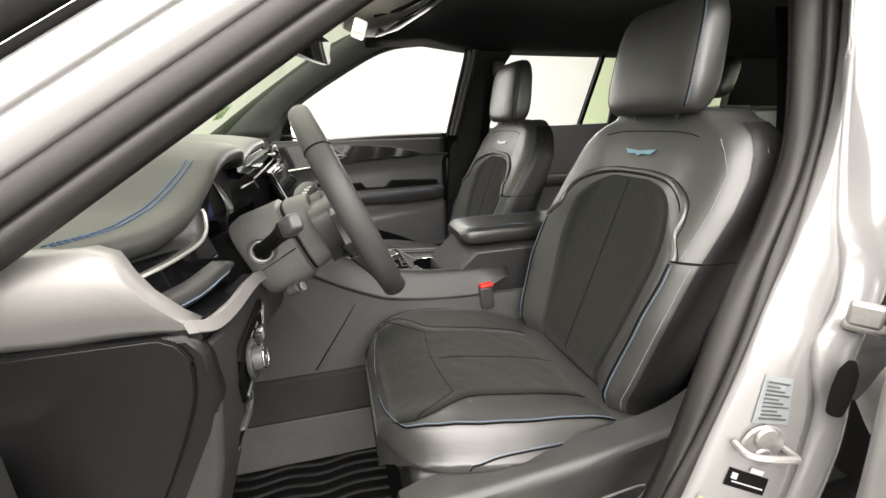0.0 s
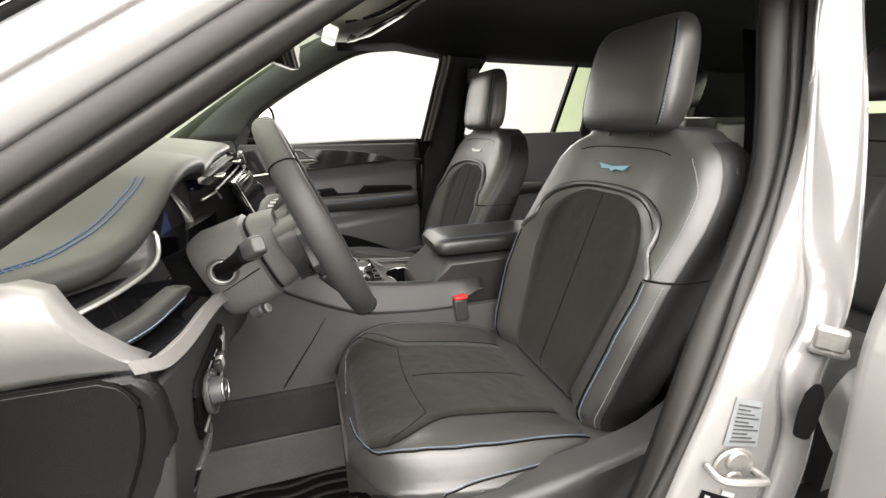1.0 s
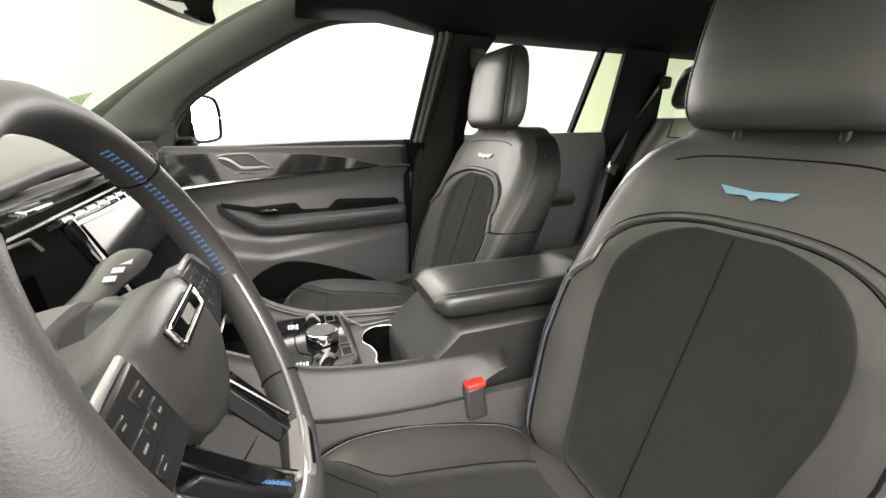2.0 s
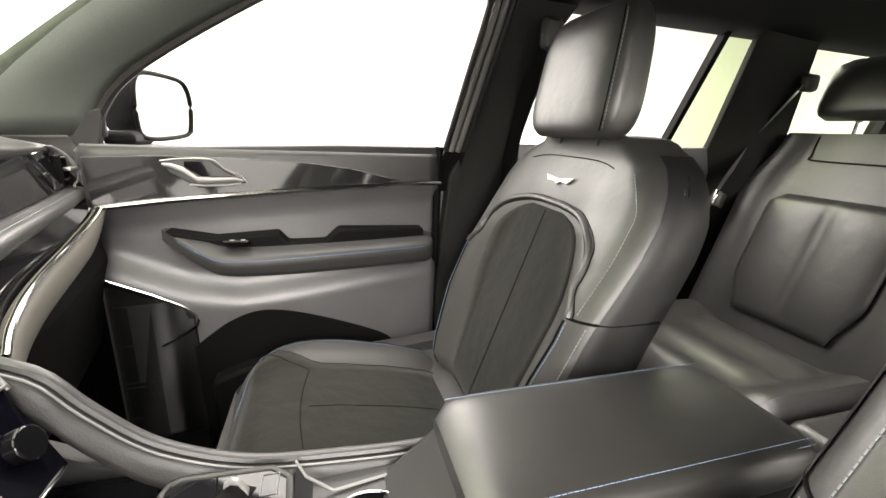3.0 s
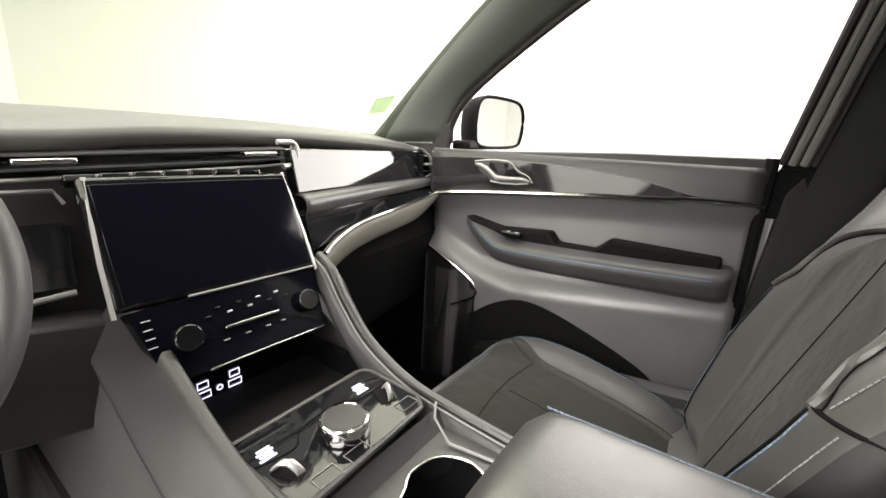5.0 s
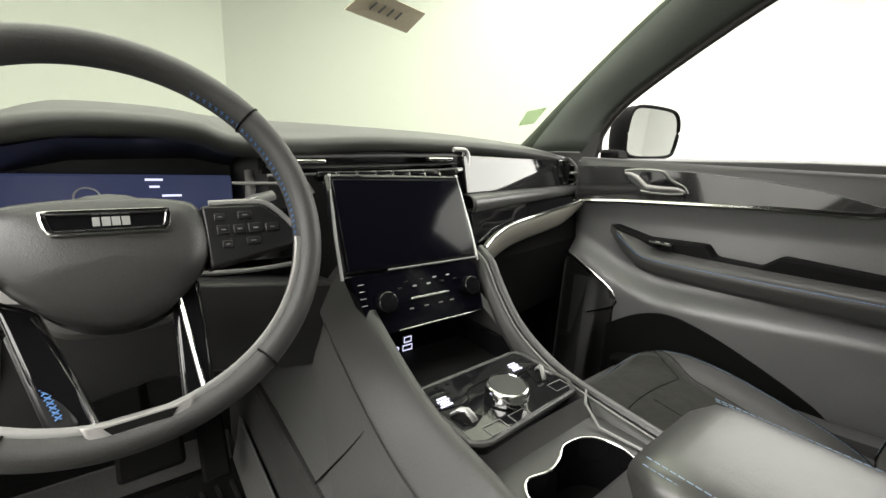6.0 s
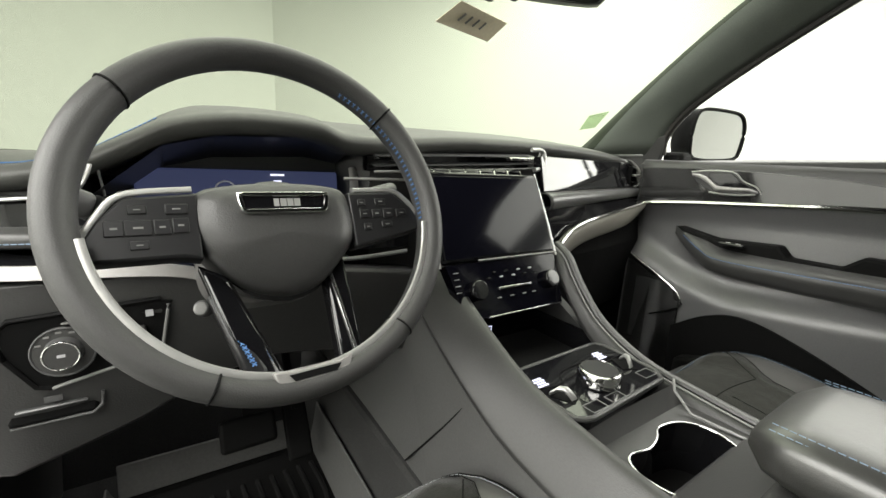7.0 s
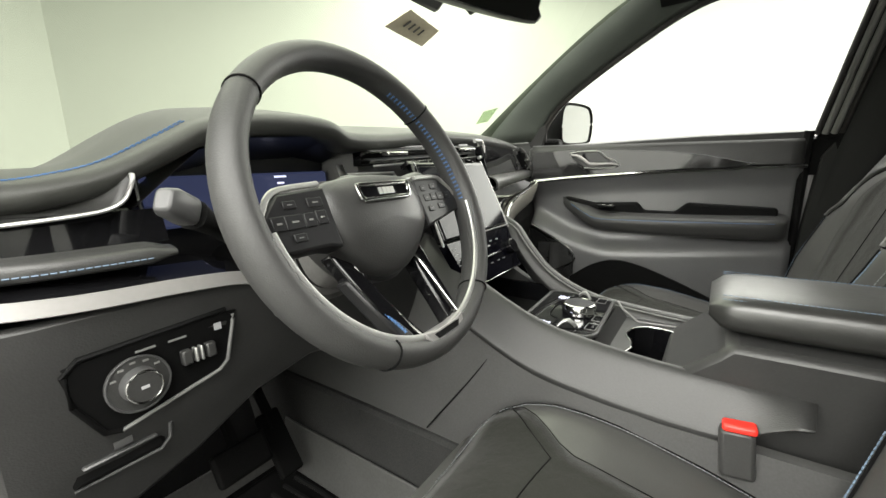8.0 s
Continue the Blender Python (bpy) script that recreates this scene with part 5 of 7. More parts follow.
for k, h in ((1.0, -0.03), (1.0, 0.010), (0.975, 0.022), (0.90, 0.031), (0.72, 0.036), (0.4, 0.039), (0.05, 0.040)):
    secs.append([wl(p.x * k, (p.y + 0.012) * k - 0.012, h - 0.20 * max(0, -0.03 - p.y) * k) for p in ab])
raw("airbag_cover", *loft(secs), SOFT, wheel, "soft black airbag cover")
lg = [(-0.0455, 0.0275), (0.0445, 0.0275), (0.041, 0.0095), (-0.042, 0.0095)]


def badge_frame(k):
    c = Vector((-0.0005, 0.0185, 0))
    return [wl(c.x + (x - c.x) * k[0], c.y + (y - c.y) * k[1], 0.0415) for x, y in lg]


raw("badge_plate", *loft([[p - WN * 0.006 for p in badge_frame((0.95, 0.85))], badge_frame((0.93, 0.8))]), GLOSS, wheel, "black badge plate", smooth=False)
raw("badge_frame", *tube(even(badge_frame((1, 1)), 40, True), 0.0022, 8, True, 1.2, WN), CHROME, wheel, "chrome badge frame")
raw("badge_shape", *join(*[boxdata(wl(x, 0.0185, 0.0418), (w, 0.001, 0.008), -23.8, 0, 1.5) for x, w in ((-0.010, 0.005), (-0.003, 0.006), (0.004, 0.006), (0.011, 0.006))]), SILVER, wheel, "plain silver emblem shape")
# spoke pods with keys
LP = [(-0.080, 0.034), (-0.138, 0.030), (-0.158, 0.008), (-0.172, -0.016), (-0.168, -0.030), (-0.095, -0.030), (-0.080, -0.034)]
RP = [(0.075, 0.034), (0.134, 0.034), (0.158, 0.014), (0.172, -0.012), (0.160, -0.018), (0.076, -0.034)]
for P in (LP, RP):
    base = [(x, y) for x, y in P]
    n = len(base)
    raw("spoke", *loft([[wp(x, y, -0.015) for x, y in base], [wp(x, y, 0.008) for x, y in base], [wp(x * 0.99 + (-0.001 if x < 0 else 0.001) , y * 0.95, 0.012) for x, y in base]]), POD, wheel, "black thumb switch spoke", bevel=0.002)
raw("silver_trim", *tube(spline([wp(x, y, 0.010) for x, y in [(-0.084, 0.037), (-0.128, 0.034), (-0.145, 0.028), (-0.156, 0.014), (-0.168, -0.006), (-0.176, -0.024), (-0.175, -0.042)]], 5), 0.0024, 8, False, 1.3, WN), SILVER, wheel, "satin silver spoke trim")
raw("silver_trim", *tube(spline([wp(x, y, 0.010) for x, y in [(0.082, 0.036), (0.132, 0.036), (0.150, 0.026), (0.166, 0.006), (0.174, -0.012)]], 5), 0.0024, 8, False, 1.3, WN), SILVER, wheel, "satin silver spoke trim")
rimtrim = [wr(0.1608 * math.cos(radians(a)), 0.1608 * math.sin(radians(a)), 0.0110) for a in [187 + (353 - 187) * i / 60 for i in range(61)]]
raw("lower_rim_trim", *tube(rimtrim, 0.0028, 8, False, 1.5, WN), SILVER, wheel, "satin silver inlay along the lower rim")
THUMBS = [(-0.1455, 0.0, 0.014, 0.014), (-0.128, 0.0, 0.020, 0.014), (-0.110, 0.0, 0.013, 0.014), (-0.0955, 0.001, 0.013, 0.014), (-0.128, 0.017, 0.014, 0.008), (-0.128, -0.016, 0.014, 0.008), (-0.098, 0.017, 0.018, 0.010)]
THUMBS += [(0.090, 0.020, 0.010, 0.008), (0.115, 0.021, 0.014, 0.008), (0.092, 0.006, 0.012, 0.010), (0.108, 0.006, 0.012, 0.010), (0.124, 0.006, 0.014, 0.011), (0.142, 0.006, 0.014, 0.009), (0.094, -0.010, 0.010, 0.008), (0.120, -0.008, 0.014, 0.008)]
for x, y, w, h in THUMBS:
    k = raw("thumb_key", *boxdata(wp(x, y, 0.0122), (w, 0.0022, h), -23.8, 0, 1.5), POD, wheel, bevel=0.0009)
    raw("key_symbol", *boxdata(wp(x, y, 0.0134), (w * 0.36, 0.0006, h * 0.12), -23.8, 0, 1.5), GREY, k)
# lower twin spoke
for pts in ([(-0.085, -0.034), (-0.058, -0.050), (-0.022, -0.160), (-0.052, -0.166)], [(0.040, -0.055), (0.066, -0.040), (0.062, -0.164), (0.034, -0.160)]):
    n = 4
    raw("lower_spoke", *loft([[wl(x, y, -0.012) for x, y in pts], [wl(x, y, 0.010) for x, y in pts]]), GLOSS, wheel, "gloss black lower spoke", bevel=0.004)
raw("spoke_edge", *tube([wl(-0.060, -0.055, 0.011), wl(-0.045, -0.095, 0.012), wl(-0.026, -0.158, 0.012)], 0.0026, 8), CHROME, wheel, "bright spoke edge")
raw("spoke_edge", *tube([wl(0.046, -0.055, 0.011), wl(0.053, -0.158, 0.012)], 0.0020, 8), CHROME, wheel)
raw("spoke_wrap", *loft([[wl(-0.080, -0.066, h), wl(-0.062, -0.068, h), wl(-0.036, -0.150, h), wl(-0.056, -0.156, h)] for h in (-0.010, 0.0105)]), POD, wheel, bevel=0.004)
raw("stitching", *join(*[tube([wl(-0.068 + 0.0014 * i, -0.088 - 0.0042 * i, 0.0116), wl(-0.064 + 0.0014 * i, -0.091 - 0.0042 * i, 0.0116)], 0.0007, 5) for i in range(13)] + [tube([wl(-0.064 + 0.0014 * i, -0.088 - 0.0042 * i, 0.0116), wl(-0.068 + 0.0014 * i, -0.091 - 0.0042 * i, 0.0116)], 0.0007, 5) for i in range(13)]), BLUE, wheel)
raw("lower_badge", *loft([[wr(x * k, y, h) for x, y in ((-0.034, -0.1545), (-0.018, -0.1565), (0.030, -0.1565), (0.044, -0.1525), (0.040, -0.1655), (0.024, -0.170), (-0.014, -0.1705), (-0.030, -0.167))] for h, k in ((-0.004, 1.0), (0.0140, 1.0), (0.0165, 0.95))]), CAPSILVER, wheel, "satin silver lower badge plate", bevel=0.003)
raw("badge_inlay", *loft([[wr(x, y, h) for x, y in ((-0.020, -0.1595), (0.030, -0.1590), (0.025, -0.1655), (-0.015, -0.1660))] for h in (0.014, 0.0172)]), INKSHADE, wheel)
# hub and column
raw("hub", *loft([[wl(r * math.cos(k * math.tau / 28), r * math.sin(k * math.tau / 28) - 0.012, h) for k in range(28)] for r, h in ((0.050, -0.030), (0.068, -0.020), (0.070, -0.002), (0.060, 0.010))]), POD, wheel, "dark back of the hub")
col = thing("steering_column", "charcoal steering column cover with stalks", "steering column")
def column_ring(h, rx, ry, dy, n=36):
    """A rounded box section of the column, h along its axis from the rim's plane."""
    return [WM @ Vector((rx * math.copysign(abs(math.cos(q)) ** 0.55, math.cos(q)), dy + ry * math.copysign(abs(math.sin(q)) ** 0.55, math.sin(q)), h)) for q in [k * math.tau / n for k in range(n)]]


raw("tilt_boot", *loft([column_ring(h, rx, ry, dy) for h, rx, ry, dy in ((-0.060, 0.056, 0.058, -0.008), (-0.075, 0.060, 0.062, -0.008), (-0.098, 0.064, 0.066, -0.008), (-0.104, 0.060, 0.062, -0.008))]), SHROUD, col, "charcoal boot behind the wheel")
raw("shroud_gap", *loft([column_ring(h, 0.062, 0.064, -0.008) for h in (-0.100, -0.112)]), INKSHADE, col)
raw("shroud", *loft([column_ring(h, rx, ry, dy) for h, rx, ry, dy in ((-0.106, 0.062, 0.064, -0.008), (-0.110, 0.069, 0.071, -0.008), (-0.14, 0.073, 0.074, -0.010), (-0.18, 0.074, 0.073, -0.006), (-0.192, 0.068, 0.068, -0.004))]), SHROUD, col, "charcoal column shroud")
raw("column_tube", *loft([column_ring(h, 0.055, 0.055, 0.0) for h in (-0.185, -0.33)]), INKSHADE, col)
raw("shroud_seam", *tube([WM @ Vector((-0.0725 - 0.00006 * i, -0.012 - 0.001 * i, -0.112 - 0.009 * i)) for i in range(12)], 0.0012, 5), INKSHADE, col)
ring("stalk_collar", Matrix.Translation((-0.4755, 0.785, 1.206)) @ pose(0, 0, 0, 0, -90, 0), 0.021, 0.0030, KNOBGREY, col, "round collar at the stalk")
ring("stalk_collar", Matrix.Translation((-0.478, 0.785, 1.206)) @ pose(0, 0, 0, 0, -90, 0), 0.0165, 0.0016, SILVER, col)
disc("stalk_socket", Matrix.Translation((-0.472, 0.785, 1.206)) @ pose(0, 0, 0, 0, -90, 0), 0.0165, 0.005, RUBBERSHADE, col)
SA, SE = Vector((-0.474, 0.787, 1.205)), Vector((-0.590, 0.717, 1.274))
sdir = (SE - SA).normalized()
su = sdir.cross(Vector((0, 0, 1))).normalized()
sv_ = su.cross(sdir)
raw("stalk", *loft([[SA.lerp(SE, t) + su * (a * math.copysign(abs(math.cos(q)) ** 0.7, math.cos(q))) + sv_ * (c * math.copysign(abs(math.sin(q)) ** 0.7, math.sin(q))) for q in [k * math.tau / 20 for k in range(20)]] for t, a, c in ((0, 0.011, 0.011), (0.5, 0.010, 0.010), (0.66, 0.0115, 0.0115), (0.76, 0.014, 0.014))]), RUBBERSHADE, col, "black indicator stalk")
raw("stalk_paddle", *loft([[SA.lerp(SE, t) + su * (a * math.copysign(abs(math.cos(q)) ** 0.5, math.cos(q))) + sv_ * (c * math.copysign(abs(math.sin(q)) ** 0.5, math.sin(q))) for q in [k * math.tau / 20 for k in range(20)]] for t, a, c in ((0.78, 0.010, 0.011), (0.81, 0.0122, 0.0138), (0.98, 0.0115, 0.0132), (1.03, 0.008, 0.010))]), KNOBGREY, col, "grey paddle end of the stalk", bevel=0.002)
raw("wiper_stalk", *loft([[Vector((-0.33, 0.745, 1.245)) + Vector((0.09 * t, -0.03 * t, 0.035 * t)) + Vector((0, s * 1.3 * math.cos(q), s * 0.6 * math.sin(q))) for q in [k * math.tau / 12 for k in range(12)]] for t, s in ((0, 0.012), (0.5, 0.012), (0.8, 0.017), (1.0, 0.014))]), SOFT, col, "black wiper stalk with printed marks")
raw("stalk_marks", *join(*[boxdata((-0.285 + 0.012 * i, 0.722 - 0.004 * i, 1.271 + 0.0045 * i), (0.008, 0.010, 0.0012), 0, -20, 0) for i in range(3)]), MARK, col)
disc("tilt_knob", Matrix.Translation((-0.470, 0.752, 1.128)) @ pose(0, 0, 0, 60, -30, 0), 0.0095, 0.02, KNOBGREY, col, "grey tilt lever knob")
disc("tilt_knob_tip", Matrix.Translation((-0.470, 0.748, 1.128)) @ pose(0, 0, 0, 60, -30, 0) @ pose(0, 0, 0.02), 0.008, 0.005, GREY, col)

# ---- centre console ----
con = thing("centre_console", "charcoal centre console with gloss shifter panel and cup holders", "console")
RL = [(0.80, 1.165), (0.74, 1.122), (0.65, 1.070), (0.55, 1.027), (0.45, 1.010), (0.36, 1.002), (0.27, 1.0), (0.19, 1.0)]
RR = [(0.75, 1.165), (0.715, 1.145), (0.685, 1.105), (0.635, 1.052), (0.58, 1.02), (0.52, 1.0), (0.45, 0.992), (0.35, 0.985), (0.28, 0.985)]
rl = even(spline([(-0.105, y, z) for y, z in RL], 6), 36)
rr = even(spline([(0.155, y, z) for y, z in RR], 6), 36)
# left flank: broad rounded band, then the carpeted side
secs = []
for i, p in enumerate(rl):
    t = i / 35
    w = 0.052 - 0.012 * t
    k = 1.0 - 0.65 * sstep(0.84, 1.0, t)
    secs.append(spline([p + Vector((0.016, 0, -0.030)), p + Vector((0.012, 0, -0.004)), p + Vector((0.006, 0, 0.0)), p + Vector((-0.004, 0, -0.003)), p + Vector((-w * 0.45, 0.002, -0.026 * k)), p + Vector((-w * 0.88, 0.004, -0.060 * k)), p + Vector((-w * 0.95, 0.005, -0.068 * k)), p + Vector((-w * 0.90, 0.006, -0.076 * k)), p + Vector((-w * 0.72, 0.006, -0.080 * k))], 3))
raw("left_flank", *loft(secs, False, False), HARD, con, "charcoal left flank sweeping up to the dashboard", solid=0.006)
secs = []
for i, p in enumerate(rr):
    secs.append(spline([p + Vector((-0.022, 0, -0.035)), p + Vector((-0.012, 0, -0.006)), p, p + Vector((0.014, 0, -0.004)), p + Vector((0.030, 0.0, -0.030)), p + Vector((0.028, 0, -0.09))], 3))
raw("right_flank", *loft(secs, False, False), HARD, con, "charcoal right flank", solid=0.006)
raw("rail", *tube([p + Vector((0.004, 0, 0.003)) for p in rr], 0.0055, 8, False, 1.4), SHIELD, con, "grey satin rail along the console")
raw("rail_line", *tube([p + Vector((-0.010, 0, 0.0015)) for p in rr], 0.0014, 6), GREY, con)
for x, nm in ((-0.146, "left_side"), (0.190, "right_side")):
    low = [(x - (0.06 if x < 0 else -0.03) * t, y, z) for y, z, t in ((1.40, 0.55, 1), (1.40, 1.0, 0), (0.86, 1.085, 0), (0.80, 1.080, 0), (0.74, 1.045, 0), (0.65, 0.995, 0), (0.55, 0.952, 0), (0.45, 0.936, 0), (0.36, 0.928, 0), (0.10, 0.928, 0), (-0.25, 0.95, 0), (-0.25, 0.55, 0.6), (0.55, 0.55, 0.8))]
    n = len(low)
    d = 0.02 if x < 0 else -0.02
    raw(nm, low + [(a + d, b, c) for a, b, c in low], [tuple(range(n)), tuple(range(n, 2 * n))] + [(i, (i + 1) % n, n + (i + 1) % n, n + i) for i in range(n)], FOOTSIDE, con, "charcoal console side", smooth=False)
raw("carpet_strip", *loft([[(-0.1795, y, 0.778), (-0.188, y, 0.772), (-0.206, y, 0.66), (-0.216, y, 0.55), (-0.205, y, 0.55), (-0.17, y, 0.778)] for y in (0.45, 0.9, 1.40)]), TUNNEL, con, "black carpet along the tunnel", smooth=False)
raw("side_seam", *tube([(-0.1485, 0.635, 0.955), (-0.158, 0.672, 0.90), (-0.1795, 0.752, 0.790)], 0.0018, 5), INKSHADE, con)
# storage well under the stack
for nm, c, d in (("well_floor", (0.02, 0.69, 0.972), (0.25, 0.20, 0.008)), ("well_back", (0.02, 0.775, 1.02), (0.25, 0.01, 0.11)), ("well_side", (-0.10, 0.705, 0.992), (0.01, 0.16, 0.05)), ("well_side", (0.143, 0.705, 0.992), (0.01, 0.16, 0.05))):
    raw(nm, *boxdata(c, d), RUBBERSHADE if nm == "well_floor" else GLOSS, con, "deep black storage well" if nm == "well_floor" else "", smooth=False)
for x in (-0.039, 0.008):
    for dz, w, h in ((0.0, 0.020, 0.010), (0.0165, 0.015, 0.010)):
        c = (x, 0.765, 0.984 + dz)
        raw("socket_mark", *tube([(c[0] + a * w / 2, 0.768, c[2] + b * h / 2) for a, b in ((-1, -1), (1, -1), (1, 1), (-1, 1))], 0.0011, 5, True, 1, (0, 1, 0)), ICON, con, "lit socket outline")
raw("socket_mark", *tube([(-0.0155 + 0.004 * math.cos(k * math.tau / 12), 0.768, 0.986 + 0.004 * math.sin(k * math.tau / 12)) for k in range(12)], 0.0011, 5, True, 1, (0, 1, 0)), ICON, con)
# gloss shifter panel
PN = [(-0.088, 0.605), (0.125, 0.612), (0.134, 0.600), (0.128, 0.500), (0.110, 0.480), (-0.072, 0.470), (-0.088, 0.480)]


def pz(y):
    return 1.012 + 0.06 * (0.54 - y) * 0.3


n = len(PN)
raw("shifter_panel", [(x, y, pz(y)) for x, y in PN] + [(x, y, pz(y) - 0.02) for x, y in PN], [tuple(range(n)), tuple(range(n, 2 * n))] + [(i, (i + 1) % n, n + (i + 1) % n, n + i) for i in range(n)], GLOSS, con, "piano black shifter panel", bevel=0.003)
raw("panel_frame", *tube(even([(x * 1.02, 0.541 + (y - 0.541) * 1.02, pz(y) - 0.002) for x, y in PN], 50, True), 0.004, 8, True), SOFT, con)
raw("panel_seam", *tube(spline([(-0.085, 0.552, pz(0.55) + 0.0005), (-0.04, 0.545, pz(0.55) + 0.0005), (-0.015, 0.568, pz(0.56) + 0.0005), (0.05, 0.572, pz(0.57) + 0.0005), (0.075, 0.555, pz(0.55) + 0.0005), (0.128, 0.560, pz(0.56) + 0.0005)], 6), 0.0012, 5), INKSHADE, con)
km = pose(0.014, 0.522, 0.993)
kn = disc("shifter_base", km, 0.031, 0.020, GLOSS, con, "gloss black dial base", 40, 0.002, 0.030)
secs = []
for r, h in ((0.0295, 0.020), (0.031, 0.022), (0.031, 0.038), (0.0300, 0.0405), (0.0275, 0.0415), (0.0265, 0.0400), (0.002, 0.0400)):
    secs.append([km @ Vector(((r + (0.0004 * (k % 2) if r == 0.031 else 0)) * math.cos(k * math.tau / 72), (r + (0.0004 * (k % 2) if r == 0.031 else 0)) * math.sin(k * math.tau / 72), h)) for k in range(72)])
raw("shifter_dial", *loft(secs), CHROME, con, "knurled chrome shifter dial")
disc("dial_face", km @ pose(0, 0, 0.0400), 0.0262, 0.0012, POD, con, "satin black dial face")
for x, s in ((-0.062, -1), (0.100, 1)):
    t = raw("toggle", *loft([[Vector((x, 0.520 if s < 0 else 0.535, pz(0.53))) + Vector((s * (0.03 * q - 0.005) * 0.5, 0.028 * q - 0.014, 0.012 * math.sin(q * math.pi) + 0.002)) + Vector((0.005 * math.cos(a), 0, 0.004 * math.sin(a))) for a in [k * math.tau / 10 for k in range(10)]] for q in (0, 0.15, 0.4, 0.7, 1.0)]), SILVER, con, "silver drive mode toggle")
    raw("toggle_slot", *boxdata((x, 0.520 if s < 0 else 0.535, pz(0.53) + 0.0006), (0.024, 0.034, 0.0015), 0, 0, -25 * s), INKSHADE, con)
for cx0, cy0 in ((-0.068, 0.562), (0.088, 0.575)):
    for i in range(4):
        raw("lit_text", *boxdata((cx0 + 0.001 * i, cy0 - 0.008 + 0.0055 * i, pz(cy0) + 0.001), (0.020 - 0.004 * (i % 2), 0.003, 0.0008)), ICON, con)
for x, y in ((0.105, 0.500), (-0.045, 0.483), (0.0, 0.482)):
    raw("touch_key", *tube([(x + a * 0.015, y + b * 0.009, pz(y) + 0.0006) for a, b in ((-1, -1), (1, -1), (1, 1), (-1, 1))], 0.0007, 5, True), GREY, con)
# tray with cup holders
CUP = [(-0.064, 0.405), (-0.045, 0.428), (-0.012, 0.422), (0.018, 0.428), (0.045, 0.440), (0.085, 0.430), (0.104, 0.398), (0.094, 0.362), (0.064, 0.350), (0.03, 0.362), (0.0, 0.362), (-0.03, 0.345), (-0.058, 0.362)]
TZ = 0.976
cup = even(spline([(x, y, TZ) for x, y in CUP], 6, True), 64, True)
bm = bmesh.new()
outer = [bm.verts.new(p) for p in ((-0.095, 0.475, TZ + 0.02), (-0.095, 0.455, TZ), (-0.095, 0.27, TZ), (0.145, 0.27, TZ), (0.145, 0.455, TZ), (0.145, 0.475, TZ + 0.02))]
inner = [bm.verts.new(p) for p in cup]
edges = [bm.edges.new((L[i], L[(i + 1) % len(L)])) for L in (outer[1:5], inner) for i in range(len(L))]
bmesh.ops.triangle_fill(bm, edges=edges, use_beauty=True)
bm.faces.new((outer[0], outer[5], outer[4], outer[1]))
me = bpy.data.meshes.new("tray")
bm.to_mesh(me)
bm.free()
me.materials.append(HARD)
ob = new("tray", me)
ob.parent = con
tagged(ob, "charcoal cup holder tray")
raw("cup_wall", *loft([[p for p in cup], [Vector((0.02 + (p.x - 0.02) * 0.94, 0.393 + (p.y - 0.393) * 0.94, 0.90)) for p in cup]], True, False), GLOSS, con, "dark cup holder wells")
raw("cup_floor", *loft([[Vector((p.x, p.y, 0.902)) for p in cup], [Vector((p.x, p.y, 0.898)) for p in cup]]), RUBBERSHADE, con)
raw("cup_rim", *tube([p + Vector((0, 0, 0.001)) for p in cup], 0.0014, 8, True, 1.3), CHROME, con, "chrome cup holder rim")
raw("tray_edge", *tube([(0.142, 0.475, TZ + 0.03), (0.122, 0.462, TZ + 0.022), (0.112, 0.430, TZ + 0.004), (0.125, 0.35, TZ + 0.002), (0.13, 0.29, TZ + 0.002)], 0.002, 6), GREY, con)
# bin under the armrest
bs = [(0.372, 0.972), (0.30, 1.035), (0.285, 1.052), (-0.12, 1.058), (-0.14, 0.95), (-0.14, 0.60), (0.37, 0.60)]
n = len(bs)
raw("bin", [(-0.108, y, z) for y, z in bs] + [(0.135, y, z) for y, z in bs], [tuple(range(n)), tuple(range(n, 2 * n))] + [(i, (i + 1) % n, n + (i + 1) % n, n + i) for i in range(n)], HARD, con, "charcoal armrest bin", bevel=0.010)
secs = []
for i in range(25):
    t = i / 24
    y = 0.315 - 0.40 * t
    e = (1 - abs(2 * t - 1) ** 10) ** 0.5 if 0 < t < 1 else 0.05
    hw, hh, c = 0.092 * (0.75 + 0.25 * e), 0.030 * (0.35 + 0.65 * e), 1.082 + 0.004 * t
    secs.append([(0.012 + hw * math.copysign(abs(math.cos(q)) ** 0.4, math.cos(q)), y, c + hh * math.copysign(abs(math.sin(q)) ** 0.55, math.sin(q))) for q in [k * math.tau / 32 for k in range(32)]])
raw("armrest_lid", *loft(secs), LIDLEATHER, con, "padded leather armrest lid with blue stitching")
for s in (-1, 1):
    for d in (0.0, 0.005):
        raw("stitching", *stitches([(0.012 + s * (0.075 + d), 0.30 - 0.37 * i / 12, 1.1095 - 0.9 * d + 0.004 * i / 12) for i in range(13)], 0.0005), PALEBLUE, con)

# belt buckles
bk = thing("driver_buckle", "black seat belt buckle with a red release button", "seat belt")
raw("body", *boxdata((-0.146, 0.266, 0.922), (0.026, 0.040, 0.066), -6, 6, 0), SOFT, bk, bevel=0.006)
raw("release_button", *boxdata((-0.147, 0.267, 0.959), (0.024, 0.038, 0.011), -6, 6, 0), RED, bk, "red release button", bevel=0.004)
raw("stem", *boxdata((-0.14, 0.25, 0.86), (0.014, 0.030, 0.12), -6, 6, 0), SOFT, bk)

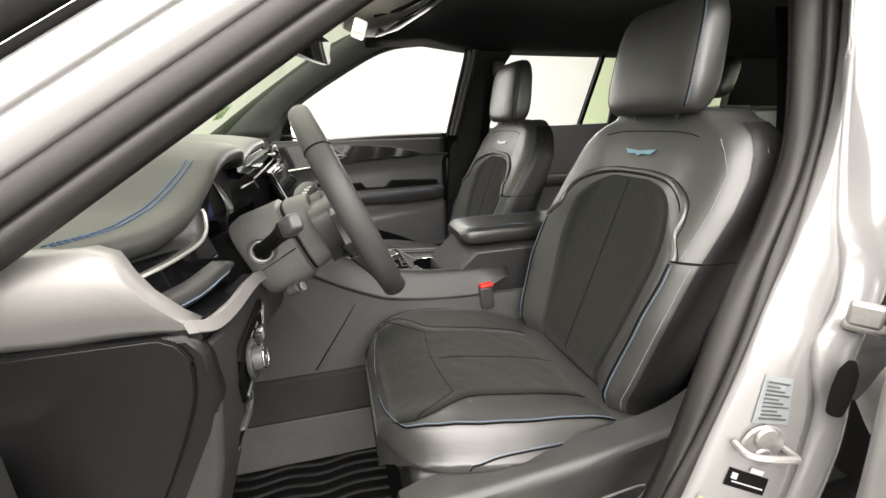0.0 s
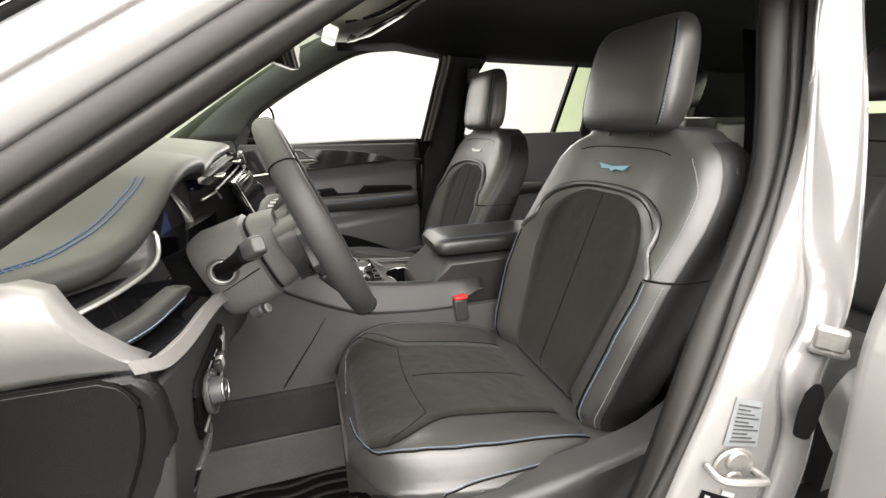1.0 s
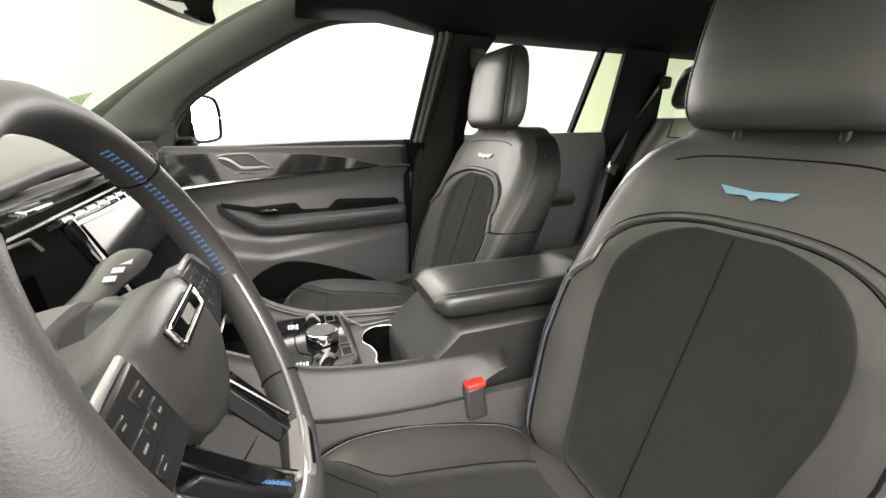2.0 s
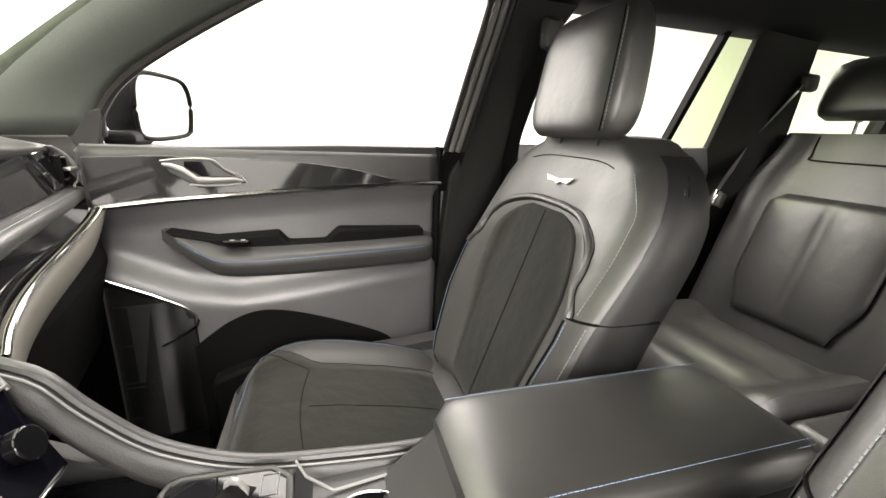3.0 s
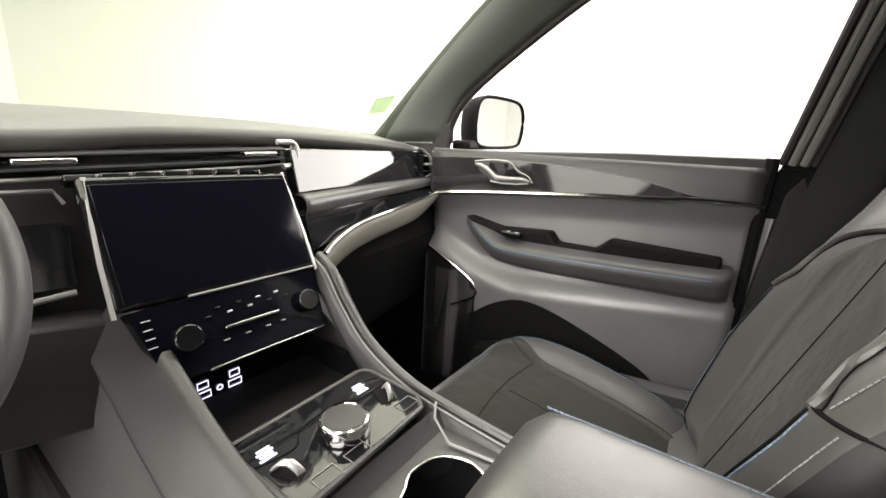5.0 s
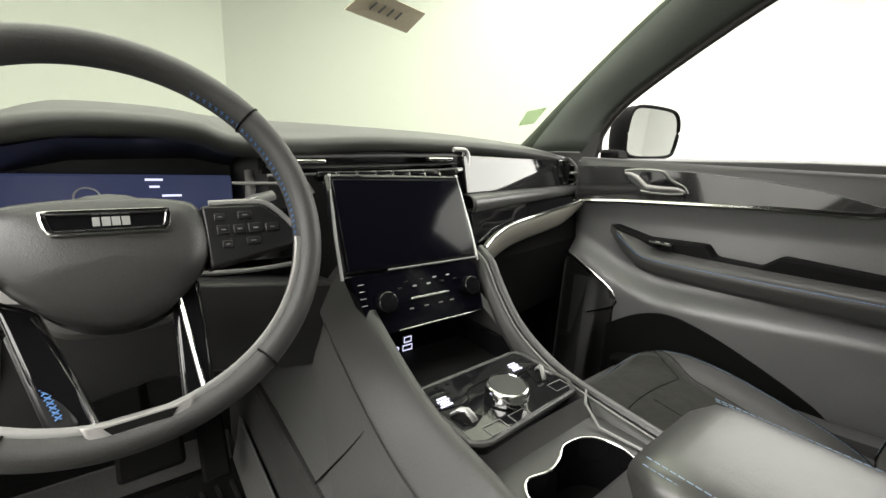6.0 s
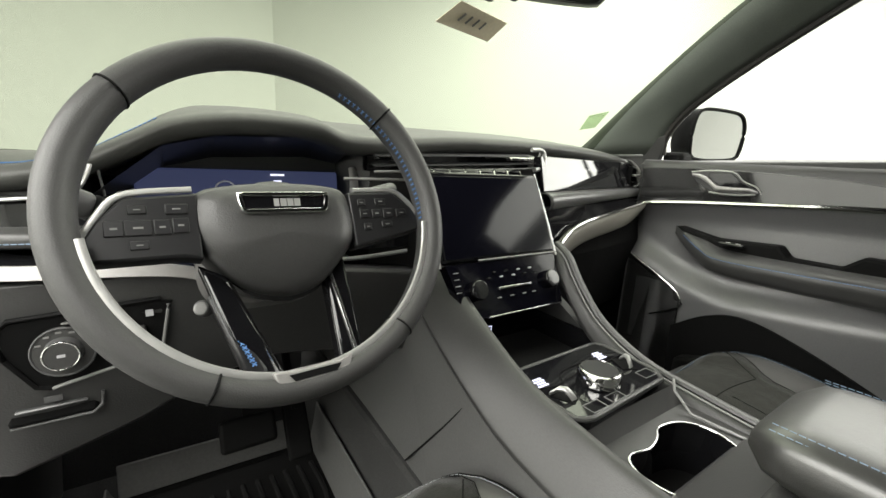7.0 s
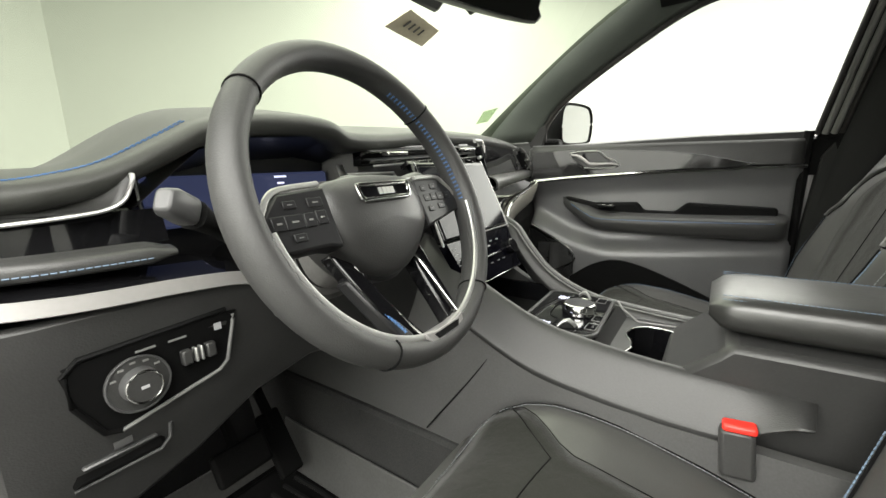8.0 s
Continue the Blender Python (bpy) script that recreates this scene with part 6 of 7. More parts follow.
# pedals and floor mat
ped = thing("brake_pedal", "black rubber brake pedal", "pedal")
raw("pad", *boxdata((-0.395, 1.05, 0.735), (0.11, 0.02, 0.065), -30), RUBBERSHADE, ped, bevel=0.008)
raw("arm", *boxdata((-0.395, 1.12, 0.83), (0.015, 0.02, 0.22), -30), RUBBERSHADE, ped)
ped = thing("accelerator_pedal", "black rubber accelerator pedal", "pedal")
raw("pad", *boxdata((-0.285, 1.10, 0.68), (0.055, 0.02, 0.15), -35), RUBBERSHADE, ped, bevel=0.006)
raw("arm", *boxdata((-0.285, 1.16, 0.78), (0.015, 0.02, 0.16), -35), RUBBERSHADE, ped)
mat = thing("floor_mat", "black rubber floor mat with raised ribs and lit-grey side walls", "floor mat")
raw("sheet", *boxdata((-0.43, 0.86, 0.556), (0.44, 0.62, 0.012)), RUBBERSHADE, mat, bevel=0.004)
# walls greyer than the sheet: the light they face is painted into them
for a, b, o, h in (((-0.240, 0.50), (-0.236, 1.18), (0.022, 0), 0.115), ((-0.236, 1.18), (-0.64, 1.19), (0, 0.022), 0.07), ((-0.64, 1.19), (-0.65, 0.55), (-0.016, 0), 0.04)):
    raw("side_wall", *loft([[(x, y, 0.560), (x + o[0] * 0.6, y + o[1] * 0.6, 0.560 + 0.5 * h), (x + o[0], y + o[1], 0.560 + h), (x + o[0] * 1.25, y + o[1] * 1.25, 0.560 + h), (x + o[0] * 1.25, y + o[1] * 1.25, 0.560)] for x, y in (a, ((a[0] + b[0]) / 2, (a[1] + b[1]) / 2), b)]), MATWALL, mat, "grey raised mat wall", bevel=0.003)
for i in range(13):
    x = -0.625 + 0.031 * i
    path = spline([(x, 0.60, 0.563), (x + 0.006, 0.68, 0.563), (x - 0.006, 0.76, 0.563), (x + 0.005, 0.84, 0.563), (x - 0.006, 0.92, 0.563), (x + 0.004, 1.0, 0.563), (x, 1.10, 0.563)], 4)
    raw("rib", *tube(path, 0.0055, 6), MATRIB, mat)
kp = thing("passenger_carpet", "black carpet in the passenger footwell", "carpet")
raw("sheet", *boxdata((0.45, 0.95, 0.556), (0.44, 0.6, 0.012)), CARPET, kp, bevel=0.004)

# ---- passenger door ----
door = thing("passenger_door", "closed passenger door with charcoal trim and dark gloss inlay", "car door")


def dx(y):
    return 0.8215 - 0.165 * y if y > 0.13 else 0.80


def card(u, w):
    y = 0.13 + 0.76 * u
    z = 0.66 + 0.695 * w
    line = line_table([(0.13, 1.275), (0.25, 1.274), (0.44, 1.264), (0.62, 1.253), (0.86, 1.232)], y)
    seam = line_table([(0.13, 1.04), (0.17, 1.038), (0.47, 1.011), (0.63, 1.0), (0.74, 1.027), (0.87, 1.097)], y)
    d = 0.012 * sstep(1.36, line, z) - 0.022 * sstep(line, line - 0.06, z) + 0.030 * sstep(seam + 0.05, seam - 0.03, z)
    return (dx(y) - d, y, z)


raw("trim_panel", *grid(card, 40, 60), DOORSKIN, door, "charcoal moulded door panel", solid=-0.02)
raw("window_ledge", *loft([[(dx(y) + a, y, z + b) for a, b in ((0.0, -0.03), (-0.004, 0.004), (0.016, 0.012), (0.03, 0.0), (0.03, -0.03))] for y, z in ((0.13, 1.366), (0.40, 1.362), (0.64, 1.352), (0.90, 1.338))]), SOFT, door, bevel=0.003)


def upper(u, w):
    y = 0.131 + 0.757 * u
    line = line_table([(0.13, 1.275), (0.25, 1.274), (0.44, 1.264), (0.62, 1.253), (0.86, 1.232)], y)
    z = line + (1.352 - line) * w
    return (dx(y) - 0.0155 + 0.006 * w ** 3, y, z)


raw("upper_pad", *grid(upper, 24, 8), SOFT, door, "dark padded upper door panel", solid=-0.004)


def on_door(name, outline, off, thick, mat, lab="", bevel=0.002):
    n = len(outline)
    v = [(dx(y) - off, y, z) for y, z in outline] + [(dx(y) - off + thick, y, z) for y, z in outline]
    return raw(name, v, [tuple(range(n)), tuple(range(2 * n - 1, n - 1, -1))] + [(i, (i + 1) % n, n + (i + 1) % n, n + i) for i in range(n)], mat, door, lab, smooth=bevel > 0, bevel=bevel)


on_door("gloss_inlay", [(0.885, 1.332), (0.754, 1.337), (0.603, 1.333), (0.47, 1.326), (0.365, 1.313), (0.266, 1.289), (0.222, 1.279), (0.443, 1.268), (0.618, 1.257), (0.756, 1.247), (0.88, 1.235)], 0.019, 0.02, WOOD, "dark gloss veneer inlay")
CH = [(0.885, 1.229), (0.756, 1.243), (0.618, 1.253), (0.443, 1.264), (0.300, 1.270), (0.251, 1.276), (0.124, 1.276)]
raw("bright_strip", *tube([(dx(p.x) - 0.021, p.x, p.y) for p in spline([(y, z, 0) for y, z in CH], 6)], 0.0065, 8, False, 1.0), CHROME, door, "bright strip along the door")
on_door("handle_bezel", [(0.760, 1.328), (0.72, 1.331), (0.666, 1.330), (0.636, 1.306), (0.600, 1.279), (0.65, 1.270), (0.694, 1.269), (0.744, 1.302)], 0.0215, 0.01, SHIELD, "grey handle recess", 0.003)
on_door("recess_pocket", [(0.715, 1.326), (0.668, 1.327), (0.640, 1.304), (0.62, 1.294), (0.686, 1.294), (0.716, 1.314)], 0.0225, 0.006, GLOSS, "gloss black pocket behind the handle", 0.001)
raw("recess_edge", *tube([(dx(p.x) - 0.0225, p.x, p.y) for p in spline([(0.756, 1.326, 0), (0.72, 1.331, 0), (0.664, 1.330, 0), (0.640, 1.310, 0), (0.612, 1.297, 0), (0.599, 1.281, 0)], 5)], 0.0016, 6), SILVER, door)
raw("inner_handle", *loft([[Vector((dx(y) - 0.034 + 0.010 * a, y, z)) + Vector((0.005 * math.cos(q), 0, s * math.sin(q))) for q in [k * math.tau / 12 for k in range(12)]] for y, z, s, a in ((0.752, 1.319, 0.003, 1), (0.735, 1.317, 0.005, 0.5), (0.715, 1.309, 0.0065, 0), (0.690, 1.288, 0.0065, 0), (0.66, 1.2875, 0.005, 0), (0.622, 1.289, 0.004, 0.3), (0.607, 1.284, 0.003, 1))]), CAPSILVER, door, "silver inner door handle")
raw("lock_lever", *tube([(dx(y) - 0.024, y, z) for y, z in ((0.708, 1.277), (0.68, 1.274), (0.640, 1.2745), (0.61, 1.279))], 0.0022, 8), SILVER, door, "thin silver lower edge of the handle")
# armrest
AR = [(0.775, 0.010, 1.180, 1.170, 1.152), (0.74, 0.040, 1.172, 1.157, 1.128), (0.69, 0.064, 1.158, 1.130, 1.092), (0.64, 0.078, 1.140, 1.114, 1.073), (0.5, 0.084, 1.135, 1.113, 1.066), (0.3, 0.084, 1.136, 1.115, 1.066), (0.18, 0.082, 1.138, 1.117, 1.067), (0.15, 0.060, 1.135, 1.115, 1.070)]
secs = []
for y, d, zt, zs, zb in AR:
    x = dx(y)
    secs.append(spline([(x + 0.03, y, zt), (x - d * 0.5, y, zt - 0.004), (x - d * 0.9, y, zs + 0.008), (x - d, y, zs - 0.004), (x - d * 0.97, y, (zs + zb) / 2), (x - d * 0.75, y, zb), (x + 0.03, y, zb - 0.01)], 3))
m = [[secs[i][j] for i in range(len(secs))] for j in range(len(secs[0]))]
m = [spline(c, 5) for c in m]
raw("armrest", *loft([[m[j][i] for j in range(len(m))] for i in range(len(m[0]))], True), SOFT, door, "padded armrest with blue stitching")
st = spline([(dx(y) - d * 1.005, y, zs - 0.0005) for y, d, zt, zs, zb in AR[1:-1]], 8)
raw("stitching", *stitches(st), BLUE, door)
# plate in place of a hollow pull cup; dark colour paints its inner shade
on_door("pull_cup_shade", [(0.766, 1.179), (0.673, 1.158), (0.542, 1.163), (0.521, 1.137), (0.434, 1.135), (0.401, 1.165), (0.173, 1.154), (0.173, 1.10), (0.66, 1.10)], 0.036, 0.05, INKSHADE, "pull cup plate with recess shade in its colour", 0.006)
raw("window_switch", *boxdata((dx(0.62) - 0.052, 0.625, 1.150), (0.03, 0.055, 0.008), 0, 20, 0), GLOSS, door, bevel=0.003)
for i in range(2):
    raw("switch_key", *boxdata((dx(0.62) - 0.056, 0.632 - 0.022 * i, 1.154), (0.016, 0.012, 0.006), 0, 20, 0), SILVER, door, bevel=0.002)
# speaker and map pocket; dark plates put the lower door's shade into colour
SPK = [(0.885, 1.078), (0.807, 1.034), (0.752, 0.998), (0.730, 0.970), (0.728, 0.90), (0.732, 0.570), (0.885, 0.570)]
on_door("speaker_grille_shade", SPK, 0.020, 0.02, INKSHADE, "black speaker grille, run down as painted footwell shade", 0)
raw("speaker_trim", *tube([(dx(y) - 0.022, y, z) for y, z in [(0.885, 1.080), (0.808, 1.037), (0.757, 1.005), (0.738, 0.990), (0.728, 0.974), (0.724, 0.960), (0.730, 0.946), (0.748, 0.934), (0.80, 0.908)]], 0.0032, 8), CHROME, door, "bright speaker edge")
on_door("pocket_shade_plate", [(p.x, p.y) for p in spline([(0.735, 0.896, 0), (0.66, 0.948, 0), (0.577, 0.966, 0), (0.454, 0.930, 0), (0.288, 0.852, 0), (0.24, 0.80, 0)], 6)] + [(0.24, 0.665), (0.728, 0.665)], 0.033, 0.01, INKSHADE, "map pocket opening and lower door shade as a dark plate", 0)
on_door("map_pocket", [(p.x, p.y) for p in spline([(0.70, 0.82, 0), (0.60, 0.845, 0), (0.45, 0.83, 0), (0.24, 0.77, 0)], 6)] + [(0.24, 0.68), (0.70, 0.68)], 0.075, 0.05, RUBBERSHADE, "charcoal map pocket", 0.01)
block("door_skin", (0.87, 0.5, 0.99), (0.02, 0.8, 0.72), PAINT, door, "white outer door skin")

# ---- outside mirror ----
mir = thing("door_mirror", "dark door mirror seen through the side window", "mirror")
plate("sail_panel", [(0.905, 1.345), (0.87, 1.345), (0.845, 1.425), (0.93, 1.40)], lambda y, z: side_x(y, z) - 0.006, SOFT, mir, "", 0.02)
mo = [(-0.10, -0.060), (-0.105, 0.0), (-0.095, 0.052), (-0.06, 0.070), (0.05, 0.068), (0.085, 0.055), (0.100, 0.02), (0.095, -0.04), (0.075, -0.066), (-0.02, -0.075), (-0.075, -0.073)]
mp = even(spline([(a, b, 0) for a, b in mo], 5, True), 44, True)
MM = Matrix.Translation((0.885, 0.80, 1.437)) @ pose(0, 0, 0, 90, 0, -16)


def mm(p, k, h):
    return MM @ Vector((p.x * k, p.y * k, h))


raw("housing", *loft([[mm(p, 1.0, 0.0) for p in mp], [mm(p, 1.05, -0.02) for p in mp], [mm(p, 0.95, -0.07) for p in mp], [mm(p, 0.6, -0.11) for p in mp]]), RUBBERSHADE, mir, "dark mirror housing")
raw("glass", *loft([[mm(p, 0.95, 0.0005) for p in mp], [mm(p, 0.94, 0.002) for p in mp]]), MIRROR, mir, "bright mirror glass")
raw("bezel", *tube([mm(p, 1.0, 0.003) for p in mp], 0.005, 8, True), RUBBERSHADE, mir)
raw("stalk", *boxdata((0.80, 0.85, 1.365), (0.12, 0.06, 0.03)), RUBBERSHADE, mir, bevel=0.01)

# ---- roof fittings ----
oh = thing("overhead_console", "grey overhead console with lamps and sunglasses holder", "overhead console")
raw("body", *loft([spline([(x * k, y, z) for x, z in ((-0.115, 1.80), (-0.110, zb + 0.035), (-0.085, zb + 0.010), (-0.04, zb), (0.04, zb), (0.085, zb + 0.010), (0.110, zb + 0.035), (0.115, 1.80))], 4) for y, zb, k in ((0.62, 1.69, 0.6), (0.60, 1.648, 0.85), (0.56, 1.630, 0.97), (0.50, 1.634, 1.0), (0.42, 1.672, 1.0), (0.34, 1.725, 0.97), (0.28, 1.765, 0.9))], True), HOUSING, oh, "beige-grey moulded housing")
raw("lamp_lens", *boxdata((-0.055, 0.568, 1.628), (0.070, 0.032, 0.032), 20), LENS, oh, "white reading lamp lens", bevel=0.005)
for x, r, mt, lb in ((-0.098, 0.0045, INKSHADE, "dark gap of the sunglasses holder"), (-0.088, 0.003, CHROME, "chrome edge of the sunglasses holder"), (-0.060, 0.0035, INKSHADE, ""), (0.065, 0.0035, INKSHADE, "")):
    raw("holder_line", *tube(spline([(x, 0.535, 1.639 + 0.25 * max(0, abs(x) - 0.06)), (x * 1.06, 0.46, 1.656 + 0.35 * max(0, abs(x) - 0.06)), (x * 1.04, 0.38, 1.700 + 0.35 * max(0, abs(x) - 0.06)), (x, 0.31, 1.746 + 0.2 * max(0, abs(x) - 0.06))], 6), r, 6), mt, oh, lb)
raw("holder_lid", *loft([[(x, y, z + 0.001 + 0.010 * (abs(x) / 0.055) ** 2) for x in (-0.055, -0.03, 0.0, 0.03, 0.055)] for y, z in ((0.52, 1.628), (0.46, 1.647), (0.38, 1.694), (0.32, 1.735))], False, False), POD, oh, "dark sunglasses holder lid", solid=0.004)
for y0 in (0.25, -0.57):
    gh = thing("grab_handle", "black folding grab handle over the door", "grab handle", "grab handles")
    raw("bar", *tube(spline([(0.575, y0 + 0.085, 1.782), (0.555, y0 + 0.078, 1.760), (0.548, y0 + 0.05, 1.752), (0.548, y0 - 0.05, 1.752), (0.555, y0 - 0.078, 1.760), (0.575, y0 - 0.085, 1.782)], 5), 0.008, 8, False, 1.3), KNOBGREY, gh)
    for s in (-1, 1):
        raw("mount", *boxdata((0.58, y0 + s * 0.085, 1.780), (0.045, 0.03, 0.02)), KNOBGREY, gh, bevel=0.005)
hl = thing("roof_lamp", "small pale oval lamp in the headliner", "lamp")
raw("lens", *loft([[(0.50 + 0.02 * k * math.cos(q), -0.347 + 0.035 * k * math.sin(q), z) for q in [j * math.tau / 24 for j in range(24)]] for k, z in ((1, 1.785), (1, 1.775), (0.8, 1.771))]), GREY, hl)
rv = thing("rear_view_mirror", "black rear-view mirror on a windshield stalk", "mirror")
ro = [(-0.12, -0.028), (-0.125, 0.0), (-0.118, 0.027), (0.118, 0.030), (0.126, 0.0), (0.118, -0.030)]
rp = even(spline([(a, b, 0) for a, b in ro], 5, True), 40, True)
RM = Matrix.Translation((-0.055, 0.685, 1.592)) @ pose(0, 0, 0, 96, 0, -20)
raw("housing", *loft([[RM @ Vector((p.x * k, p.y * k, h)) for p in rp] for k, h in ((1, 0), (1.04, -0.012), (0.9, -0.032), (0.5, -0.04))]), SOFT, rv, "black housing")
raw("glass", *loft([[RM @ Vector((p.x * k, p.y * k, h)) for p in rp] for k, h in ((0.97, 0.0005), (0.96, 0.002))]), MIRROR, rv, "mirror glass")
raw("stalk", *tube([(-0.03, 0.70, 1.60), (-0.018, 0.74, 1.585), (-0.01, 0.80, 1.66)], 0.012, 10), SOFT, rv)
raw("camera_box", *boxdata((-0.02, 0.82, 1.665), (0.11, 0.13, 0.045), -38), SOFT, rv, bevel=0.012)

tag = thing("paper_tag", "tan paper tag hanging behind the windshield", "paper tag")
T3 = [(-0.041, 0.939, 1.585), (0.095, 0.944, 1.575), (0.112, 0.905, 1.606), (-0.02, 0.885, 1.612)]
raw("sheet", *loft([T3, [(x, y, z - 0.001) for x, y, z in T3]]), PAPER, tag, smooth=False)
q = [Vector(p) for p in T3]
for i in range(4):
    a = q[0].lerp(q[1], 0.25 + 0.14 * i).lerp(q[3].lerp(q[2], 0.25 + 0.14 * i), 0.35)
    b = q[0].lerp(q[1], 0.25 + 0.14 * i).lerp(q[3].lerp(q[2], 0.25 + 0.14 * i), 0.68)
    raw("mark", *tube([a + Vector((0, -0.001, -0.0018)), b + Vector((0, -0.001, -0.0018))], 0.002, 5), GREY, tag)
stk = thing("windshield_sticker", "pale green sticker in the windshield corner", "sticker")
S = [(0.648, 1.015, 1.494), (0.595, 1.045, 1.478), (0.60, 1.08, 1.437), (0.645, 1.058, 1.447)]
raw("sheet", *loft([S, [(x, y + 0.002, z) for x, y, z in S]]), GREENSTK, stk, smooth=False)

# ---- belts ----
def belt(name, label, pts, w=0.046, up=(1, 0, 0)):
    b = thing(name, label, "seat belt", "seat belts")
    P = spline(pts, 8)
    raw("webbing", *tube(P, 0.0012, 6, False, w / 2 / 0.0012, up), GREY if w > 0.048 else RUBBERSHADE, b)
    return b


b = belt("passenger_belt", "black seat belt beside the passenger seat", [(0.622, -0.072, 1.63), (0.715, -0.052, 1.40), (0.730, -0.04, 1.10), (0.735, 0.0, 0.75)], up=(1, 0.25, 0))
raw("guide_ring", *boxdata((0.622, -0.075, 1.638), (0.03, 0.05, 0.07)), SOFT, b, "black belt guide", bevel=0.012)
b = belt("rear_belt", "grey seat belt across the rear seat side", [(0.628, -0.904, 1.590), (0.680, -0.865, 1.466), (0.715, -0.775, 1.263), (0.72, -0.74, 1.085), (0.71, -0.70, 0.92)], w=0.05, up=(1, 0.6, 0))
raw("tongue", *boxdata((0.695, -0.765, 1.25), (0.02, 0.05, 0.05), 20), CHROME, b, "bright belt tongue", bevel=0.006)
raw("guide_ring", *boxdata((0.634, -0.93, 1.600), (0.03, 0.06, 0.05)), SOFT, b, "black belt guide", bevel=0.012)
b = belt("driver_belt", "black seat belt beside the driver seat", [(-0.50, -0.20, 1.60), (-0.58, -0.16, 1.35), (-0.65, -0.06, 1.05), (-0.70, 0.06, 0.75)], up=(1, -0.25, 0))
raw("buckle_tongue", *boxdata((-0.66, -0.03, 1.02), (0.02, 0.05, 0.06)), SOFT, b, "black belt tongue", bevel=0.006)

# ---- driver doorway fittings ----
def on_bp(a, b, h=0.0):
    """A point of the painted jamb: a across (0 at the seal, 1 at the outer edge), b metres of height, h proud."""
    def at(L):
        return Vector(tuple(line_table([(p[2], p[i]) for p in reversed(L)], b) for i in (0, 1))+ (b,))
    p, q = at(B_PAINT), at(B_EDGE)
    return p.lerp(q, a) + Vector((-0.8, 0.6, 0)) * (0.010 * math.sin(math.pi * min(max(a, 0.01), 0.99)) ** 0.7 + h)


def jamb_plate(parent, name, a0, a1, b0, b1, mat, lift=0.002, slant=-0.25):
    """A thin label on the jamb between a0 and a1, from b0 up to b1; slant drops it towards the outer edge."""
    c = [on_bp(a, b + slant * 0.06 * (a - a0), h) for h in (lift, lift + 0.0008) for a, b in ((a0, b0), (a1, b0), (a1, b1), (a0, b1))]
    return raw(name, c, [(0, 1, 2, 3), (4, 5, 6, 7), (0, 1, 5, 4), (1, 2, 6, 5), (2, 3, 7, 6), (3, 0, 4, 7)], mat, parent, smooth=False)


sk = thing("door_striker", "bright steel door striker on the pillar", "door latch")
jd = (on_bp(0.8, 0.95) - on_bp(0.2, 0.95)).normalized()
jn = jd.cross(Vector((0, 0, 1)))
jn = jn if jn.x < 0 else -jn
sm = Matrix((jd, jn.cross(jd), jn)).transposed().to_4x4()
sm.translation = on_bp(0.52, 0.968, -0.002)
disc("base", sm, 0.031, 0.005, STEEL, sk, "round steel base", 28, 0.003)
disc("boss", sm @ pose(0, 0.014, 0.004), 0.016, 0.006, STEEL, sk, "", 24, 0.003)
disc("boss", sm @ pose(0, -0.016, 0.004), 0.013, 0.006, STEEL, sk, "", 24, 0.003)
raw("loop", *tube(spline([sm @ Vector(p) for p in ((-0.040, 0.006, 0.002), (-0.038, 0.004, 0.022), (-0.02, 0.001, 0.028), (0.02, -0.004, 0.028), (0.034, -0.008, 0.022), (0.034, -0.010, 0.002))], 5), 0.0050, 8), STEEL, sk, "steel striker loop")
lb = thing("pillar_label", "grey printed label on the door pillar", "label")
jamb_plate(lb, "paper", 0.34, 0.72, 1.000, 1.066, STICKER)
for i in range(10):
    jamb_plate(lb, "print_bar", 0.39, 0.68 - 0.06 * (i % 3), 1.006 + 0.0056 * i, 1.0078 + 0.0056 * i, KNOBGREY, 0.0034)
lb = thing("maker_label", "black label with pale bars on the pillar", "label")
jamb_plate(lb, "film", 0.30, 0.72, 0.914, 0.938, INKSHADE, slant=-0.9)
jamb_plate(lb, "dot", 0.34, 0.40, 0.924, 0.932, MARK, 0.0034, slant=-0.9)
jamb_plate(lb, "bar", 0.50, 0.64, 0.9300, 0.9365, MARK, 0.0034, slant=-0.9)
jamb_plate(lb, "bar", 0.36, 0.69, 0.9185, 0.9200, MARK, 0.0034, slant=-0.9)
lb = thing("tyre_label", "white and yellow printed label on the pillar", "label")
jamb_plate(lb, "paper", 0.12, 0.62, 0.825, 0.900, STICKER, slant=-0.9)
jamb_plate(lb, "yellow_band", 0.14, 0.24, 0.833, 0.896, YELLOW, 0.0034, slant=-0.9)
for i in range(6):
    jamb_plate(lb, "print_bar", 0.29, 0.58, 0.838 + 0.009 * i, 0.840 + 0.009 * i, KNOBGREY, 0.0034, slant=-0.9)
# open rear door
rd = thing("rear_door", "open white rear door beside the pillar", "car door")
RE = [(-0.86, -0.045, 1.26), (-0.875, 0.0, 1.215), (-0.888, 0.035, 1.16), (-0.905, 0.062, 1.09), (-0.917, 0.075, 1.0), (-0.925, 0.085, 0.9), (-0.93, 0.10, 0.75), (-0.93, 0.12, 0.55)]
re_ = even(spline(RE, 6), 24)
OUTWARD = Vector((-0.88, -0.47, 0.0))
secs = [[p + OUTWARD * (0.9 * w) + Vector((-0.03, 0.045, 0)) * math.sin(min(w * 14, math.pi / 2)) - Vector((0, 0, 0)) for w in (0, 0.01, 0.03, 0.07, 0.12, 0.3, 0.6, 1.0)] for p in re_]
raw("skin", *loft(secs, False, False), PAINT, rd, "white painted door skin", solid=0.02)
top = [p + OUTWARD * (0.9 * w) for w in (0, 0.2, 0.6, 1.0) for p in [Vector(RE[0])]]
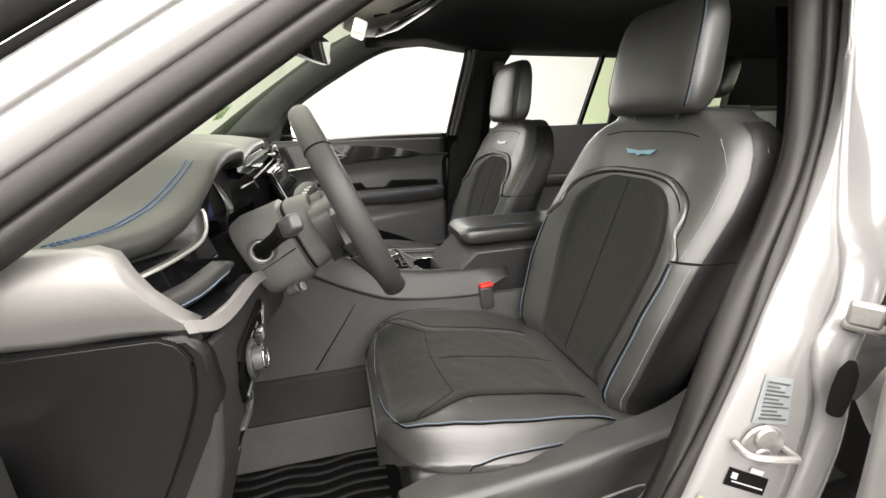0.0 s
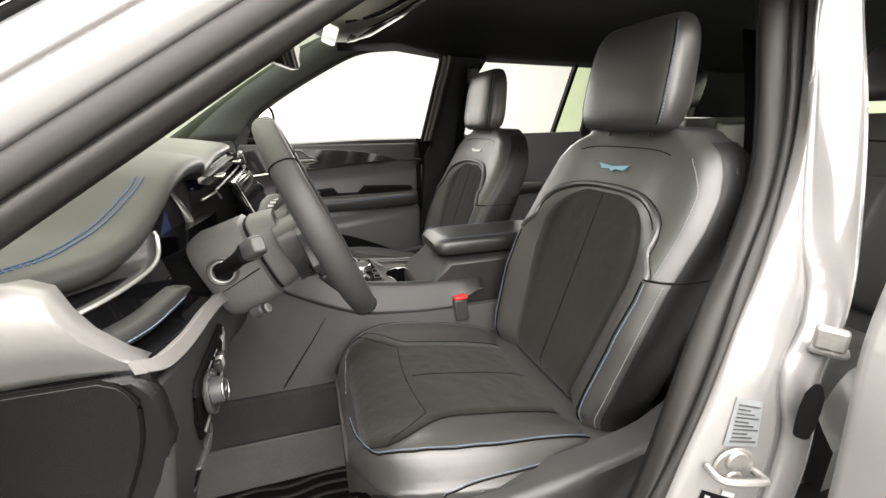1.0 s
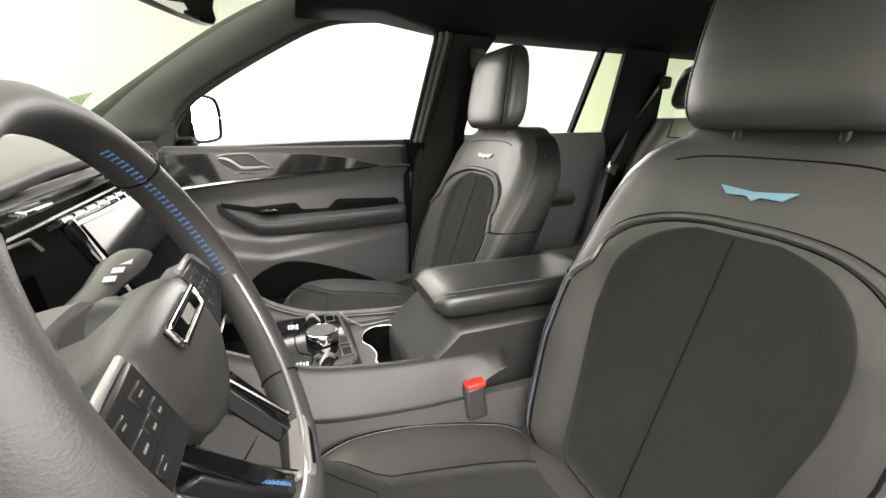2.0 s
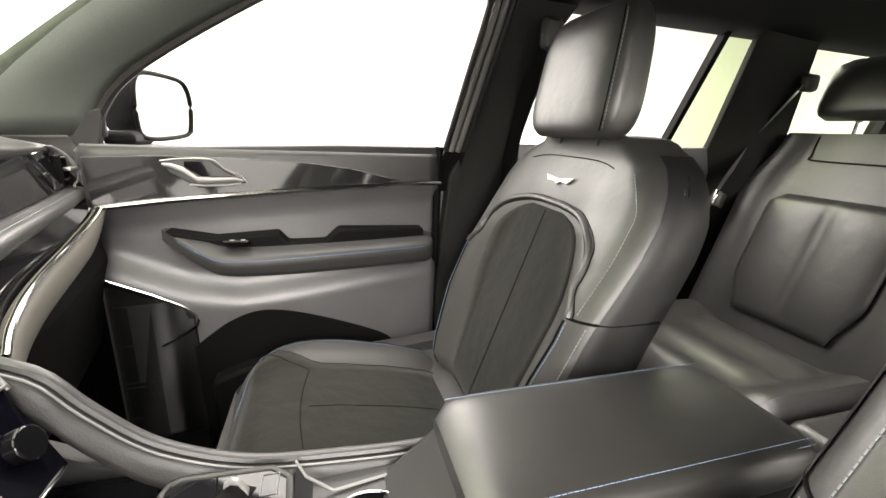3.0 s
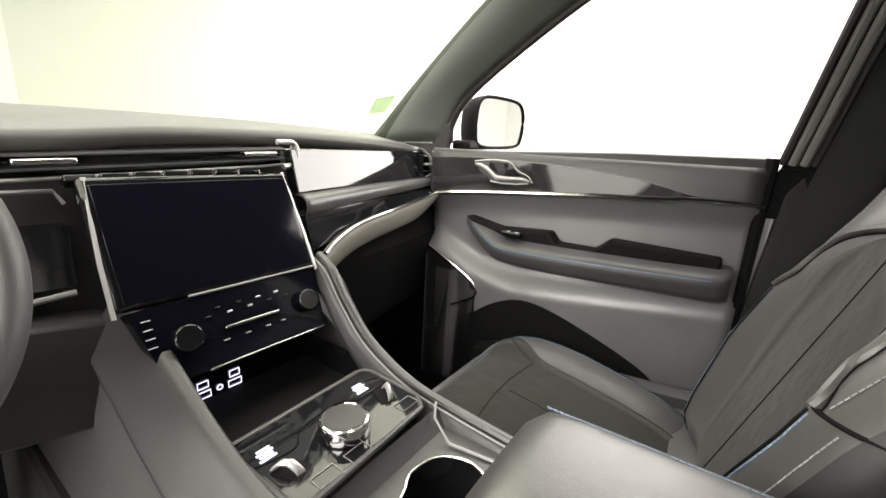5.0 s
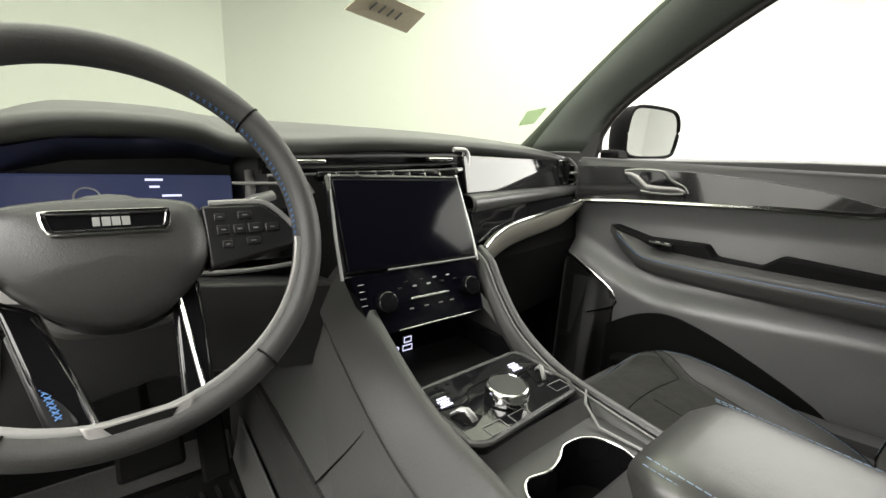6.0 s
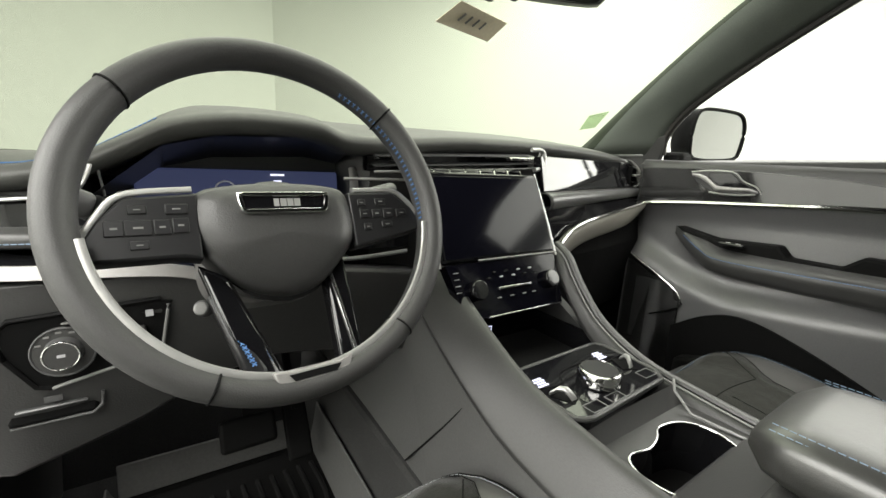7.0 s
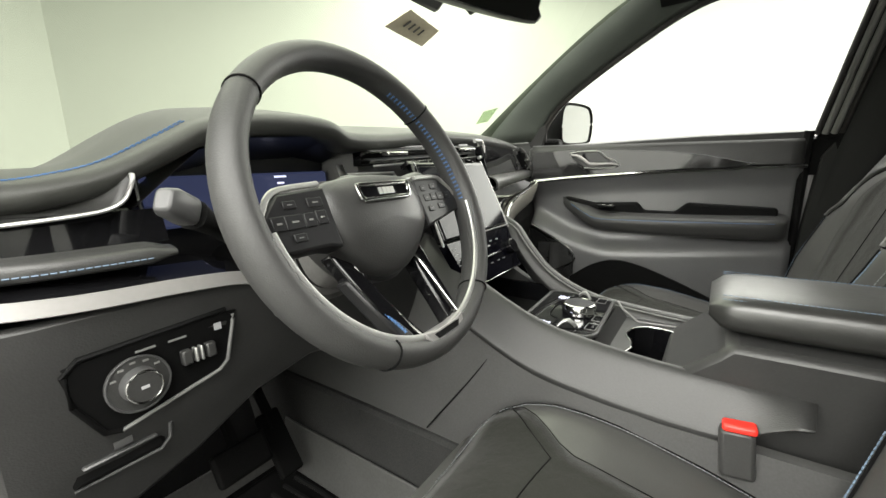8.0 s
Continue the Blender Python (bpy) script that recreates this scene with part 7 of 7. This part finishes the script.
raw("window_frame", *loft([[p, p + Vector((0.10, 0.02, 0.46)), p + Vector((0.08, -0.03, 0.46)), p + Vector((-0.02, -0.05, 0))] for p in top]), RUBBERSHADE, rd, "black window frame", smooth=False)
raw("belt_strip", *tube([p + Vector((0.0, 0.01, 0.012)) for p in top], 0.006, 8), CHROME, rd, "bright strip under the window")
raw("hinge", *boxdata((-0.852, 0.022, 1.155), (0.034, 0.018, 0.030), 0, 0, 30), STEEL, rd, "zinc hinge plate", bevel=0.004)
raw("hinge_arm", *boxdata((-0.848, 0.012, 1.134), (0.042, 0.024, 0.014), 0, 0, 30), STEEL, rd, "", bevel=0.006)
raw("check_boot", *loft([[Vector((-0.866, 0.050 + 0.004 * t, 1.085 - 0.055 * t)) + Vector((0.009 * k * math.cos(q), 0.006 * k * math.cos(q), 0.006 * math.sin(q))) for q in [j * math.tau / 14 for j in range(14)]] for t, k in ((-0.2, 0.5), (0, 0.9), (0.4, 1.0), (0.8, 0.95), (1.1, 0.8))]), RUBBERSHADE, rd, "black rubber cable boot")
raw("lining", *loft([[Vector(RE[i]) + OUTWARD * w + Vector((0.03, -0.06, 0)) for i in (1, 4, 6, 7)] for w in (0.03, 0.9)], False, False), SOFT, rd, "charcoal door lining", solid=0.02)
# open driver door, swung forward
dd = thing("driver_door", "open white driver door with a charcoal lining", "car door")
DA, DB = Vector((-0.90, 1.16, 0)), Vector((-1.80, 1.50, 0))
nd = Vector((DB.y - DA.y, DA.x - DB.x, 0)).normalized()
nd = nd if nd.y > 0 else -nd


def door_sheet(name, off, prof, mat, lab):
    return raw(name, *loft([[DA.lerp(DB, t) + nd * (off + b) + Vector((0, 0, z)) for z, b in prof] for t in [i / 8 for i in range(9)]], False, False), mat, dd, lab, solid=0.02)


door_sheet("skin", 0.16, [(0.45, -0.03), (0.6, 0.0), (0.9, 0.02), (1.15, 0.01), (1.30, -0.03)], PAINT, "white painted door skin")
door_sheet("lining", 0.02, [(0.50, 0.02), (0.75, -0.01), (1.0, 0.0), (1.06, -0.05), (1.12, -0.05), (1.14, 0.0), (1.32, 0.03)], SOFT, "charcoal door lining")
raw("window_frame", *tube(spline([DA + nd * 0.08 + Vector((0, 0, 1.30)), DA.lerp(DB, 0.35) + nd * 0.06 + Vector((0.03, 0, 1.52)), DA.lerp(DB, 0.75) + nd * 0.03 + Vector((0.06, 0, 1.66)), DA.lerp(DB, 0.95) + nd * 0.03 + Vector((0.06, 0, 1.66)), DA.lerp(DB, 0.98) + nd * 0.08 + Vector((0, 0, 1.30))], 6), 0.03, 8), RUBBERSHADE, dd, "black window frame")

# outer shell that closes the body: bonnet, fenders, quarters and wheels
def bonnet_fn(u, w):
    x, y = -0.86 + 1.72 * u, 1.52 + 0.98 * w
    a = abs(x) / 0.86
    return (x * (1 - 0.10 * w ** 3), y - 0.10 * a ** 3 * w, 1.06 - 0.07 * w - 0.03 * a ** 4 - 0.10 * max(0.0, w - 0.9) ** 2 * 60)


raw("bonnet", *grid(bonnet_fn, 15, 15), PAINT, car, "white painted bonnet", solid=0.006)
for s in (-1, 1):
    def fender(u, w, s=s):
        y = 1.18 + 1.25 * u
        z = 0.48 + 0.58 * w
        arch = max(0.0, 0.40 - math.hypot(y - 1.75, z - 0.38))
        return (s * (0.90 - 0.06 * u ** 3 - 0.03 * w ** 3), y, z + arch * (1 - w) * 0.9)
    raw("front_fender", *grid(fender, 24, 10), PAINT, car, "white painted front fender", solid=0.01)

    def quarter(u, w, s=s):
        y = -1.05 - 1.38 * u
        z = 0.48 + 0.90 * w
        arch = max(0.0, 0.40 - math.hypot(y + 1.20, z - 0.38))
        return (s * (0.91 - 0.04 * w ** 3 - 0.04 * u ** 3), y, z + arch * (1 - w) * 0.9)
    raw("rear_quarter", *grid(quarter, 24, 10), PAINT, car, "white painted rear quarter panel", solid=0.01)
    for y in (1.75, -1.20):
        wm = pose(s * 0.80, y, 0.375, 0, 90, 0)
        tyre = raw("tyre", *tube([wm @ Vector((0.30 * math.cos(k * math.tau / 40), 0.30 * math.sin(k * math.tau / 40), 0)) for k in range(40)], 0.075, 12, True, 1.4, wm.to_3x3() @ Vector((0, 0, 1))), RUBBERSHADE, car, "black rubber tyre")
        disc("wheel_rim", wm @ pose(0, 0, -0.06), 0.24, 0.12, STEEL, tyre, "grey alloy rim")
raw("front_bumper", *loft([[(x, 2.44 - 0.12 * (abs(x) / 0.86) ** 3 + d, z) for z, d in ((0.45, -0.02), (0.60, 0.03), (0.85, 0.02), (1.0, -0.03))] for x in [-0.86 + 1.72 * i / 12 for i in range(13)]], False, False), PAINT, car, "white painted front bumper", solid=0.02)
